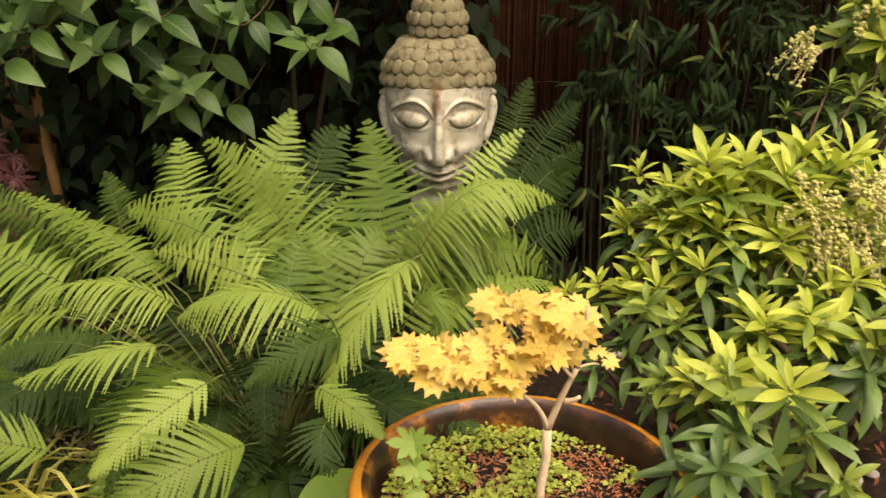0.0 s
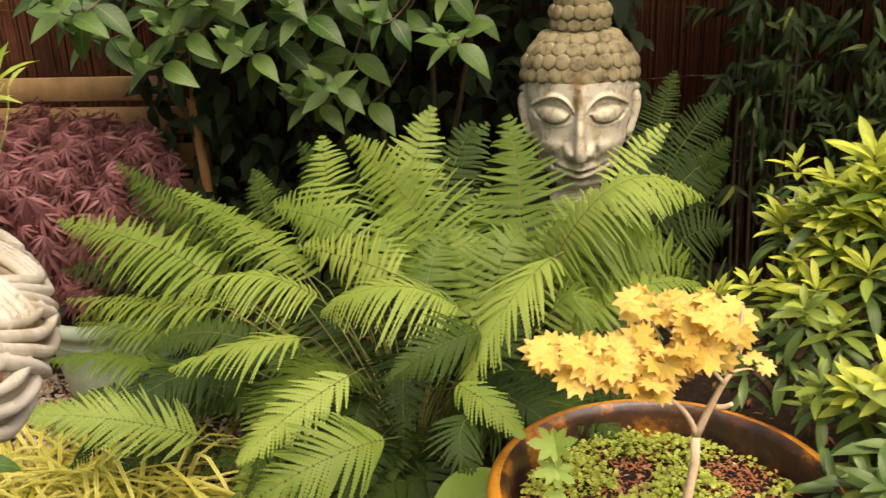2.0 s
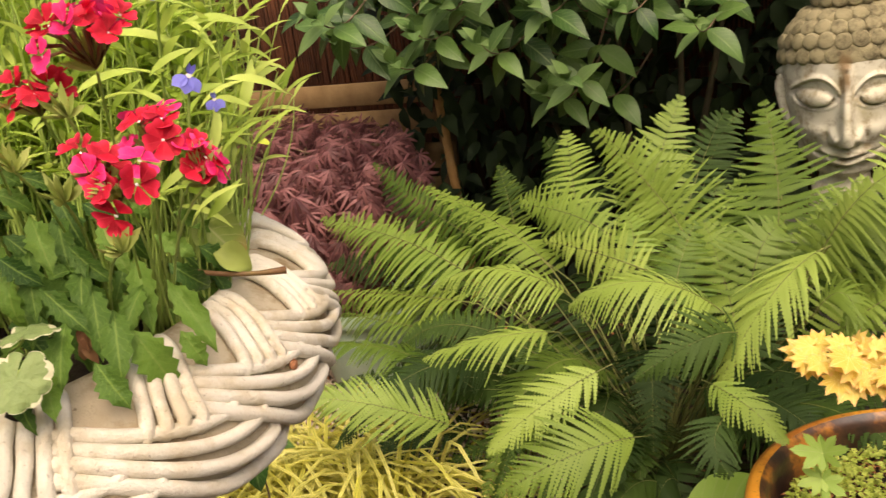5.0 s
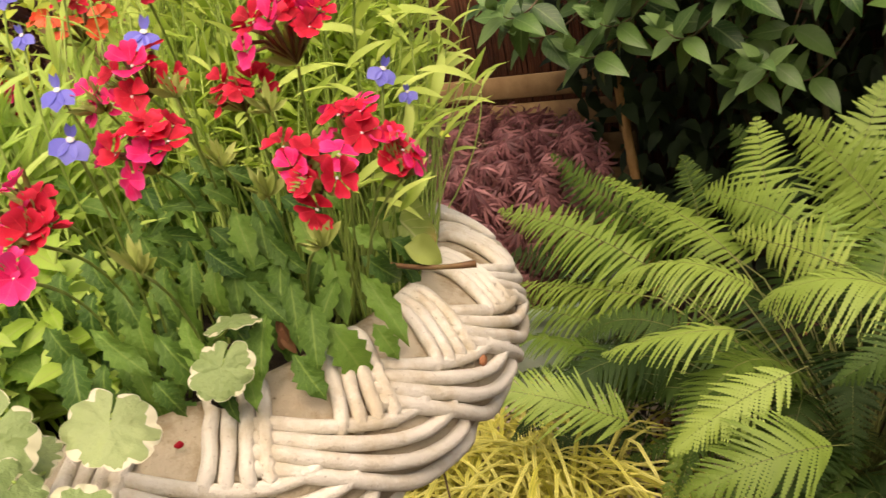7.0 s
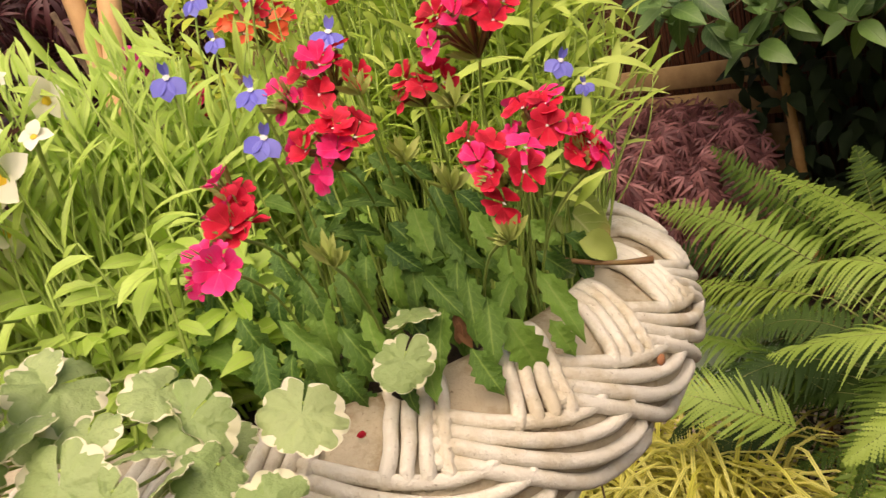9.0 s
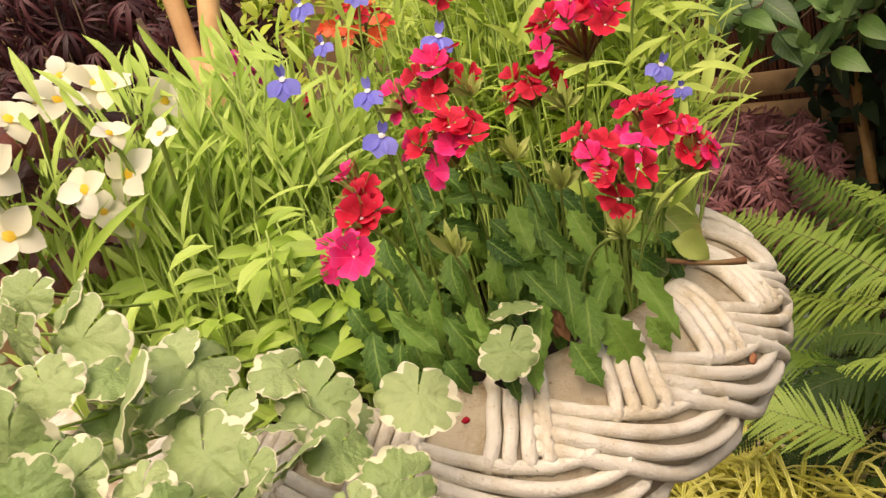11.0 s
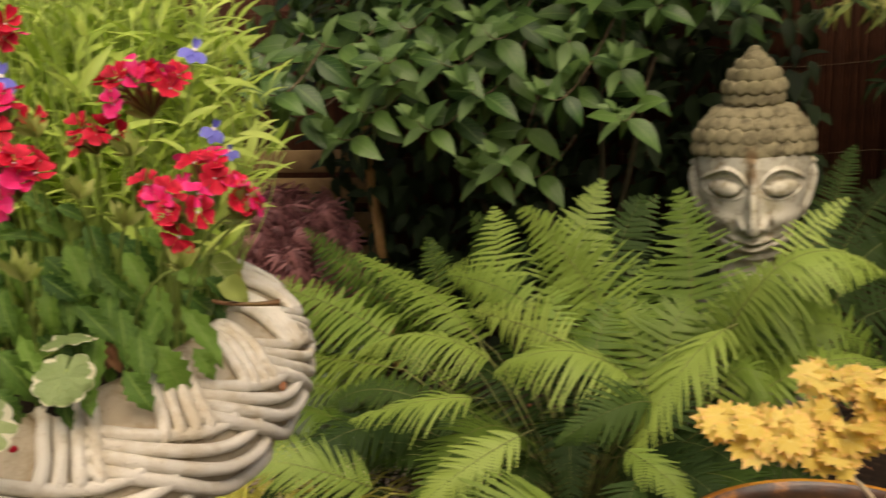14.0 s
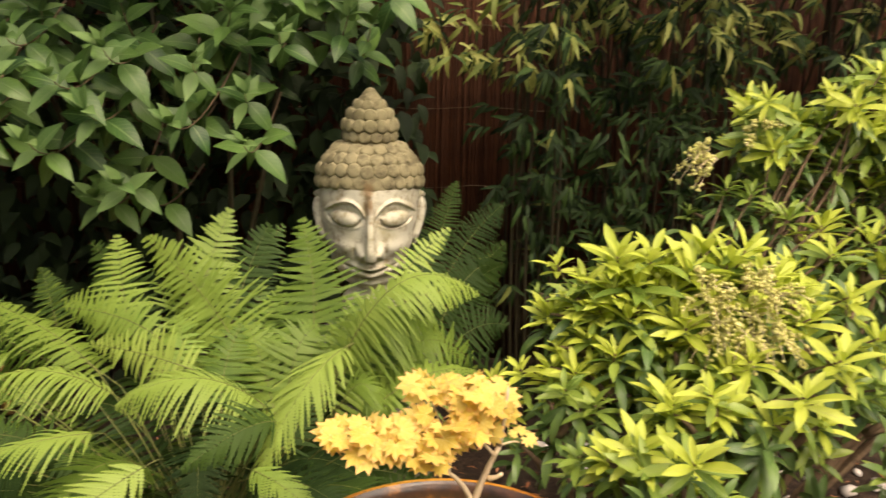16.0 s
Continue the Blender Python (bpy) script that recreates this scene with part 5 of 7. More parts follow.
# sprays of round cream buds on the shrub
bud_v, bud_f, bud_u = pebble_shape(3)
def bud_spray(p, reach, count, hang):
    sh, pos = [], []
    for k in range(9):
        d = wander(reach, 0.5)
        tip = Vector(p) + d * R(0.05, 0.085) + Vector((0, 0, -hang * R(0.3, 1)))
        path = bend(p, Vector(p).lerp(tip, 0.5) + Vector((0, 0, 0.012)), tip, 8)
        sh.append(tube(path, 0.0008, 4))
        for j in range(count):
            q = path[R(0, 1) > 0.3 and int(R(3, 8.99)) or 5] + Vector((R(-1, 1), R(-1, 1), R(-1, 1))) * 0.006
            pos.append(Matrix.Translation(q) @ Matrix.Scale(R(0.0028, 0.0042), 4) @ Matrix.Diagonal((1, 1, 1.5, 1)))
    return joined(sh), merge((bud_v, bud_f, bud_u), pos)


for p, reach, hang in [((0.60, 1.36, 0.655), (0.2, -0.5, 0.3), 0.02), ((0.67, 1.36, 0.655), (0.2, -0.5, 0.2), 0.02), ((0.60, 1.34, 0.635), (-0.5, -0.5, 0.1), 0.02), ((0.65, 1.33, 0.625), (-0.1, -0.6, -0.2), 0.03), ((0.70, 1.34, 0.63), (0.3, -0.6, -0.2), 0.03), ((0.70, 1.70, 0.90), (-0.8, -0.3, 0.1), 0.05), ((0.72, 1.70, 0.88), (-0.9, -0.3, 0.1), 0.07), ((0.80, 1.70, 0.93), (-0.2, -0.4, 0.4), 0.02), ((0.57, 1.34, 0.690), (-0.2, -0.5, 0.3), 0.02), ((0.64, 1.34, 0.695), (0.1, -0.5, 0.3), 0.02), ((0.69, 1.34, 0.680), (0.1, -0.5, 0.3), 0.02), ((0.60, 1.33, 0.640), (0.1, -0.6, 0.0), 0.03)]:
    st, bd = bud_spray(p, reach, 13, hang)
    sp = place("bud_spray", mesh_of("bud_spray", *bd[:2], BERRY, bd[2]), shrub, None, "drooping spray of round cream buds")
    tagged(sp, kind="stuff")
    place("stalk", mesh_of("stalk", *st[:2], PALE_TWIG, st[2]), sp)

# broad-leaved bush in front of the fence
random.seed(61)
bush = thing("broadleaf_bush", "bush with broad oval dark green leaves", "bush")
B_SHAPES = {"old": (leaf_shape(0.086, 0.040, 0.50, 0.16, 4, 0.40, 1.05), BUSH_SHADED), "leaf": (leaf_shape(0.086, 0.040, 0.28, 0.16, 8, 0.40, 1.05), BUSH_LEAF), "wide": (leaf_shape(0.094, 0.048, 0.38, 0.10, 8, 0.38, 1.05), BUSH_LEAF), "young": (leaf_shape(0.078, 0.034, 0.2, 0.18, 8, 0.40, 1.05), BUSH_YOUNG)}


def leafy_shoot(entries, stems, base, tip, pairs, young=2, size=1.0):
    path = bend(base, Vector(base).lerp(Vector(tip), 0.62) + Vector((0, 0, -0.055)), tip, 10)
    stems.append(tube(path, [0.0032 - 0.00022 * i for i in range(11)], 5))
    up = (path[10] - path[8]).normalized() + Vector((0, -0.2, 0.5))
    for k in range(4):
        entries.append(("young", frame_at(path[10], wander(up, 0.55), Vector((0, -0.6, 0.7)), size * R(0.5, 0.85))))
    for j in range(pairs):
        t = 1 - j / (pairs + 0.3)
        k = min(9, int(t * 10))
        p = path[k].lerp(path[k + 1], t * 10 - k)
        ax = (path[k + 1] - path[k]).normalized()
        e1 = ax.cross(Vector((0, 0, 1))).normalized()
        e2 = e1.cross(ax)
        a0 = (j % 2) * math.pi / 2 + R(-0.3, 0.3) + 0.5
        grow = min(1.0, 0.68 + 0.18 * j)
        for s in (0, 1):
            a = a0 + math.pi * s
            d = (e1 * math.cos(a) + e2 * math.sin(a) * 0.8 + ax * (0.7 if j == 0 else 0.30) + Vector((0, 0, -0.02))).normalized()
            kind = "young" if j < young else random.choice(("leaf", "wide", "leaf"))
            entries.append((kind, frame_at(p, d, Vector((0, -0.45, 0.95)) + ax * 0.5, size * grow * R(0.9, 1.25), R(-0.3, 0.3))))


entries, stems = [], []
shoot_tips = [(-0.575, 1.93, 0.775, 5), (-1, 1.62, 0.985, 7), (-0.93, 1.8, 0.86, 6), (-1.04, 1.75, 0.93, 5), (-0.74, 1.85, 0.88, 6), (-0.3, 1.95, 0.87, 5), (-0.45, 1.9, 0.92, 5), (-0.62, 1.86, 0.95, 5), (-0.82, 1.85, 0.97, 5), (-0.30, 2, 0.98, 5), (-0.4, 1.92, 1.05, 5), (-0.58, 1.88, 1.08, 5), (-0.78, 1.88, 1.1, 5), (-0.22, 2, 1.12, 5), (-0.66, 2.02, 0.73, 5), (-0.98, 1.85, 1.08, 5), (-1.12, 1.8, 1.03, 5), (-0.68, 1.84, 1.02, 6), (-0.88, 1.82, 0.92, 6), (-0.80, 1.80, 1.03, 6)]
for x, y, z, n in shoot_tips:
    b = Vector((x, y, z))
    a = b + Vector((R(-0.05, 0.12), 0.30, R(0.06, 0.16)))
    leafy_shoot(entries, stems, a, b, n, 2, 0.92 if x > -0.5 else 1.12)
for i in range(420):
    b = Vector((R(-1.35, 0.10), R(1.95, 2.6), R(0.72, 2.0)))
    if b.y < 2.15 and b.z > 1.35:
        b.y += 0.3
    if b.x < -0.85 and b.z < 0.98:
        continue
    if noise.noise(b * 3.1) < (0.26 if b.x > -0.62 and b.z < 1.02 else 0.06) or (b.x > -0.26 and b.z < 1.12):
        continue
    leafy_shoot(entries, stems, b + Vector((R(-.12, .12), 0.25, R(-0.15, 0.05))), b, random.choice((4, 5, 6)), random.choice((0, 1, 2)))
trunks = []
for a, b in (((-0.55, 2.4, 0), (-0.6, 2.35, 1.3)), ((-0.5, 2.42, 0), (-0.2, 2.4, 1.4)), ((-0.6, 2.4, 0), (-1.0, 2.35, 1.35)), ((-0.45, 2.4, 0), (-0.4, 2.3, 1.2))):
    trunks.append(tube(bend(a, Vector(a).lerp(Vector(b), 0.5) + Vector((0.03, -0.02, 0)), b, 8), [0.011 - 0.0007 * i for i in range(9)], 7))
tube_parts("trunk", trunks, SHADED_WOOD, bush)
# inner leaves in the darkened colour, standing for the bush's deep shade
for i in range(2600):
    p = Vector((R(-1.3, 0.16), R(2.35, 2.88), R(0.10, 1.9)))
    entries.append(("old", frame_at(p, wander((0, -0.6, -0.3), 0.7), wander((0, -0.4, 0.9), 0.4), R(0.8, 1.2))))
# crown leaves above the view, added to shade the bush below
for i in range(620):
    p = Vector((R(-1.4, -0.20), R(1.78, 2.4), R(1.42, 1.85)))
    entries.append(("leaf", frame_at(p, wander((0, -0.5, -0.2), 0.7), wander((0, -0.2, 1), 0.3), R(1.1, 1.5))))
tube_parts("branch", stems, TWIG, bush)
spread_leaves(bush, B_SHAPES, entries, 300)

# bamboo thicket along the fence
random.seed(71)
bamboo = thing("bamboo_thicket", "dense dark bamboo thicket with narrow hanging leaves", "bamboo")
shapes = []
ends = []
for i in range(96):
    x, y = R(0.42, 2.3), R(2.25, 2.8)
    top = Vector((x + R(-0.35, 0.2), y + R(-0.55, 0.0), R(1.3, 2.2)))
    path = bend((x, y, 0), (x + R(-.03, .03), y, top.z * 0.55), top, 10)
    shapes.append(tube(path, [0.006 - 0.0004 * k for k in range(11)], 5))
    for j in range(11):
        k = R(2.2, 9.9)
        q = path[int(k)]
        ends.append((q, wander((R(-1, 0.6), -0.9, -0.1), 0.5)))
tube_parts("cane", shapes, SHADED_WOOD, bamboo)
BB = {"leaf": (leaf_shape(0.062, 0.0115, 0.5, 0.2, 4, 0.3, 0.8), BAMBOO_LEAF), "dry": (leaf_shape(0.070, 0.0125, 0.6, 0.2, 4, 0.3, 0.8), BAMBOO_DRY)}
entries = []
for q, d in ends:
    tip = q + d * R(0.08, 0.22)
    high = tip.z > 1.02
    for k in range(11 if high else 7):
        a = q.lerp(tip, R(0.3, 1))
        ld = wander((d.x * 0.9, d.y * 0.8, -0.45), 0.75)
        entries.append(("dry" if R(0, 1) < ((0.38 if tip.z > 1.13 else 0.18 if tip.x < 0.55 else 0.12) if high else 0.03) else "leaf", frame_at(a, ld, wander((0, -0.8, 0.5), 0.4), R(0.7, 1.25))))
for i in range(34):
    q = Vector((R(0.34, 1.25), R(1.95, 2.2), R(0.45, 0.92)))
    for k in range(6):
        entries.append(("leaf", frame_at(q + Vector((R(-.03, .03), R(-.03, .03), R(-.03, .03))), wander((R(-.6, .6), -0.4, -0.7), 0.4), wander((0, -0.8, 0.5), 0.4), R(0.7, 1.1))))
# the spray that reaches out over the statue
for i in range(13):
    q = Vector((R(0.10, 0.45), R(2.0, 2.3), R(1.07, 1.18)))
    for k in range(7):
        entries.append((random.choice(("dry", "dry", "leaf")), frame_at(q + Vector((R(-.03, .03), R(-.03, .03), R(-.02, .02))), wander((R(-.9, .9), -0.4, -0.5), 0.6), wander((0, -0.7, 0.6), 0.5), R(0.6, 1.2))))
# unseen leaf cover over the thicket, added to keep sky light off it
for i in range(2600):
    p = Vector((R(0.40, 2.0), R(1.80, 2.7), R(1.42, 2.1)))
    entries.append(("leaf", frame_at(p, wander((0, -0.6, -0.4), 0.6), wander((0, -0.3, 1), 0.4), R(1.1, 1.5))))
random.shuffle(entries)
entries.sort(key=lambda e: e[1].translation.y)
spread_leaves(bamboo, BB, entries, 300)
# ---- by the fence: slatted box and a bamboo cane ----
def beam(size, at, turn=(0, 0, 0), bevel=0.003):
    bm = bmesh.new()
    bmesh.ops.create_cube(bm, size=1, matrix=Matrix.Diagonal((*size, 1)))
    bmesh.ops.bevel(bm, geom=list(bm.edges), offset=bevel, segments=1, affect="EDGES")
    bm.transform(pose(*at, *turn))
    return bm


crate = thing("wooden_crate", "weathered slatted wooden crate standing by the fence", "crate")
for z in (0.10, 0.215, 0.33, 0.445, 0.565, 0.665):
    part("slat", beam((1.0, 0.016, 0.085 if z < 0.6 else 0.075), (-1.66, 2.60, z), (0, R(-0.6, 0.6), 0)), CRATE, crate)
for x in (-2.12, -1.20):
    part("post", beam((0.045, 0.045, 0.70), (x, 2.635, 0.35)), CRATE, crate)

cane = thing("bamboo_cane", "leaning yellow-brown bamboo cane stuck in the bed", "cane")
v, f, u = [], [], []
prof = []
for i in range(41):
    s = i / 40
    node = 0.0025 if i % 10 == 5 else 0.0
    prof.append(0.0155 + node - 0.003 * s)
v, f, u = tube([Vector((-1.085, 2.44, 0.0)).lerp(Vector((-1.185, 2.50, 1.15)), i / 40) for i in range(41)], prof, 10)
place("culm", mesh_of("culm", v, f, CANE, u), cane)

# ---- red laceleaf maple in a celadon pot ----
bpot = thing("celadon_pot", "pale blue-green glazed pot holding the red maple", "plant pot")
v, f, u = lathe([(0.0, 0.0), (0.114, 0.0), (0.119, 0.01), (0.140, 0.12), (0.153, 0.21), (0.155, 0.225), (0.166, 0.232), (0.171, 0.245), (0.168, 0.262), (0.160, 0.268), (0.150, 0.262), (0.144, 0.235), (0.138, 0.20)], 72, 0.004)
place("body", mesh_of("body", v, f, GLAZE_BLUE, u), bpot)
v, f, u = lathe([(0.152, 0.196), (0.1555, 0.200), (0.1525, 0.205)], 72)
place("band", mesh_of("band", v, f, GLAZE_BLUE, u), bpot)
bpot.matrix_world = pose(-1.165, 1.93, -0.03) @ Matrix.Diagonal((1.13, 1.13, 1.05, 1))
v, f, u = mound(0.141, 0.215, 0.012, seed=4)
ps = new("pot_soil", mesh_of("pot_soil", v, f, SOIL, u))
ps.matrix_world = pose(-1.165, 1.93, -0.03) @ Matrix.Diagonal((1.13, 1.13, 1.05, 1))
tagged(ps, "dark soil in the celadon pot", "soil", kind="stuff")


def lace_leaf(lobes=7, radius=0.084, width=0.0098):
    blade = leaf_shape(radius, width, 0.8, 0.1, 4, 0.35, 0.9)
    poses = []
    for k in range(lobes):
        a = -100 + 200 * k / (lobes - 1)
        poses.append(pose(0, 0, 0, 0, 0, a) @ Matrix.Scale(1 - 0.4 * abs(a) / 100, 4))
    return merge(blade, poses)


def weeping_maple(name, label, centre, rad, count, mat, seed, base, facing=(0.3, -0.8, 0.3)):
    random.seed(seed)
    tree = thing(name, label, "maple")
    shape = lace_leaf()
    entries, stems = [], []
    c = Vector(centre)
    for i in range(count):
        d = Vector((R(-1, 1), R(-1, 1), R(-0.7, 1)))
        if d.length > 1 or d.length < 0.35:
            d = d.normalized() * R(0.7, 1.0)
        lump = 1 + 0.22 * noise.noise(d * 2.6 + Vector((seed, 0, 0)))
        p = c + Vector((d.x * rad[0], d.y * rad[1], d.z * rad[2])) * lump
        ax = wander((d.x * 0.8, d.y * 0.8, -0.8), 0.3)
        entries.append(("leaf", frame_at(p, ax, Vector(facing) + d * 0.9, R(0.6, 1.2), R(-0.7, 0.7))))
    for i in range(26):
        d = Vector((R(-1, 1), R(-1, 1), R(-0.1, 1))).normalized()
        p = c + Vector((d.x * rad[0], d.y * rad[1], d.z * rad[2])) * 0.9
        stems.append(tube(bend(base, c + Vector((d.x * 0.1, d.y * 0.1, rad[2] * 0.4)), p, 7), [0.010 - 0.0012 * k for k in range(8)], 5))
    tube_parts("branch", stems, TWIG, tree)
    entries.sort(key=lambda e: (e[1].translation - Vector((0, 0, 1.1))).length)
    spread_leaves(tree, {"leaf": (shape, mat)}, entries, 300)
    return tree


weeping_maple("red_maple", "weeping laceleaf maple with dull red feathery leaves", (-1.40, 2.0, 0.462), (0.43, 0.32, 0.262), 1500, RED_LEAF, 81, (-1.165, 1.95, 0.21))
weeping_maple("purple_maple", "dark purple laceleaf maple beside the lime shrub", (-2.05, 0.78, 1.20), (0.45, 0.40, 0.42), 1700, DARK_RED_LEAF, 82, (-2.0, 0.8, 0.0))

# ---- golden variegated grass ----
random.seed(91)
grass = thing("golden_grass", "clump of golden yellow striped grass", "ornamental grass")
blades = []
for i in range(380):
    b = Vector((-0.92 + R(-0.22, 0.20), 1.22 + R(-0.10, 0.09), 0.0))
    a = R(0, 6.28)
    ln = R(0.22, 0.50)
    d = Vector((math.cos(a), math.sin(a), 0))
    path = bend(b, b + d * ln * 0.35 + Vector((0, 0, R(0.14, 0.27))), b + d * ln + Vector((0, 0, R(0.02, 0.14))), 7)
    side = d.cross(Vector((0, 0, 1))).normalized()
    v, u = [], []
    for k, p in enumerate(path):
        w = 0.0036 * math.sin(math.pi * min(0.97, 0.12 + k / 7 * 0.86)) + 0.0004
        v += [tuple(p - side * w), tuple(p + Vector((0, 0, -0.0008))), tuple(p + side * w)]
        u += [(0, k / 7), (0.5, k / 7), (1, k / 7)]
    f = [(k * 3 + c, k * 3 + c + 1, k * 3 + c + 4, k * 3 + c + 3) for k in range(7) for c in range(2)]
    blades.append((np.array(v), f, np.array(u)))
v, f, u = joined(blades)
tagged(place("blades", mesh_of("blades", v, f, GOLD_GRASS, u), grass), kind="stuff")

# dry straw among the grass
dry = []
for i in range(170):
    b = Vector((-0.90 + R(-0.22, 0.22), 1.22 + R(-0.12, 0.12), 0.03))
    a = R(0, 6.28)
    ln = R(0.06, 0.22)
    d = Vector((math.cos(a), math.sin(a), R(-0.1, 0.25)))
    dry.append(tube(bend(b, b + d * ln * 0.5 + Vector((0, 0, R(0.0, 0.06))), b + d * ln + Vector((0, 0, R(0, 0.05))), 5), [0.0016, 0.0018, 0.0018, 0.0016, 0.0012, 0.0006], 4))
v, f, u = joined(dry)
tagged(place("dry_straw", mesh_of("dry_straw", v, f, CHIP, u), grass), kind="stuff")

# a broad-leaved weed between the grass and the planter
weed = thing("weed", "young weed with two broad dark green leaves", "weed")
v, f, u = tube(bend((-0.83, 0.96, 0.0), (-0.835, 0.96, 0.25), (-0.83, 0.95, 0.42), 8), 0.0018, 5)
place("stem", mesh_of("stem", v, f, TWIG, u), weed)
v, f, u = leaf_shape(0.085, 0.048, 0.7, 0.15, 8, 0.40, 0.9)
wl_mesh = mesh_of("leaf", v, f, BUSH_LEAF, u)
for d, s in (((0.2, -0.6, -0.5), 0.9), ((0.8, 0.2, 0.25), 0.7), ((-0.7, -0.2, 0.1), 0.8), ((-0.2, 0.6, 0.2), 0.6)):
    place("leaf", wl_mesh, weed, frame_at((-0.83, 0.95, 0.418), d, (0.2, -0.4, 0.9), s))

# ---- braided cast-stone planter ----
PC = Vector((-0.3965, 0.244, 0.0))
planter = thing("stone_planter", "cream cast-stone planter with a braided rope rim", "planter")
RIM_R, RIM_A, RIM_B, RIM_Z = 0.1347, 0.0491, 0.0367, 0.9385
EDGE = radians(82)


def rim_point(theta, w, lift=0.0):
    """w: metres along the rim's round, from its inner edge outwards and down."""
    a = EDGE - w / 0.0435
    nr, nz = math.cos(a) / RIM_A, math.sin(a) / RIM_B
    ln = math.hypot(nr, nz)
    nr, nz = nr / ln, nz / ln
    r, z = RIM_R + RIM_A * math.cos(a), RIM_Z + RIM_B * math.sin(a)
    r, z = r + nr * lift, z + nz * lift
    return Vector((r * math.cos(theta), r * math.sin(theta), z))


INNER_W = 0.0095
p0 = rim_point(0, INNER_W)
prof = [(p0.x - 0.0150, p0.z - 0.0300), (p0.x - 0.0095, p0.z - 0.0120), (p0.x - 0.0070, p0.z - 0.0052), (p0.x - 0.0042, p0.z - 0.0014)]
for i in range(28):
    p = rim_point(0, INNER_W + 0.110 * i / 27, -0.0011)
    prof.append((p.x, p.z))
bowl = [(0.118, 0.88), (0.124, 0.925)] + prof + [(0.125, 0.896), (0.100, 0.888), (0.080, 0.870), (0.066, 0.83), (0.062, 0.80), (0.062, 0.30), (0.075, 0.20), (0.11, 0.14), (0.15, 0.10), (0.16, 0.0), (0.0, 0.0)]
v, f, u = lathe(bowl, 240, 0.004, 2)
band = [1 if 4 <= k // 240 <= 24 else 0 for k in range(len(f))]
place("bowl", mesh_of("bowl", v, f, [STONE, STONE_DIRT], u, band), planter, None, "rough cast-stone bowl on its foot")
UNITS = 24


def smooth_path(knots, n):
    """A smooth run of n + 1 points through knots (Catmull-Rom)."""
    k = [np.array(q, dtype=float) for q in knots]
    k = [2 * k[0] - k[1]] + k + [2 * k[-1] - k[-2]]
    out = []
    for i in range(n + 1):
        t = min(len(k) - 3 - 1e-6, (len(k) - 3) * i / n)
        j, w = int(t), t - int(t)
        p0, p1, p2, p3 = k[j:j + 4]
        out.append(0.5 * (2 * p1 + (p2 - p0) * w + (2 * p0 - 5 * p1 + 4 * p2 - p3) * w * w + (3 * p1 - p0 - 3 * p2 + p3) * w ** 3))
    return out


def cord(turn, knots, radius, seed, dive_in, dive_out, proud=0.0):
    """One cord of the braid: knots are (degrees round the rim, millimetres across it); its ends dip into the rim."""
    n = 30
    pts, rad = [], []
    for i, (th, w) in enumerate(smooth_path(knots, n)):
        s = i / n
        wob = noise.noise(Vector((s * 4, seed * 3.7, 1.0)))
        lift = 0.0008 + proud + 0.0005 * wob - 0.0042 * smooth_step(dive_in, 0.0, s) - 0.0040 * smooth_step(1 - dive_out, 1.0, s)
        pts.append(rim_point(turn + radians(th + 0.20 * noise.noise(Vector((s * 5, seed, 7)))), (w + 0.35 * noise.noise(Vector((s * 5, seed, 9)))) / 1000, lift))
        rad.append(radius * (1 + 0.09 * noise.noise(Vector((s * 6, seed * 1.3, 3)))))
    v, f, u = tube(pts, rad, 10)
    place("cord", mesh_of("cord", v, f, STONE, u), planter)


# along the rim: four cords that fan out towards the outside and hook under the next bundle
LONG = (((2.2, 26.0), (4.4, 28.8), (8.5, 36.5), (12.5, 43.0), (16.5, 47.4), (20.0, 49.0), (22.0, 47.6)),
        ((1.5, 30.2), (3.6, 33.2), (7.7, 41.5), (12.0, 49.4), (16.0, 55.4), (20.3, 59.0), (23.6, 58.8), (25.4, 56.5)),
        ((0.8, 34.4), (2.8, 37.4), (6.8, 46.4), (11.2, 55.6), (15.0, 63.2), (19.5, 69.6), (24.0, 72.0), (28.0, 69.5)),
        ((0.2, 38.8), (1.9, 41.6), (6.0, 51.4), (10.5, 61.8), (14.0, 70.6), (17.5, 78.0), (22.0, 84.5), (27.0, 87.0), (32.0, 84.0)))
for k in range(UNITS):
    turn = radians(-25.5 + 360 / UNITS * k)
    for j, knots in enumerate(LONG):
        cord(turn, knots, 0.00250 + 0.00012 * j, k * 9 + j, 0.06, 0.08)
    # across the rim: four short cords that come over the inner edge
    for i in range(4):
        top = -0.9 + 2.0 * i
        foot = -4.6 + 2.05 * i
        low = 40.5 + 2.5 * i
        cord(turn, ((top + 0.8, 8.6), (top + 0.6, 12.5), (top + 0.1, 18.0), (top * 0.62 + foot * 0.38, 27.0), (top * 0.25 + foot * 0.75, 36.0), (foot, low + 1.0)), 0.00255, k * 9 + 4 + i, 0.22, 0.05, 0.0007)
planter.matrix_world = pose(*PC)
v, f, u = mound(0.146, 0.946, 0.014, seed=9)
so = new("planter_soil", mesh_of("planter_soil", v, f, SOIL, u))
so.matrix_world = pose(*PC)
tagged(so, "dark compost in the stone planter", "soil", kind="stuff")


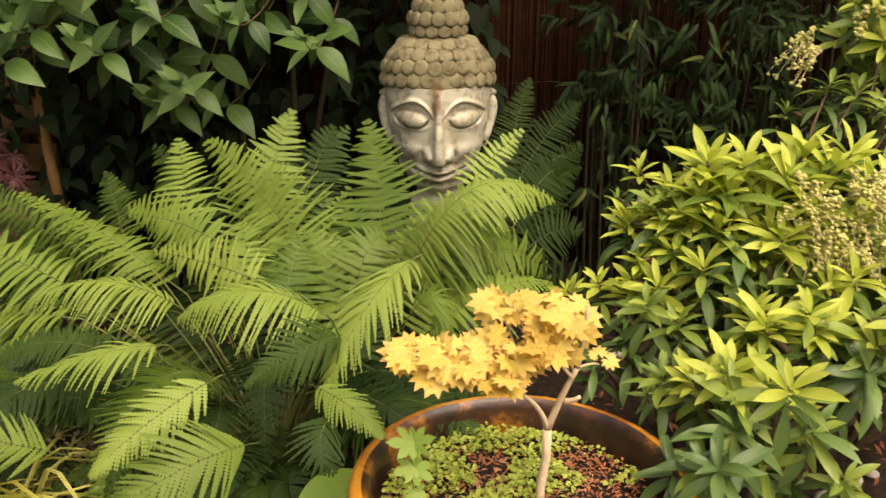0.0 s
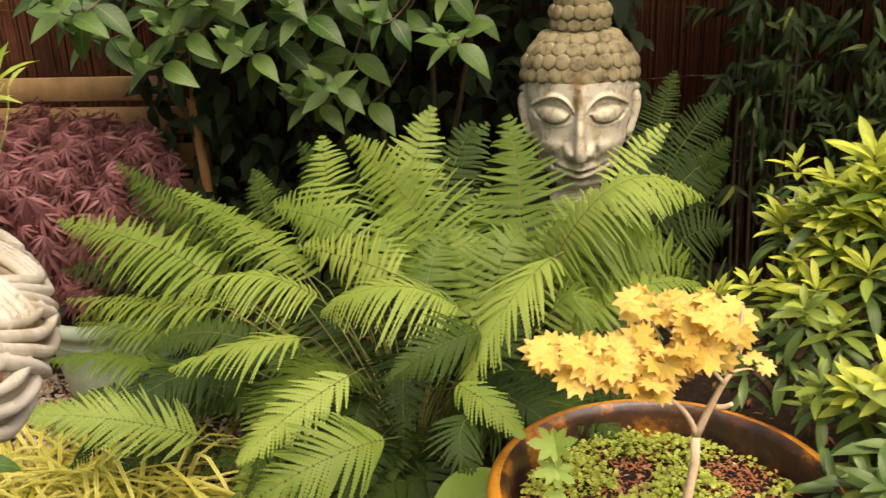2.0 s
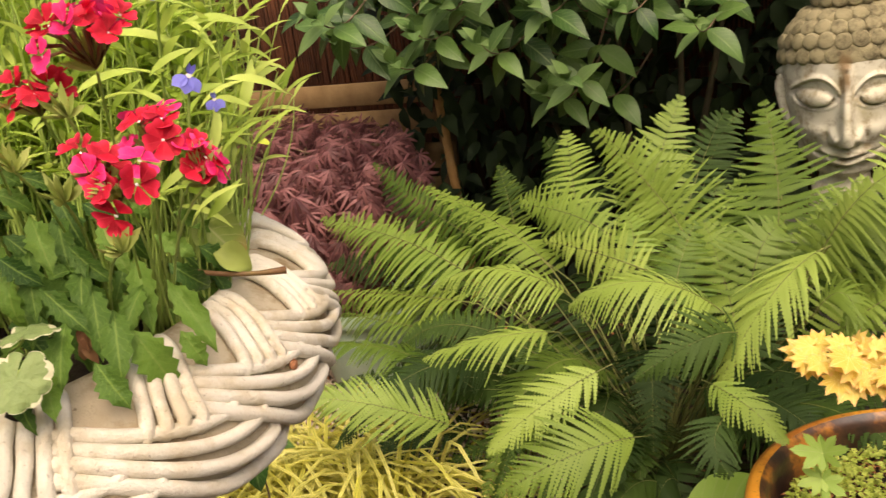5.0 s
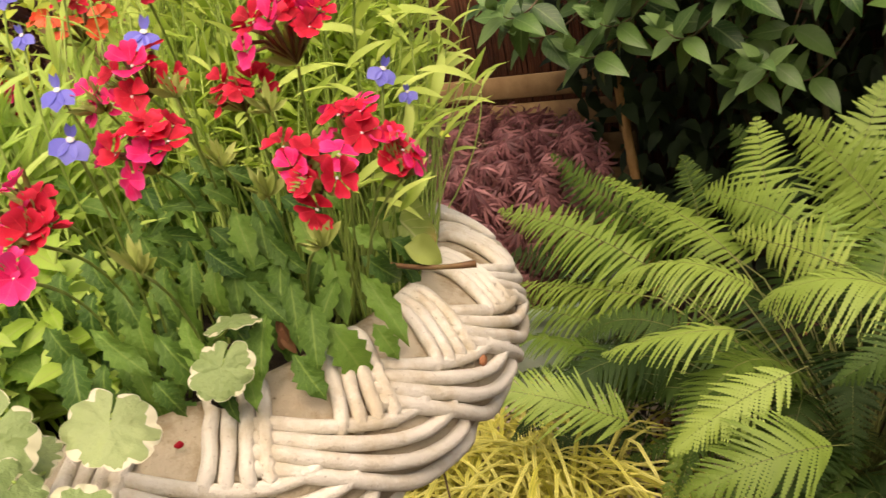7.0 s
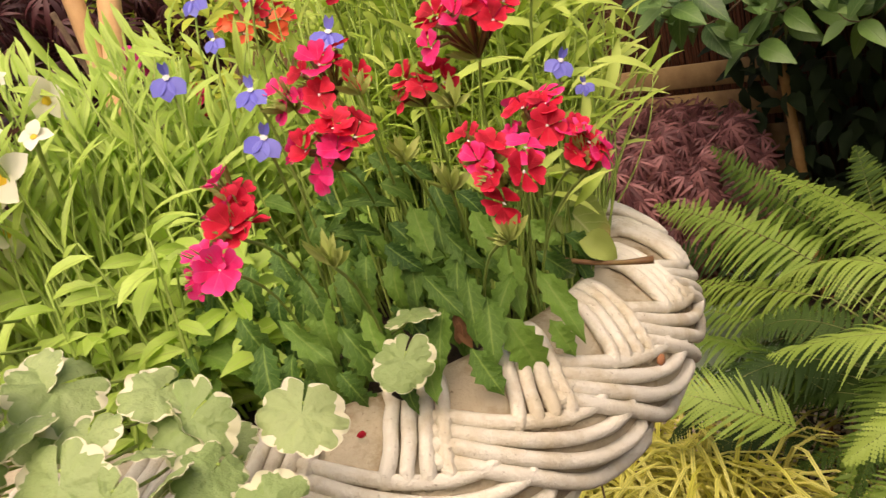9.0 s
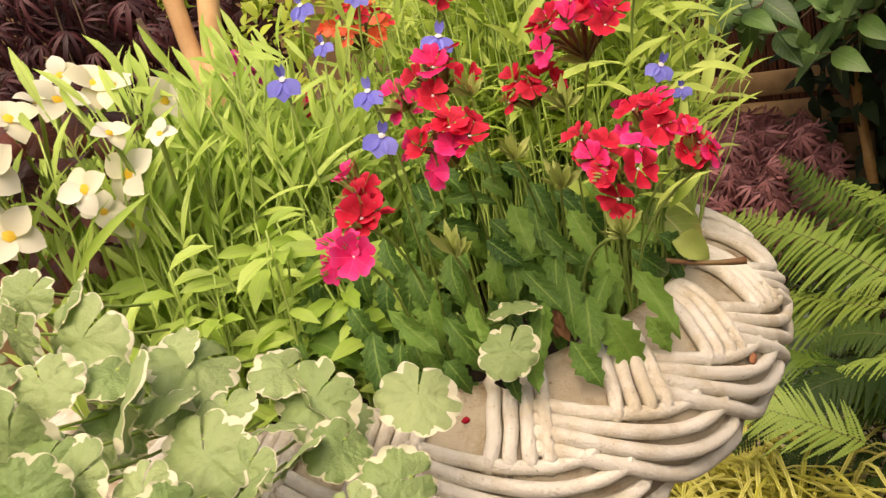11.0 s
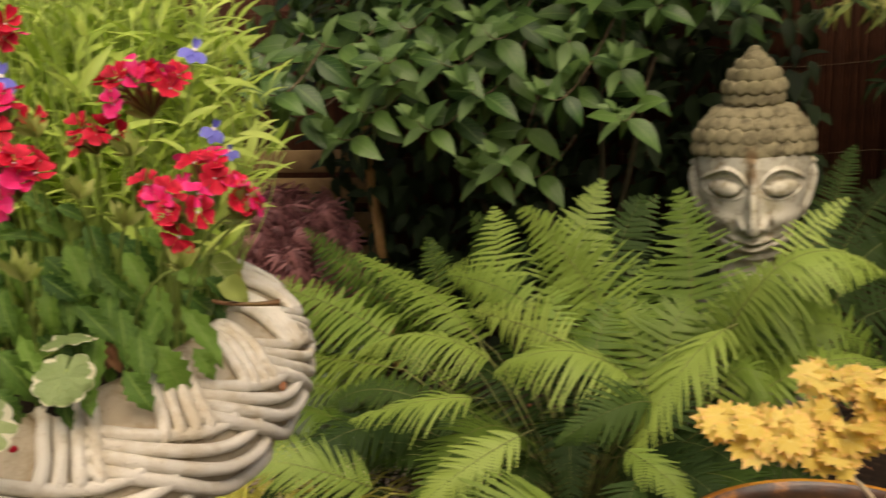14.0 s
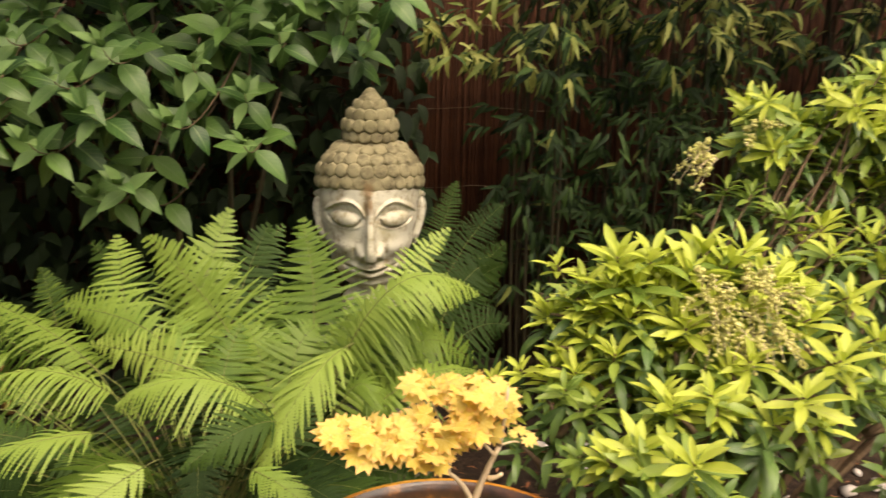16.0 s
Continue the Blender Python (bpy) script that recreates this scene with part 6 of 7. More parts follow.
# debris on the rim
for name, lab, cat, mat, th, vv, sz in (("seed_husk", "small dark brown husk on the stone rim", "husk", SOIL, -0.435, 0.019, 0.0042), ("fallen_petal", "fallen crimson petal on the stone rim", "petal", RED_PETAL, -0.535, 0.024, 0.0017), ("bark_flake", "orange-brown flake on the stone rim", "flake", CHIP, 0.12, 0.052, 0.0032)):
    pv, pf, pu = pebble_shape(sz * 1000)
    p = PC + rim_point(th, vv, 0.0085 if name == "seed_husk" else 0.0022)
    ob = new(name, mesh_of(name, pv, pf, mat, pu))
    ob.matrix_world = Matrix.Translation(p) @ (p - PC - Vector((0, 0, 0.90))).to_track_quat("Z", "Y").to_matrix().to_4x4() @ Matrix.Diagonal((sz, sz * 0.75, sz * 0.5, 1))
    tagged(ob, lab, cat)


# ---- planting in the stone planter ----
def petal_flower(n, length, width, cup, notch=0.25, seed=0):
    """Notched petals round a centre; upper side to +Z."""
    v, f, u = [], [], []
    for k in range(n):
        a = 2 * math.pi * k / n
        d, e = np.array((math.cos(a), math.sin(a), 0)), np.array((-math.sin(a), math.cos(a), 0))
        base = len(v)
        for s, w in ((0.08, 0.12), (0.40, 0.62), (0.72, 1.0), (0.93, 0.86), (1.0, 0.45)):
            for c in (-1, -0.5, 0, 0.5, 1):
                ss = s - (notch * (1 - abs(c)) * 0.5 if s > 0.9 else 0)
                p = d * ss * length + e * c * w * width / 2
                z = cup * length * s * s + 0.10 * width * abs(c) * w + 0.0006 * k
                v.append((p[0], p[1], z))
                u.append((0.5 + c / 2, s))
        for i in range(4):
            for c in range(4):
                q = base + i * 5 + c
                f.append((q, q + 1, q + 6, q + 5))
    return np.array(v), f, np.array(u)


def eye_shape(r, h):
    v = [(r * math.cos(a * 1.0472), r * math.sin(a * 1.0472), h) for a in range(6)] + [(0, 0, h + r * 0.5)]
    return np.array(v), [(i, (i + 1) % 6, 6) for i in range(6)], np.zeros((7, 2))


FLORETS = [petal_flower(5, 0.0055, 0.0052, cup, 0.14) for cup in (0.12, 0.36, -0.14)]
EYE = eye_shape(0.00055, 0.0010)
floret_meshes = {}


def floret_mesh(mat):
    k = random.randrange(3)
    if (mat.name, k) not in floret_meshes:
        v, f, u = joined([FLORETS[k], EYE])
        floret_meshes[mat.name, k] = mesh_of("floret", v, f, [mat, WHITE_EYE], u, [0] * len(FLORETS[k][1]) + [1] * len(EYE[1]))
    return floret_meshes[mat.name, k]


def inside(c, reach):
    """Where a stem that bears c leaves the compost: behind it, within the rim."""
    d = Vector((c.x - 0.68 * reach - PC.x, c.y + 0.73 * reach - PC.y, 0))
    if d.length > 0.138:
        d = d.normalized() * 0.138
    return Vector((PC.x + d.x + R(-.006, .006), PC.y + d.y + R(-.006, .006), 0.952))


def verbena(at, size, count, mats, facing, group="verbena flowers"):
    head = thing("verbena_flower", "domed verbena flower head with notched red petals", "flower", group)
    c = Vector(at)
    root = inside(c, 0.085)
    v, f, u = tube(bend(root, Vector((c.x * 0.30 + root.x * 0.70, c.y * 0.30 + root.y * 0.70, root.z * 0.40 + c.z * 0.60)), c - Vector(facing).normalized() * size * 0.8, 9), 0.00048, 6)
    place("stem", mesh_of("stem", v, f, STEM, u), head)
    # calyx cup of narrow green sepals
    sep = leaf_shape(0.011, 0.0022, -0.2, 0.2, 3, 0.4)
    fz = Vector(facing).normalized()
    poses = [frame_at(c - fz * size * 0.75, wander(fz, 0.6), (0, -1, 0.2), R(0.9, 1.3)) for k in range(20)]
    v, f, u = merge(sep, poses)
    place("calyx", mesh_of("calyx", v, f, BUD, u), head)
    e1 = fz.orthogonal().normalized()
    e2 = fz.cross(e1)
    throats = []
    for k in range(count):
        r = math.sqrt((k + 0.4) / count) * size
        a = k * 2.39996 + R(-0.2, 0.2)
        out = (e1 * math.cos(a) + e2 * math.sin(a))
        p = c + out * r * R(0.85, 1.15) + fz * (size * 0.40 * (1 - (r / size) ** 2) + R(-0.003, 0.003))
        nrm = wander(fz + out * 0.9 * r / size, 0.45)
        throats.append(tube([c - fz * size * 0.7, c - fz * size * 0.1 + out * r * 0.6, p], [0.0005, 0.0006, 0.0007], 4))
        place("floret", floret_mesh(random.choice(mats)), head, Matrix.Translation(p) @ nrm.to_track_quat("Z", "Y").to_matrix().to_4x4() @ Matrix.Rotation(R(0, 6), 4, "Z") @ Matrix.Diagonal((R(0.75, 1.1), R(0.75, 1.1), R(0.8, 1.6), 1)))
    v, f, u = joined(throats)
    tagged(place("flower_tube", mesh_of("flower_tube", v, f, THROAT, u), head), kind="stuff")
    return head


random.seed(101)
RP = [RED_PETAL, RED_PETAL, RED_PETAL, PINK_PETAL]
verbena((-0.219, 0.210, 1.080), 0.0139, 15, RP, (0.1, -0.25, 0.95))
verbena((-0.190, 0.179, 1.044), 0.0081, 5, [PINK_PETAL, PINK_PETAL, RED_PETAL], (0.5, -0.7, 0.45))
verbena((-0.201, 0.186, 1.048), 0.0053, 4, [RED_PETAL], (0.3, -0.6, 0.5))
verbena((-0.193, 0.201, 1.051), 0.0100, 7, RP, (0.3, -0.35, 0.85))
verbena((-0.182, 0.202, 1.042), 0.0046, 4, [PINK_PETAL, RED_PETAL], (0.7, -0.3, 0.6))
verbena((-0.246, 0.173, 1.056), 0.0108, 10, RP, (0.25, -0.4, 0.8))
verbena((-0.266, 0.193, 1.075), 0.0108, 8, RP, (0.2, -0.3, 0.9))
verbena((-0.240, 0.206, 1.064), 0.0077, 6, [RED_PETAL], (0.2, -0.3, 0.9))
verbena((-0.227, 0.116, 1.041), 0.0040, 3, [PINK_PETAL], (0.5, -0.7, 0.4))
verbena((-0.234, 0.128, 1.047), 0.0040, 4, RP, (0.3, -0.35, 0.85))
verbena((-0.241, 0.133, 1.054), 0.0040, 3, [RED_PETAL, PINK_PETAL], (0.5, -0.45, 0.75))
verbena((-0.395, 0.264, 1.096), 0.0170, 12, [ORANGE_PETAL, ORANGE_PETAL, RED_PETAL], (0.4, -0.4, 0.8))
verbena((-0.279, 0.213, 1.101), 0.0061, 4, RP, (0.4, -0.4, 0.8))
verbena((-0.442, 0.225, 1.094), 0.0100, 6, [MAGENTA_PETAL], (0.5, -0.4, 0.7))
verbena((-0.403, 0.227, 1.069), 0.0046, 3, [RED_PETAL, PINK_PETAL], (0.5, -0.4, 0.7))
verbena((-0.269, 0.179, 1.069), 0.0040, 3, [PINK_PETAL], (0.5, -0.6, 0.5))
LOBELIAS = [((-0.330, 0.175, 1.085), 1.3), ((-0.276, 0.171, 1.076), 1.05), ((-0.263, 0.162, 1.063), 1.1), ((-0.276, 0.206, 1.087), 1.15), ((-0.378, 0.224, 1.112), 1.2), ((-0.333, 0.221, 1.110), 1), ((-0.228, 0.261, 1.060), 1), ((-0.232, 0.261, 1.091), 1.1), ((-0.345, 0.207, 1.094), 0.9), ((-0.231, 0.276, 1.049), 0.7)]
BEGONIAS = [((-0.3959, 0.1165, 1.0963), 1.15), ((-0.3996, 0.1335, 1.0990), 1.2), ((-0.3985, 0.1589, 1.0869), 1.05), ((-0.3667, 0.1207, 1.0808), 0.75), ((-0.3737, 0.1271, 1.0644), 1.15), ((-0.3662, 0.1063, 1.0643), 0.95), ((-0.3735, 0.1122, 1.0538), 0.8), ((-0.3796, 0.1214, 1.0465), 1.1), ((-0.3798, 0.0803, 1.0552), 1.15), ((-0.3907, 0.0756, 1.0478), 0.9), ((-0.3768, 0.0794, 1.0793), 1.2), ((-0.4118, 0.1023, 1.0939), 1.1), ((-0.4172, 0.1168, 1.0969), 1.0), ((-0.3920, 0.1382, 1.0962), 1.0), ((-0.4083, 0.1255, 1.1059), 0.8), ((-0.3546, 0.1342, 1.0766), 0.6), ((-0.3881, 0.0776, 1.0904), 1.2), ((-0.3980, 0.0745, 1.0642), 1.1)]
VERBENA_BUDS = [(-0.215, 0.139, 1.034), (-0.217, 0.195, 1.060), (-0.254, 0.194, 1.067), (-0.187, 0.172, 1.029), (-0.214, 0.183, 1.039), (-0.235, 0.188, 1.047), (-0.183, 0.204, 1.037)]
BRONZE_AT = (-0.430, 0.116, 1.078)


# verbena heads still in bud
v, f, u = leaf_shape(0.0095, 0.0030, -0.15, 0.2, 3, 0.5)
SEPAL = mesh_of("sepal", v, f, BUD, u)
for at in VERBENA_BUDS:
    c = Vector(at)
    bud = thing("verbena_bud", "pale green verbena bud head on a thin stem", "flower bud", "verbena buds")
    for k in range(16):
        place("sepal", SEPAL, bud, frame_at(c, wander((0.3, -0.3, 0.9), 0.75), (0, -1, 0.2), R(0.7, 1.1)))
    root = inside(c, 0.085)
    v, f, u = tube(bend(root, root.lerp(c, 0.35) + Vector((R(-.006, .006), R(-.006, .006), 0.02)), c, 8), 0.00050, 5)
    place("stem", mesh_of("stem", v, f, STEM, u), bud)

# lobelia
lob_v, lob_f, lob_u = joined([merge(leaf_shape(0.0066, 0.0050, 0.25, 0.1, 4, 0.6, 0.6), [pose(0, 0, 0, 0, 0, a) for a in (-48, 0, 48)]), merge(leaf_shape(0.0048, 0.0020, -0.3, 0.1, 3, 0.5, 0.8), [pose(0, 0, 0.0004, 35, 0, a) for a in (160, 200)])])
ev, ef, eu = eye_shape(0.0011, 0.0007)
lv, lf, lu = joined([(lob_v, lob_f, lob_u), (ev, ef, eu)])
LOB = mesh_of("petals", lv, lf, [BLUE_PETAL, WHITE_EYE], lu, [0] * len(lob_f) + [1] * len(ef))
for at, s in LOBELIAS:
    fl = thing("lobelia_flower", "small violet-blue lobelia flower with a white eye", "flower", "lobelia flowers")
    c = Vector(at)
    place("petals", LOB, fl, frame_at(c, wander((0.3, -0.5, -0.6), 0.25), wander((0.5, -0.6, 0.35), 0.2), s))
    root = inside(c, 0.05)
    v, f, u = tube(bend(root, root.lerp(c, 0.6) + Vector((R(-.01, .01), R(-.01, .01), 0)), c, 6), 0.0005, 5)
    place("stem", mesh_of("stem", v, f, STEM, u), fl)

# cream begonias over bronze leaves
beg_v, beg_f, beg_u = joined([merge(leaf_shape(0.0108, 0.0092, 0.35, 0.16, 6, 0.52, 0.7), [pose(0, 0, 0.0003 * a / 90, t, 0, a) for a, t in ((0, 30), (96, 14), (172, 40), (262, 10))])])
bv, bf, bu = eye_shape(0.0023, 0.0015)
bgv, bgf, bgu = joined([(beg_v, beg_f, beg_u), (bv, bf, bu)])
BEG = mesh_of("petals", bgv, bgf, [CREAM_PETAL, YELLOW_EYE], bgu, [0] * len(beg_f) + [1] * len(bf))
for at, s in BEGONIAS:
    fl = thing("begonia_flower", "cream begonia flower with a yellow centre", "flower", "begonia flowers")
    c = Vector(at)
    place("petals", BEG, fl, Matrix.Translation(c) @ wander((0.65, -0.35, 0.5), 0.55).to_track_quat("Z", "Y").to_matrix().to_4x4() @ Matrix.Rotation(R(0, 6), 4, "Z") @ Matrix.Scale(s, 4))
    root = c + Vector((R(-.035, -.020), R(0.0, .025), R(-0.06, -0.04)))
    v, f, u = tube(bend(root, root.lerp(c, 0.6) + Vector((R(-.006, .006), 0, 0)), c, 6), 0.0010, 5)
    place("stem", mesh_of("stem", v, f, STEM, u), fl)
BRONZE = Vector(BRONZE_AT)
bron = thing("begonia_plant", "begonia with glossy bronze-red leaves", "begonia")
v, f, u = leaf_shape(0.030, 0.030, 0.5, 0.15, 8, 0.45, 0.6, wave=0.1)
BM = mesh_of("leaf", v, f, BRONZE_LEAF, u)
for i in range(34):
    p = BRONZE + Vector((R(-.03, .03), R(-.04, .03), R(-0.05, 0.02)))
    place("leaf", BM, bron, frame_at(p, wander((0.6, -0.5, 0.0), 0.5), wander((0.4, -0.4, 0.8), 0.5), R(0.5, 0.85)))

# strap-leaved bedding, verbena foliage, variegated ivy
straps = thing("bedding_foliage", "fresh green narrow-leaved bedding plants", "bedding plant")
S1 = leaf_shape(0.042, 0.0036, 0.45, 0.25, 6, 0.5, 0.8)
S2 = leaf_shape(0.024, 0.0034, 0.3, 0.2, 4, 0.5, 0.8)
S3 = leaf_shape(0.025, 0.0042, 0.3, 0.2, 4, 0.5, 0.8)
entries, stems = [], []
for i in range(1350):
    a, r = R(0, 6.28), 0.142 * math.sqrt(R(0, 1))
    if i % 3 == 0:
        a, r = R(-2.6, -0.75), R(0.03, 0.135)
    b = Vector((PC.x + r * math.cos(a), PC.y + r * math.sin(a), 0.94))
    if -0.75 < math.atan2(b.y - PC.y, b.x - PC.x) < 0.75 and r > 0.05:
        continue
    h = R(0.06, 0.16) * (0.48 if b.x < PC.x - 0.03 and b.y > PC.y - 0.06 else 1.0)
    top = b + Vector((R(-.04, .04), R(-.04, .04), h))
    path = bend(b, b.lerp(top, 0.5) + Vector((R(-.01, .01), R(-.01, .01), 0)), top, 8)
    if top.x > PC.x + 0.03 and top.y < PC.y + 0.06 or math.hypot(top.x + 0.415, top.y - 0.110) < 0.034:
        continue
    stems.append(tube(path, [0.0008 - 0.00006 * k for k in range(9)], 5))
    for j in range(11):
        p = path[min(8, 1 + j * 7 // 10)]
        if p.x > PC.x + 0.02 and p.z < 1.03 or p.x > PC.x + 0.05 and p.y < PC.y + 0.01:
            continue
        ang = j * 2.4 + a
        entries.append(("long" if j < 8 else "short", frame_at(p, wander((math.cos(ang), math.sin(ang), R(0.7, 3.0)), 0.45), wander((0.3, -0.5, 0.6), 0.4), R(0.6, 1.25))))
# taller thin lobelia growth leaning out at the far side
for i in range(980):
    a = R(0.7, 2.2) if i % 3 else R(0.2, 0.8)
    r = R(0.05, 0.145)
    b = Vector((PC.x + r * math.cos(a), PC.y + r * math.sin(a), 0.95))
    top = b + Vector((R(-.03, .035), R(-.01, .05), R(0.06, 0.20)))
    path = bend(b, b.lerp(top, 0.5) + Vector((R(-.012, .012), R(-.012, .012), 0)), top, 8)
    stems.append(tube(path, [0.0006 - 0.00004 * k for k in range(9)], 4))
    for j in range(9):
        ang = j * 2.4 + i
        p = path[min(8, j)]
        if a < 1.2 and p.z < 1.02:
            continue
        entries.append(("thin", frame_at(p, wander((math.cos(ang), math.sin(ang), R(0.4, 1.4)), 0.25), (0, -0.2, 1), R(0.6, 1.15))))
# lance-shaped leaves that lean out over the far rim
for i in range(190):
    a, r = R(0.05, 1.1), R(0.10, 0.168)
    p = Vector((PC.x + r * math.cos(a), PC.y + r * math.sin(a), R(1.005, 1.10)))
    entries.append(("lance", frame_at(p, wander((math.cos(a) + 0.2, math.sin(a), R(-0.1, 2.4)), 0.7), wander((0.2, -0.4, 0.8), 0.5), R(0.6, 1.25))))
# bushy young growth with broader toothed leaves behind the ivy
for i in range(34):
    s = R(0, 1)
    b = Vector((-0.298, 0.172, 0.955)).lerp(Vector((-0.352, 0.112, 0.955)), s) + Vector((-0.7, 0.6, 0)) * R(0.0, 0.055)
    top = b + Vector((R(-.010, .016), R(-.016, .008), R(0.035, 0.085)))
    path = bend(b, b.lerp(top, 0.5) + Vector((R(-.004, .004), R(-.004, .004), 0)), top, 8)
    stems.append(tube(path, [0.0009 - 0.00006 * k for k in range(9)], 5))
    for j in range(9):
        ang = j * 2.4 + i
        entries.append(("broad", frame_at(path[min(8, j)], wander((math.cos(ang), math.sin(ang) - 0.2, R(-0.2, 0.9)), 0.3), wander((0.4, -0.5, 0.8), 0.3), R(0.65, 1.25))))
v, f, u = joined(stems)
place("stems", mesh_of("stems", v, f, STEM, u), straps)
random.shuffle(entries)
entries.sort(key=lambda e: e[0])
spread_leaves(straps, {"broad": (leaf_shape(0.019, 0.0066, 0.5, 0.22, 8, 0.55, 0.8, teeth=3, cut=0.85, side_segs=2), BLADE), "long": (S1, BLADE), "short": (S2, BLADE), "thin": (S3, LOBELIA_LEAF), "lance": (leaf_shape(0.024, 0.0045, 0.45, 0.2, 5, 0.45, 0.8), LOBELIA_LEAF)}, entries, 300)

vleaf = thing("verbena_plant", "verbena foliage with toothed dark green leaves", "verbena")
VERBENA_LEAVES = []
for k in range(4):
    v, f, u = leaf_shape(0.020, 0.0098, (0.75, 0.35, 1.1, 0.55)[k], (0.30, 0.18, 0.36, 0.24)[k], 12, 0.48, 0.85, teeth=(6, 5, 7, 6)[k], cut=0.72, wave=(0.18, 0.30, 0.22, 0.10)[k], side_segs=2)
    VERBENA_LEAVES.append(mesh_of("leaf", v, f, VERB_LEAF, u))


def verbena_leaf(base, tip, width):
    """A toothed leaf that hangs from base to tip."""
    b, t = Vector(base), Vector(tip)
    m = frame_at(b, t - b, wander((0.45, -0.60, 0.55), 0.30))
    s, w = (t - b).length / 0.0185, width / 0.0098
    place("leaf", random.choice(VERBENA_LEAVES), vleaf, m @ Matrix.Diagonal((w, s, (s + w) / 2, 1)))


verbena_leaf((-0.2504, 0.2385, 1.0015), (-0.2332, 0.2205, 0.9893), 0.0103)
verbena_leaf((-0.2445, 0.2477, 0.9961), (-0.2264, 0.2477, 0.9839), 0.0096)
verbena_leaf((-0.2403, 0.2408, 0.9923), (-0.2180, 0.2307, 0.9759), 0.0107)
verbena_leaf((-0.2352, 0.2140, 0.9857), (-0.2198, 0.2113, 0.9668), 0.0142)
verbena_leaf((-0.2355, 0.1968, 0.9822), (-0.2238, 0.1920, 0.9717), 0.0108)
verbena_leaf((-0.2657, 0.1713, 0.9985), (-0.2406, 0.1635, 0.9818), 0.0112)
verbena_leaf((-0.2765, 0.1754, 1.0091), (-0.2633, 0.1595, 0.9977), 0.0115)
verbena_leaf((-0.2718, 0.1872, 1.0098), (-0.2570, 0.1730, 0.9982), 0.0097)
verbena_leaf((-0.2678, 0.2112, 1.0138), (-0.2545, 0.1945, 1.0033), 0.0092)
verbena_leaf((-0.2667, 0.2018, 1.0106), (-0.2581, 0.1845, 1.0032), 0.0086)
verbena_leaf((-0.2861, 0.1918, 1.0232), (-0.2708, 0.2064, 1.0203), 0.0060)
verbena_leaf((-0.2724, 0.2305, 1.0206), (-0.2590, 0.2153, 1.0116), 0.0100)
verbena_leaf((-0.2831, 0.1778, 1.0150), (-0.2739, 0.1633, 1.0069), 0.0097)
verbena_leaf((-0.2806, 0.1516, 0.9998), (-0.2657, 0.1381, 0.9882), 0.0108)
verbena_leaf((-0.2908, 0.1523, 1.0075), (-0.2750, 0.1455, 0.9983), 0.0096)
verbena_leaf((-0.2801, 0.1599, 1.0042), (-0.2593, 0.1571, 0.9935), 0.0094)
verbena_leaf((-0.2438, 0.1845, 0.9859), (-0.2327, 0.1740, 0.9793), 0.0085)
verbena_leaf((-0.2502, 0.2163, 0.9994), (-0.2354, 0.2002, 0.9883), 0.0102)
verbena_leaf((-0.2830, 0.2134, 1.0275), (-0.2869, 0.1988, 1.0320), 0.0054)
verbena_leaf((-0.2592, 0.2257, 1.0082), (-0.2475, 0.2051, 0.9999), 0.0094)
verbena_leaf((-0.2422, 0.2155, 0.9918), (-0.2284, 0.1985, 0.9822), 0.0117)
verbena_leaf((-0.2270, 0.2268, 0.9799), (-0.2182, 0.2254, 0.9690), 0.0086)
verbena_leaf((-0.2477, 0.2003, 0.9937), (-0.2380, 0.1820, 0.9858), 0.0095)
verbena_leaf((-0.2626, 0.1805, 0.9999), (-0.2491, 0.1690, 0.9905), 0.0090)
verbena_leaf((-0.2463, 0.2664, 0.9959), (-0.2314, 0.2709, 0.9855), 0.0096)
verbena_leaf((-0.2526, 0.2730, 1.0004), (-0.2516, 0.2996, 0.9949), 0.0076)
verbena_leaf((-0.2714, 0.1552, 0.9952), (-0.2635, 0.1422, 0.9888), 0.0085)
verbena_leaf((-0.2580, 0.1609, 0.9882), (-0.2464, 0.1575, 0.9839), 0.0080)
verbena_leaf((-0.2447, 0.1773, 0.9842), (-0.2389, 0.1653, 0.9812), 0.0080)
verbena_leaf((-0.2688, 0.2497, 1.0175), (-0.2488, 0.2375, 1.0041), 0.0104)
verbena_leaf((-0.2583, 0.2038, 1.0039), (-0.2412, 0.2000, 0.9933), 0.0085)
verbena_leaf((-0.2427, 0.2311, 0.9939), (-0.2352, 0.2094, 0.9898), 0.0089)
verbena_leaf((-0.2756, 0.2095, 1.0202), (-0.2608, 0.2092, 1.0121), 0.0081)
verbena_leaf((-0.2860, 0.1679, 1.0126), (-0.2799, 0.1540, 1.0068), 0.0085)
verbena_leaf((-0.2811, 0.1887, 1.0226), (-0.2706, 0.1971, 1.0227), 0.0059)
verbena_leaf((-0.2723, 0.2196, 1.0230), (-0.2567, 0.2067, 1.0135), 0.0102)
verbena_leaf((-0.2835, 0.2169, 1.0323), (-0.2712, 0.2217, 1.0281), 0.0083)
verbena_leaf((-0.2832, 0.2039, 1.0293), (-0.2724, 0.2139, 1.0280), 0.0057)
verbena_leaf((-0.2682, 0.2000, 1.0157), (-0.2547, 0.1968, 1.0095), 0.0086)
verbena_leaf((-0.2600, 0.2205, 1.0124), (-0.2449, 0.2136, 1.0042), 0.0092)
verbena_leaf((-0.2612, 0.2374, 1.0148), (-0.2452, 0.2259, 1.0055), 0.0096)
verbena_leaf((-0.2889, 0.1927, 1.0301), (-0.2805, 0.1772, 1.0240), 0.0085)
verbena_leaf((-0.2926, 0.2225, 1.0413), (-0.2801, 0.2237, 1.0359), 0.0081)
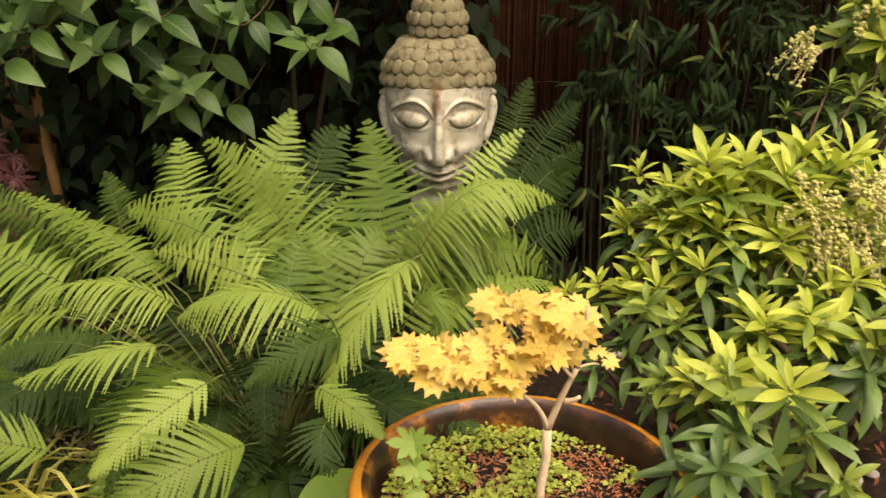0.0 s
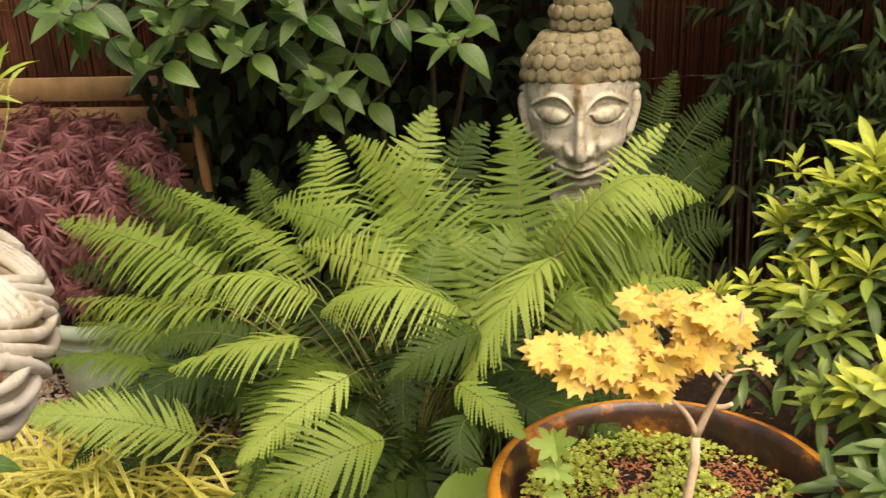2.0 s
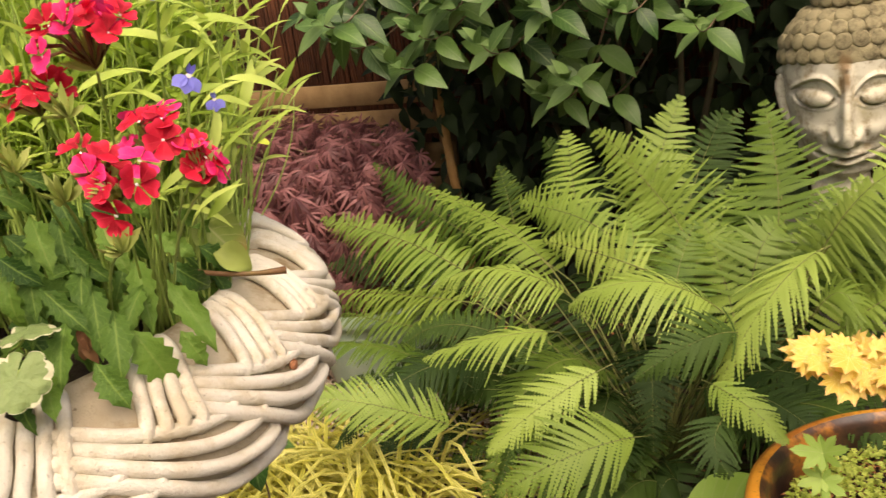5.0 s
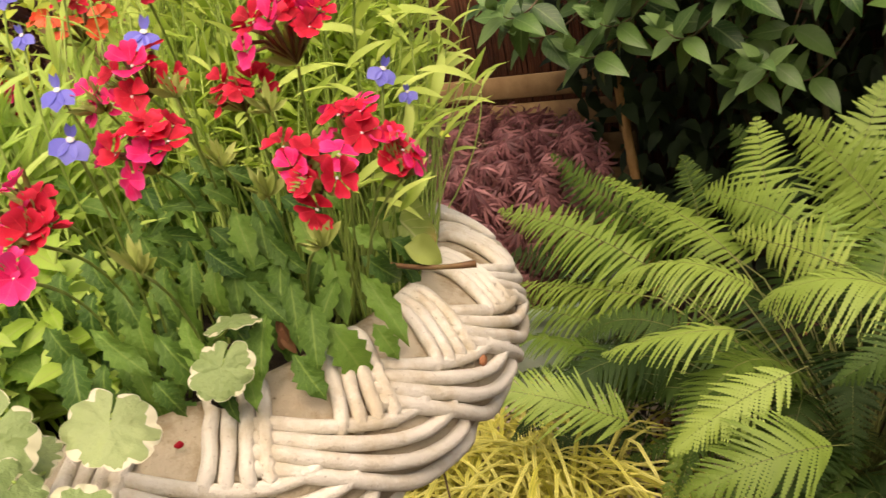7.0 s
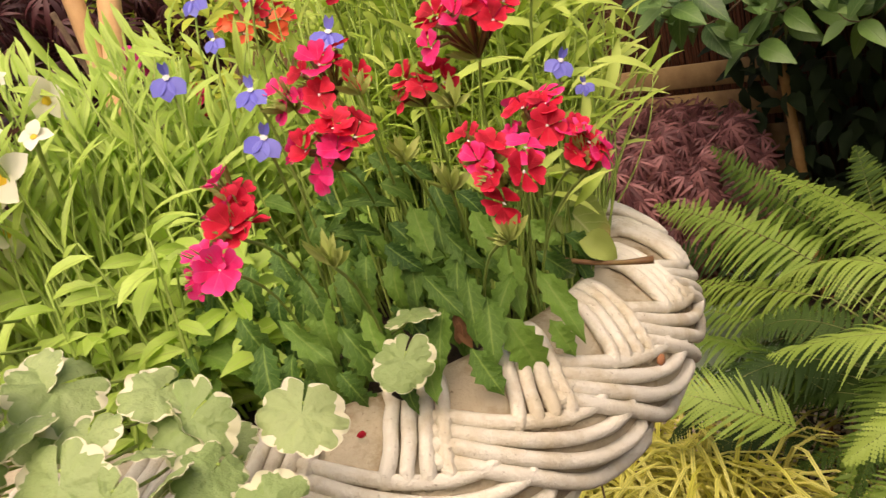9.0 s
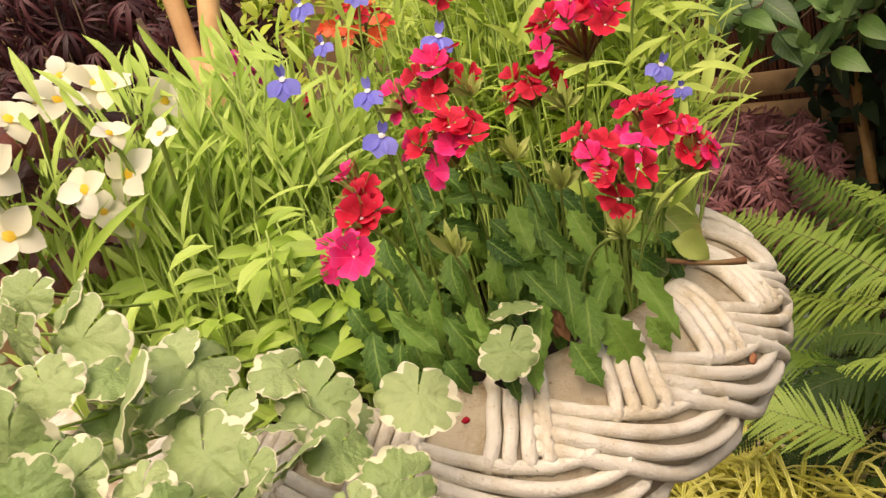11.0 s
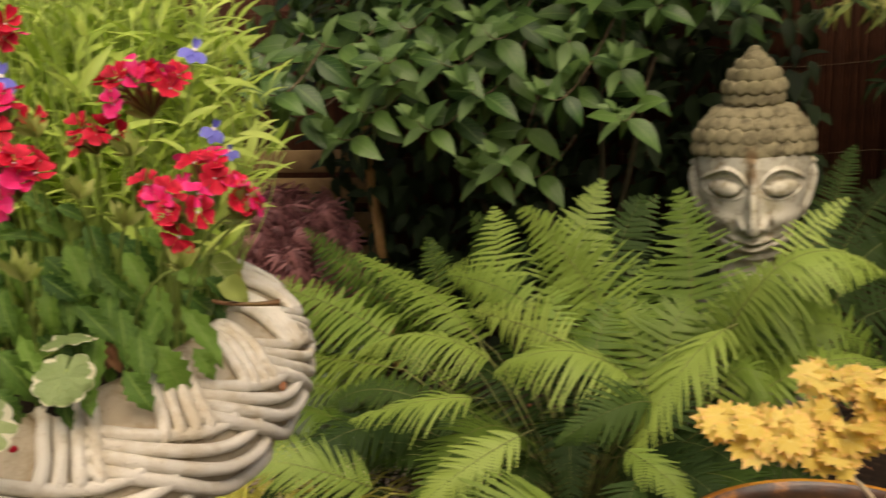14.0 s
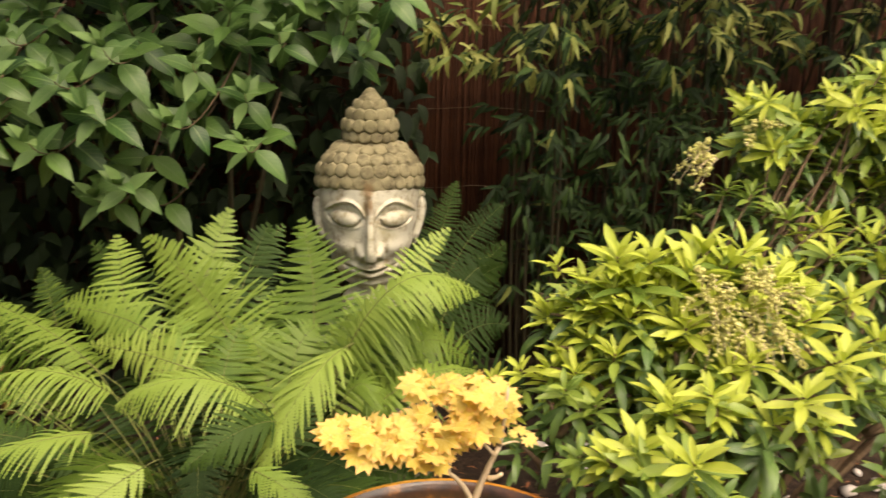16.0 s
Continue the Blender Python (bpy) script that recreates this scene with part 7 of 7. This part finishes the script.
verbena_leaf((-0.2745, 0.2344, 1.0266), (-0.2594, 0.2223, 1.0175), 0.0097)
verbena_leaf((-0.2680, 0.2561, 1.0196), (-0.2569, 0.2584, 1.0138), 0.0083)
verbena_leaf((-0.2919, 0.1747, 1.0247), (-0.2816, 0.1630, 1.0181), 0.0091)
verbena_leaf((-0.2793, 0.1728, 1.0142), (-0.2654, 0.1646, 1.0068), 0.0092)
verbena_leaf((-0.2729, 0.1864, 1.0148), (-0.2638, 0.1721, 1.0092), 0.0093)
verbena_leaf((-0.2518, 0.2520, 1.0054), (-0.2384, 0.2535, 0.9981), 0.0089)
verbena_leaf((-0.2576, 0.2705, 1.0081), (-0.2465, 0.2797, 0.9998), 0.0084)
verbena_leaf((-0.2816, 0.3254, 1.0061), (-0.2703, 0.3334, 0.9949), 0.0093)
verbena_leaf((-0.2942, 0.1640, 1.0209), (-0.2855, 0.1522, 1.0149), 0.0086)
verbena_leaf((-0.2843, 0.2294, 1.0348), (-0.2737, 0.2350, 1.0307), 0.0072)
verbena_leaf((-0.2693, 0.2393, 1.0217), (-0.2570, 0.2392, 1.0159), 0.0080)

# leafy shoots behind them
entries, stems = [], []
for i in range(46):
    a, r = R(-0.95, 1.10), 0.125 * math.sqrt(R(0.05, 1))
    top = 0.972 + 0.60 * max(0.0, 0.166 - r) * R(0.5, 1.0)
    out = Vector((math.cos(a), math.sin(a), 0))
    b = Vector((PC.x, PC.y, 0.95)) + out * r * 0.8
    t = Vector((PC.x, PC.y, 0)) + out * r + Vector((0, 0, top))
    path = bend(b, b.lerp(t, 0.5) + Vector((R(-.004, .004), R(-.004, .004), 0.004)), t, 6)
    stems.append(tube(path, 0.0009, 5))
    for j in (6, 5, 4):
        ang = R(0, 3.14)
        for sg in (0, math.pi):
            d = Vector((math.cos(ang + sg), math.sin(ang + sg), R(-0.9, 0.25))) + out * 0.8 + Vector((0.15, -0.25, 0))
            entries.append(("leaf", frame_at(path[j], wander(d, 0.2), wander((0.5 * out.x, 0.5 * out.y - 0.3, 0.8), 0.35), R(0.75, 1.25) * (0.6 if j == 6 else 1.0))))
for i in range(26):
    a, r = R(-0.65, 0.95), R(0.125, 0.150)
    p = Vector((PC.x + r * math.cos(a), PC.y + r * math.sin(a), R(0.972, 0.992)))
    entries.append(("leaf", frame_at(p, wander((math.cos(a), math.sin(a) - 0.3, R(-0.9, -0.1)), 0.35), (0.7 * math.cos(a), 0.7 * math.sin(a) - 0.3, 0.8), R(0.7, 1.1))))
entries.reverse()
v, f, u = joined(stems)
tagged(place("undergrowth", mesh_of("undergrowth", v, f, STEM, u), vleaf), kind="stuff")
spread_leaves(vleaf, {"leaf": (leaf_shape(0.021, 0.0095, 0.8, 0.30, 12, 0.48, 0.85, teeth=6, cut=0.70, wave=0.25, side_segs=2), VERB_LEAF)}, entries, 200)


def ivy_shape(seed, r=0.0118, lobes=10):
    """Round scalloped leaf, crinkled, with an uneven pale margin; stalk at the notch."""
    v, f, u, slot = [(0, r * 0.30, 0)], [], [(0.5, 0.5)], []
    n = 80
    for ring, q in ((1, 0.30), (2, 0.60), (3, 0.86), (4, 1.0)):
        for k in range(n + 1):
            t = k / n
            a = radians(-90 + 4 + (360 - 8) * t)
            pleat = abs(math.sin(lobes * t * math.pi))
            sc = 0.91 + 0.115 * pleat ** 0.6 if ring > 2 else 1
            back = 1 - 0.10 * gauss(min(t, 1 - t), 0.05)
            rr = r * q * sc * back * (1 + 0.07 * math.sin(a * 2 + seed))
            edge = noise.noise(Vector((math.cos(a) * 2.6, math.sin(a) * 2.6, seed * 1.7))) + 0.45 * noise.noise(Vector((math.cos(a) * 8, math.sin(a) * 8, seed)))
            if ring == 3:
                rr *= 1.145 - 0.27 * max(0.0, min(1.0, 2.0 * edge - 0.05))
            z = -0.20 * rr * q + 0.11 * r * q * q * math.sin(a * 2 + seed * 2) + 0.035 * r * q * pleat + 0.13 * r * noise.noise(Vector((rr * math.cos(a) * 260, rr * math.sin(a) * 260, seed))) + 0.10 * r * max(0.0, q - 0.6) * math.sin(a * 5 + seed * 3)
            v.append((rr * math.cos(a), rr * math.sin(a) + r * 0.30, z))
            u.append((0.5 + 0.5 * q * math.cos(a), 0.5 + 0.5 * q * math.sin(a)))
    m = n + 1
    for k in range(n):
        f.append((0, 1 + k, 2 + k))
        slot.append(0)
        for ring in (0, 1, 2):
            a = 1 + ring * m + k
            f.append((a, a + m, a + m + 1, a + 1))
            slot.append(1 if ring == 2 else 0)
    return v, f, u, slot


ivy = thing("variegated_ground_ivy", "trailing ground ivy with cream-edged scalloped leaves", "ground ivy")
IVY_MESHES = []
for k in range(7):
    iv, iff, iu, islot = ivy_shape(k * 1.37 + 0.4)
    IVY_MESHES.append(mesh_of("leaf", iv, iff, [IVY_LEAF, IVY_EDGE], iu, islot))
ivy_stems, ivy_places = [], []


def ground_ivy_leaf(at, size):
    p = Vector(at)
    nn = wander((0.60, -0.55, 0.62), 0.15)
    ivy_places.append((p, size))
    place("leaf", random.choice(IVY_MESHES), ivy, frame_at(p, wander((0.25, -0.60, -0.25), 0.65), nn, size * R(0.95, 1.05)))
    axis = Vector((PC.x, PC.y, p.z))
    ivy_stems.append(tube(bend(p.lerp(axis, 0.16) - Vector((0, 0, 0.014)), p.lerp(axis, 0.06) - Vector((0, 0, 0.007)), p - nn * 0.0006, 4), 0.0005, 5))


ground_ivy_leaf((-0.2982, 0.0714, 1.0333), 1.27)
ground_ivy_leaf((-0.3061, 0.0545, 1.0390), 0.87)
ground_ivy_leaf((-0.2662, 0.0638, 1.0188), 1.21)
ground_ivy_leaf((-0.2704, 0.0377, 1.0238), 1.24)
ground_ivy_leaf((-0.2829, 0.0362, 1.0300), 0.84)
ground_ivy_leaf((-0.2726, 0.0911, 1.0188), 1.14)
ground_ivy_leaf((-0.2469, 0.0726, 1.0086), 1.09)
ground_ivy_leaf((-0.2596, 0.1085, 1.0106), 0.88)
ground_ivy_leaf((-0.2477, 0.1096, 1.0048), 1.08)
ground_ivy_leaf((-0.2360, 0.1325, 0.9966), 1.00)
ground_ivy_leaf((-0.2508, 0.1887, 0.9973), 0.77)
ground_ivy_leaf((-0.2373, 0.1717, 0.9927), 0.79)
ground_ivy_leaf((-0.2301, 0.1014, 0.9972), 0.84)
ground_ivy_leaf((-0.2320, 0.0892, 0.9996), 0.64)
ground_ivy_leaf((-0.2122, 0.1061, 0.9881), 0.83)
ground_ivy_leaf((-0.2509, 0.0451, 1.0136), 0.85)
ground_ivy_leaf((-0.2357, 0.0783, 1.0026), 0.66)
ground_ivy_leaf((-0.2808, 0.0832, 1.0236), 0.79)
ground_ivy_leaf((-0.2942, 0.0443, 1.0344), 0.68)
ground_ivy_leaf((-0.2478, 0.0328, 1.0135), 0.87)
ground_ivy_leaf((-0.2533, 0.0232, 1.0173), 0.67)
ground_ivy_leaf((-0.2415, 0.0543, 1.0081), 0.71)
ground_ivy_leaf((-0.2327, 0.0572, 1.0035), 0.65)
ground_ivy_leaf((-0.2280, 0.0707, 0.9998), 0.63)
ground_ivy_leaf((-0.2132, 0.0883, 0.9907), 0.61)
ground_ivy_leaf((-0.3229, 0.0661, 1.0457), 0.80)
ground_ivy_leaf((-0.3133, 0.0730, 1.0403), 0.75)
ground_ivy_leaf((-0.3174, 0.0529, 1.0446), 0.74)
ground_ivy_leaf((-0.2640, 0.0729, 1.0167), 0.70)
ground_ivy_leaf((-0.2852, 0.0516, 1.0293), 0.87)
ground_ivy_leaf((-0.2553, 0.0847, 1.0112), 0.75)
ground_ivy_leaf((-0.2794, 0.0687, 1.0246), 0.70)
ground_ivy_leaf((-0.2599, 0.0426, 1.0182), 0.64)
ground_ivy_leaf((-0.2421, 0.0905, 1.0043), 0.66)
# a lower layer that fills the gaps
for q, size in list(ivy_places):
    if size > 1.0:
        for k in range(2):
            ground_ivy_leaf(q + Vector((R(-.014, .004), R(-.012, .012), -R(0.006, 0.016))), size * R(0.55, 0.85))
tube_parts("runner", ivy_stems, STEM, ivy)

# a dry twig and an old leaf at the planter's edge, and a withered flower head
twig = thing("dry_twig", "thin reddish brown twig lying over the stone rim", "twig")
v, f, u = tube(bend((-0.2475, 0.2540, 0.9915), (-0.2351, 0.2688, 0.9835), (-0.2185, 0.2806, 0.9810), 8), [0.0010] * 7 + [0.0013, 0.0016], 6)
place("stem", mesh_of("stem", v, f, THROAT, u), twig)
old_leaf = thing("old_leaf", "broad fading green leaf with a brown edge", "leaf")
v, f, u = leaf_shape(0.029, 0.019, 0.5, 0.30, 12, 0.5, 0.55, wave=0.45, side_segs=2)
place("blade", mesh_of("blade", v, f, FADING_LEAF, u), old_leaf, frame_at((-0.2600, 0.2830, 1.0035), (0.80, -0.10, -0.55), (0.55, -0.60, 0.55)))
v, f, u = leaf_shape(0.017, 0.012, 0.5, 0.3, 8, 0.5, 0.7, wave=0.2, side_segs=2)
place("blade", mesh_of("blade", v, f, BUD, u), old_leaf, frame_at((-0.2420, 0.2690, 0.9920), (0.70, 0.30, -0.30), (0.45, -0.60, 0.60)))
withered = thing("withered_flower", "withered brown flower head hanging among the leaves", "flower")
v, f, u = leaf_shape(0.0125, 0.0042, 0.5, 0.35, 6, 0.4, 0.8, wave=0.4)
wm = mesh_of("petal", v, f, DRY_PETAL, u)
for k in range(9):
    place("petal", wm, withered, frame_at(Vector((-0.2470, 0.2055, 0.9905)) + Vector((R(-.0015, .0015), R(-.0015, .0015), R(-.004, .001))), wander((0.1, -0.2, -1), 0.28), wander((0.5, -0.7, 0.2), 0.6), R(0.8, 1.1)))

# ---- stakes and the lime shrub beyond the planter ----
for a, b, r, lab in (((-0.5139, 0.2494, 0.930), (-0.6159, 0.2757, 1.320), 0.0062, "smooth pale orange wooden stake"), ((-0.5236, 0.2172, 0.930), (-0.5765, 0.3311, 1.320), 0.0070, "knotty pale brown wooden stake")):
    stake = thing("wooden_stake", lab, "stake", "stakes")
    n = 30
    v, f, u = tube([Vector(a).lerp(Vector(b), i / n) for i in range(n + 1)], [r * (1 + 0.05 * noise.noise(Vector((i * 0.6, r * 900, 0)))) for i in range(n + 1)], 9)
    place("shaft", mesh_of("shaft", v, f, STAKE, u), stake)

random.seed(121)
lime = thing("lime_shrub", "lime-green leafy shrub behind the planter", "shrub")
L1 = leaf_shape(0.035, 0.016, 0.3, 0.15, 5, 0.45, 0.8)
entries, stems = [], []
for i in range(330):
    b = Vector((R(-1.75, -1.0), R(0.62, 1.35), R(0.70, 1.30)))
    if b.y < 0.62 + 0.45 * (-1.0 - b.x) * 0.6:
        continue
    for j in range(9):
        entries.append(("leaf", frame_at(b + Vector((R(-.03, .03), R(-.03, .03), R(-.04, .02))), wander((0.4, -0.4, 0.5), 0.8), (0.3, -0.4, 0.8), R(0.7, 1.2))))
for i in range(24):
    b = Vector((R(-1.7, -1.1), R(0.5, 1.2), R(0.8, 1.2)))
    stems.append(tube(bend((-1.4, 0.85, 0), (-1.4 + (b.x + 1.4) * 0.3, 0.85 + (b.y - 0.85) * 0.3, 0.5), b, 6), 0.004, 5))
tube_parts("branch", stems, TWIG, lime)
spread_leaves(lime, {"leaf": (L1, YELLOW_SHRUB)}, entries, 300)
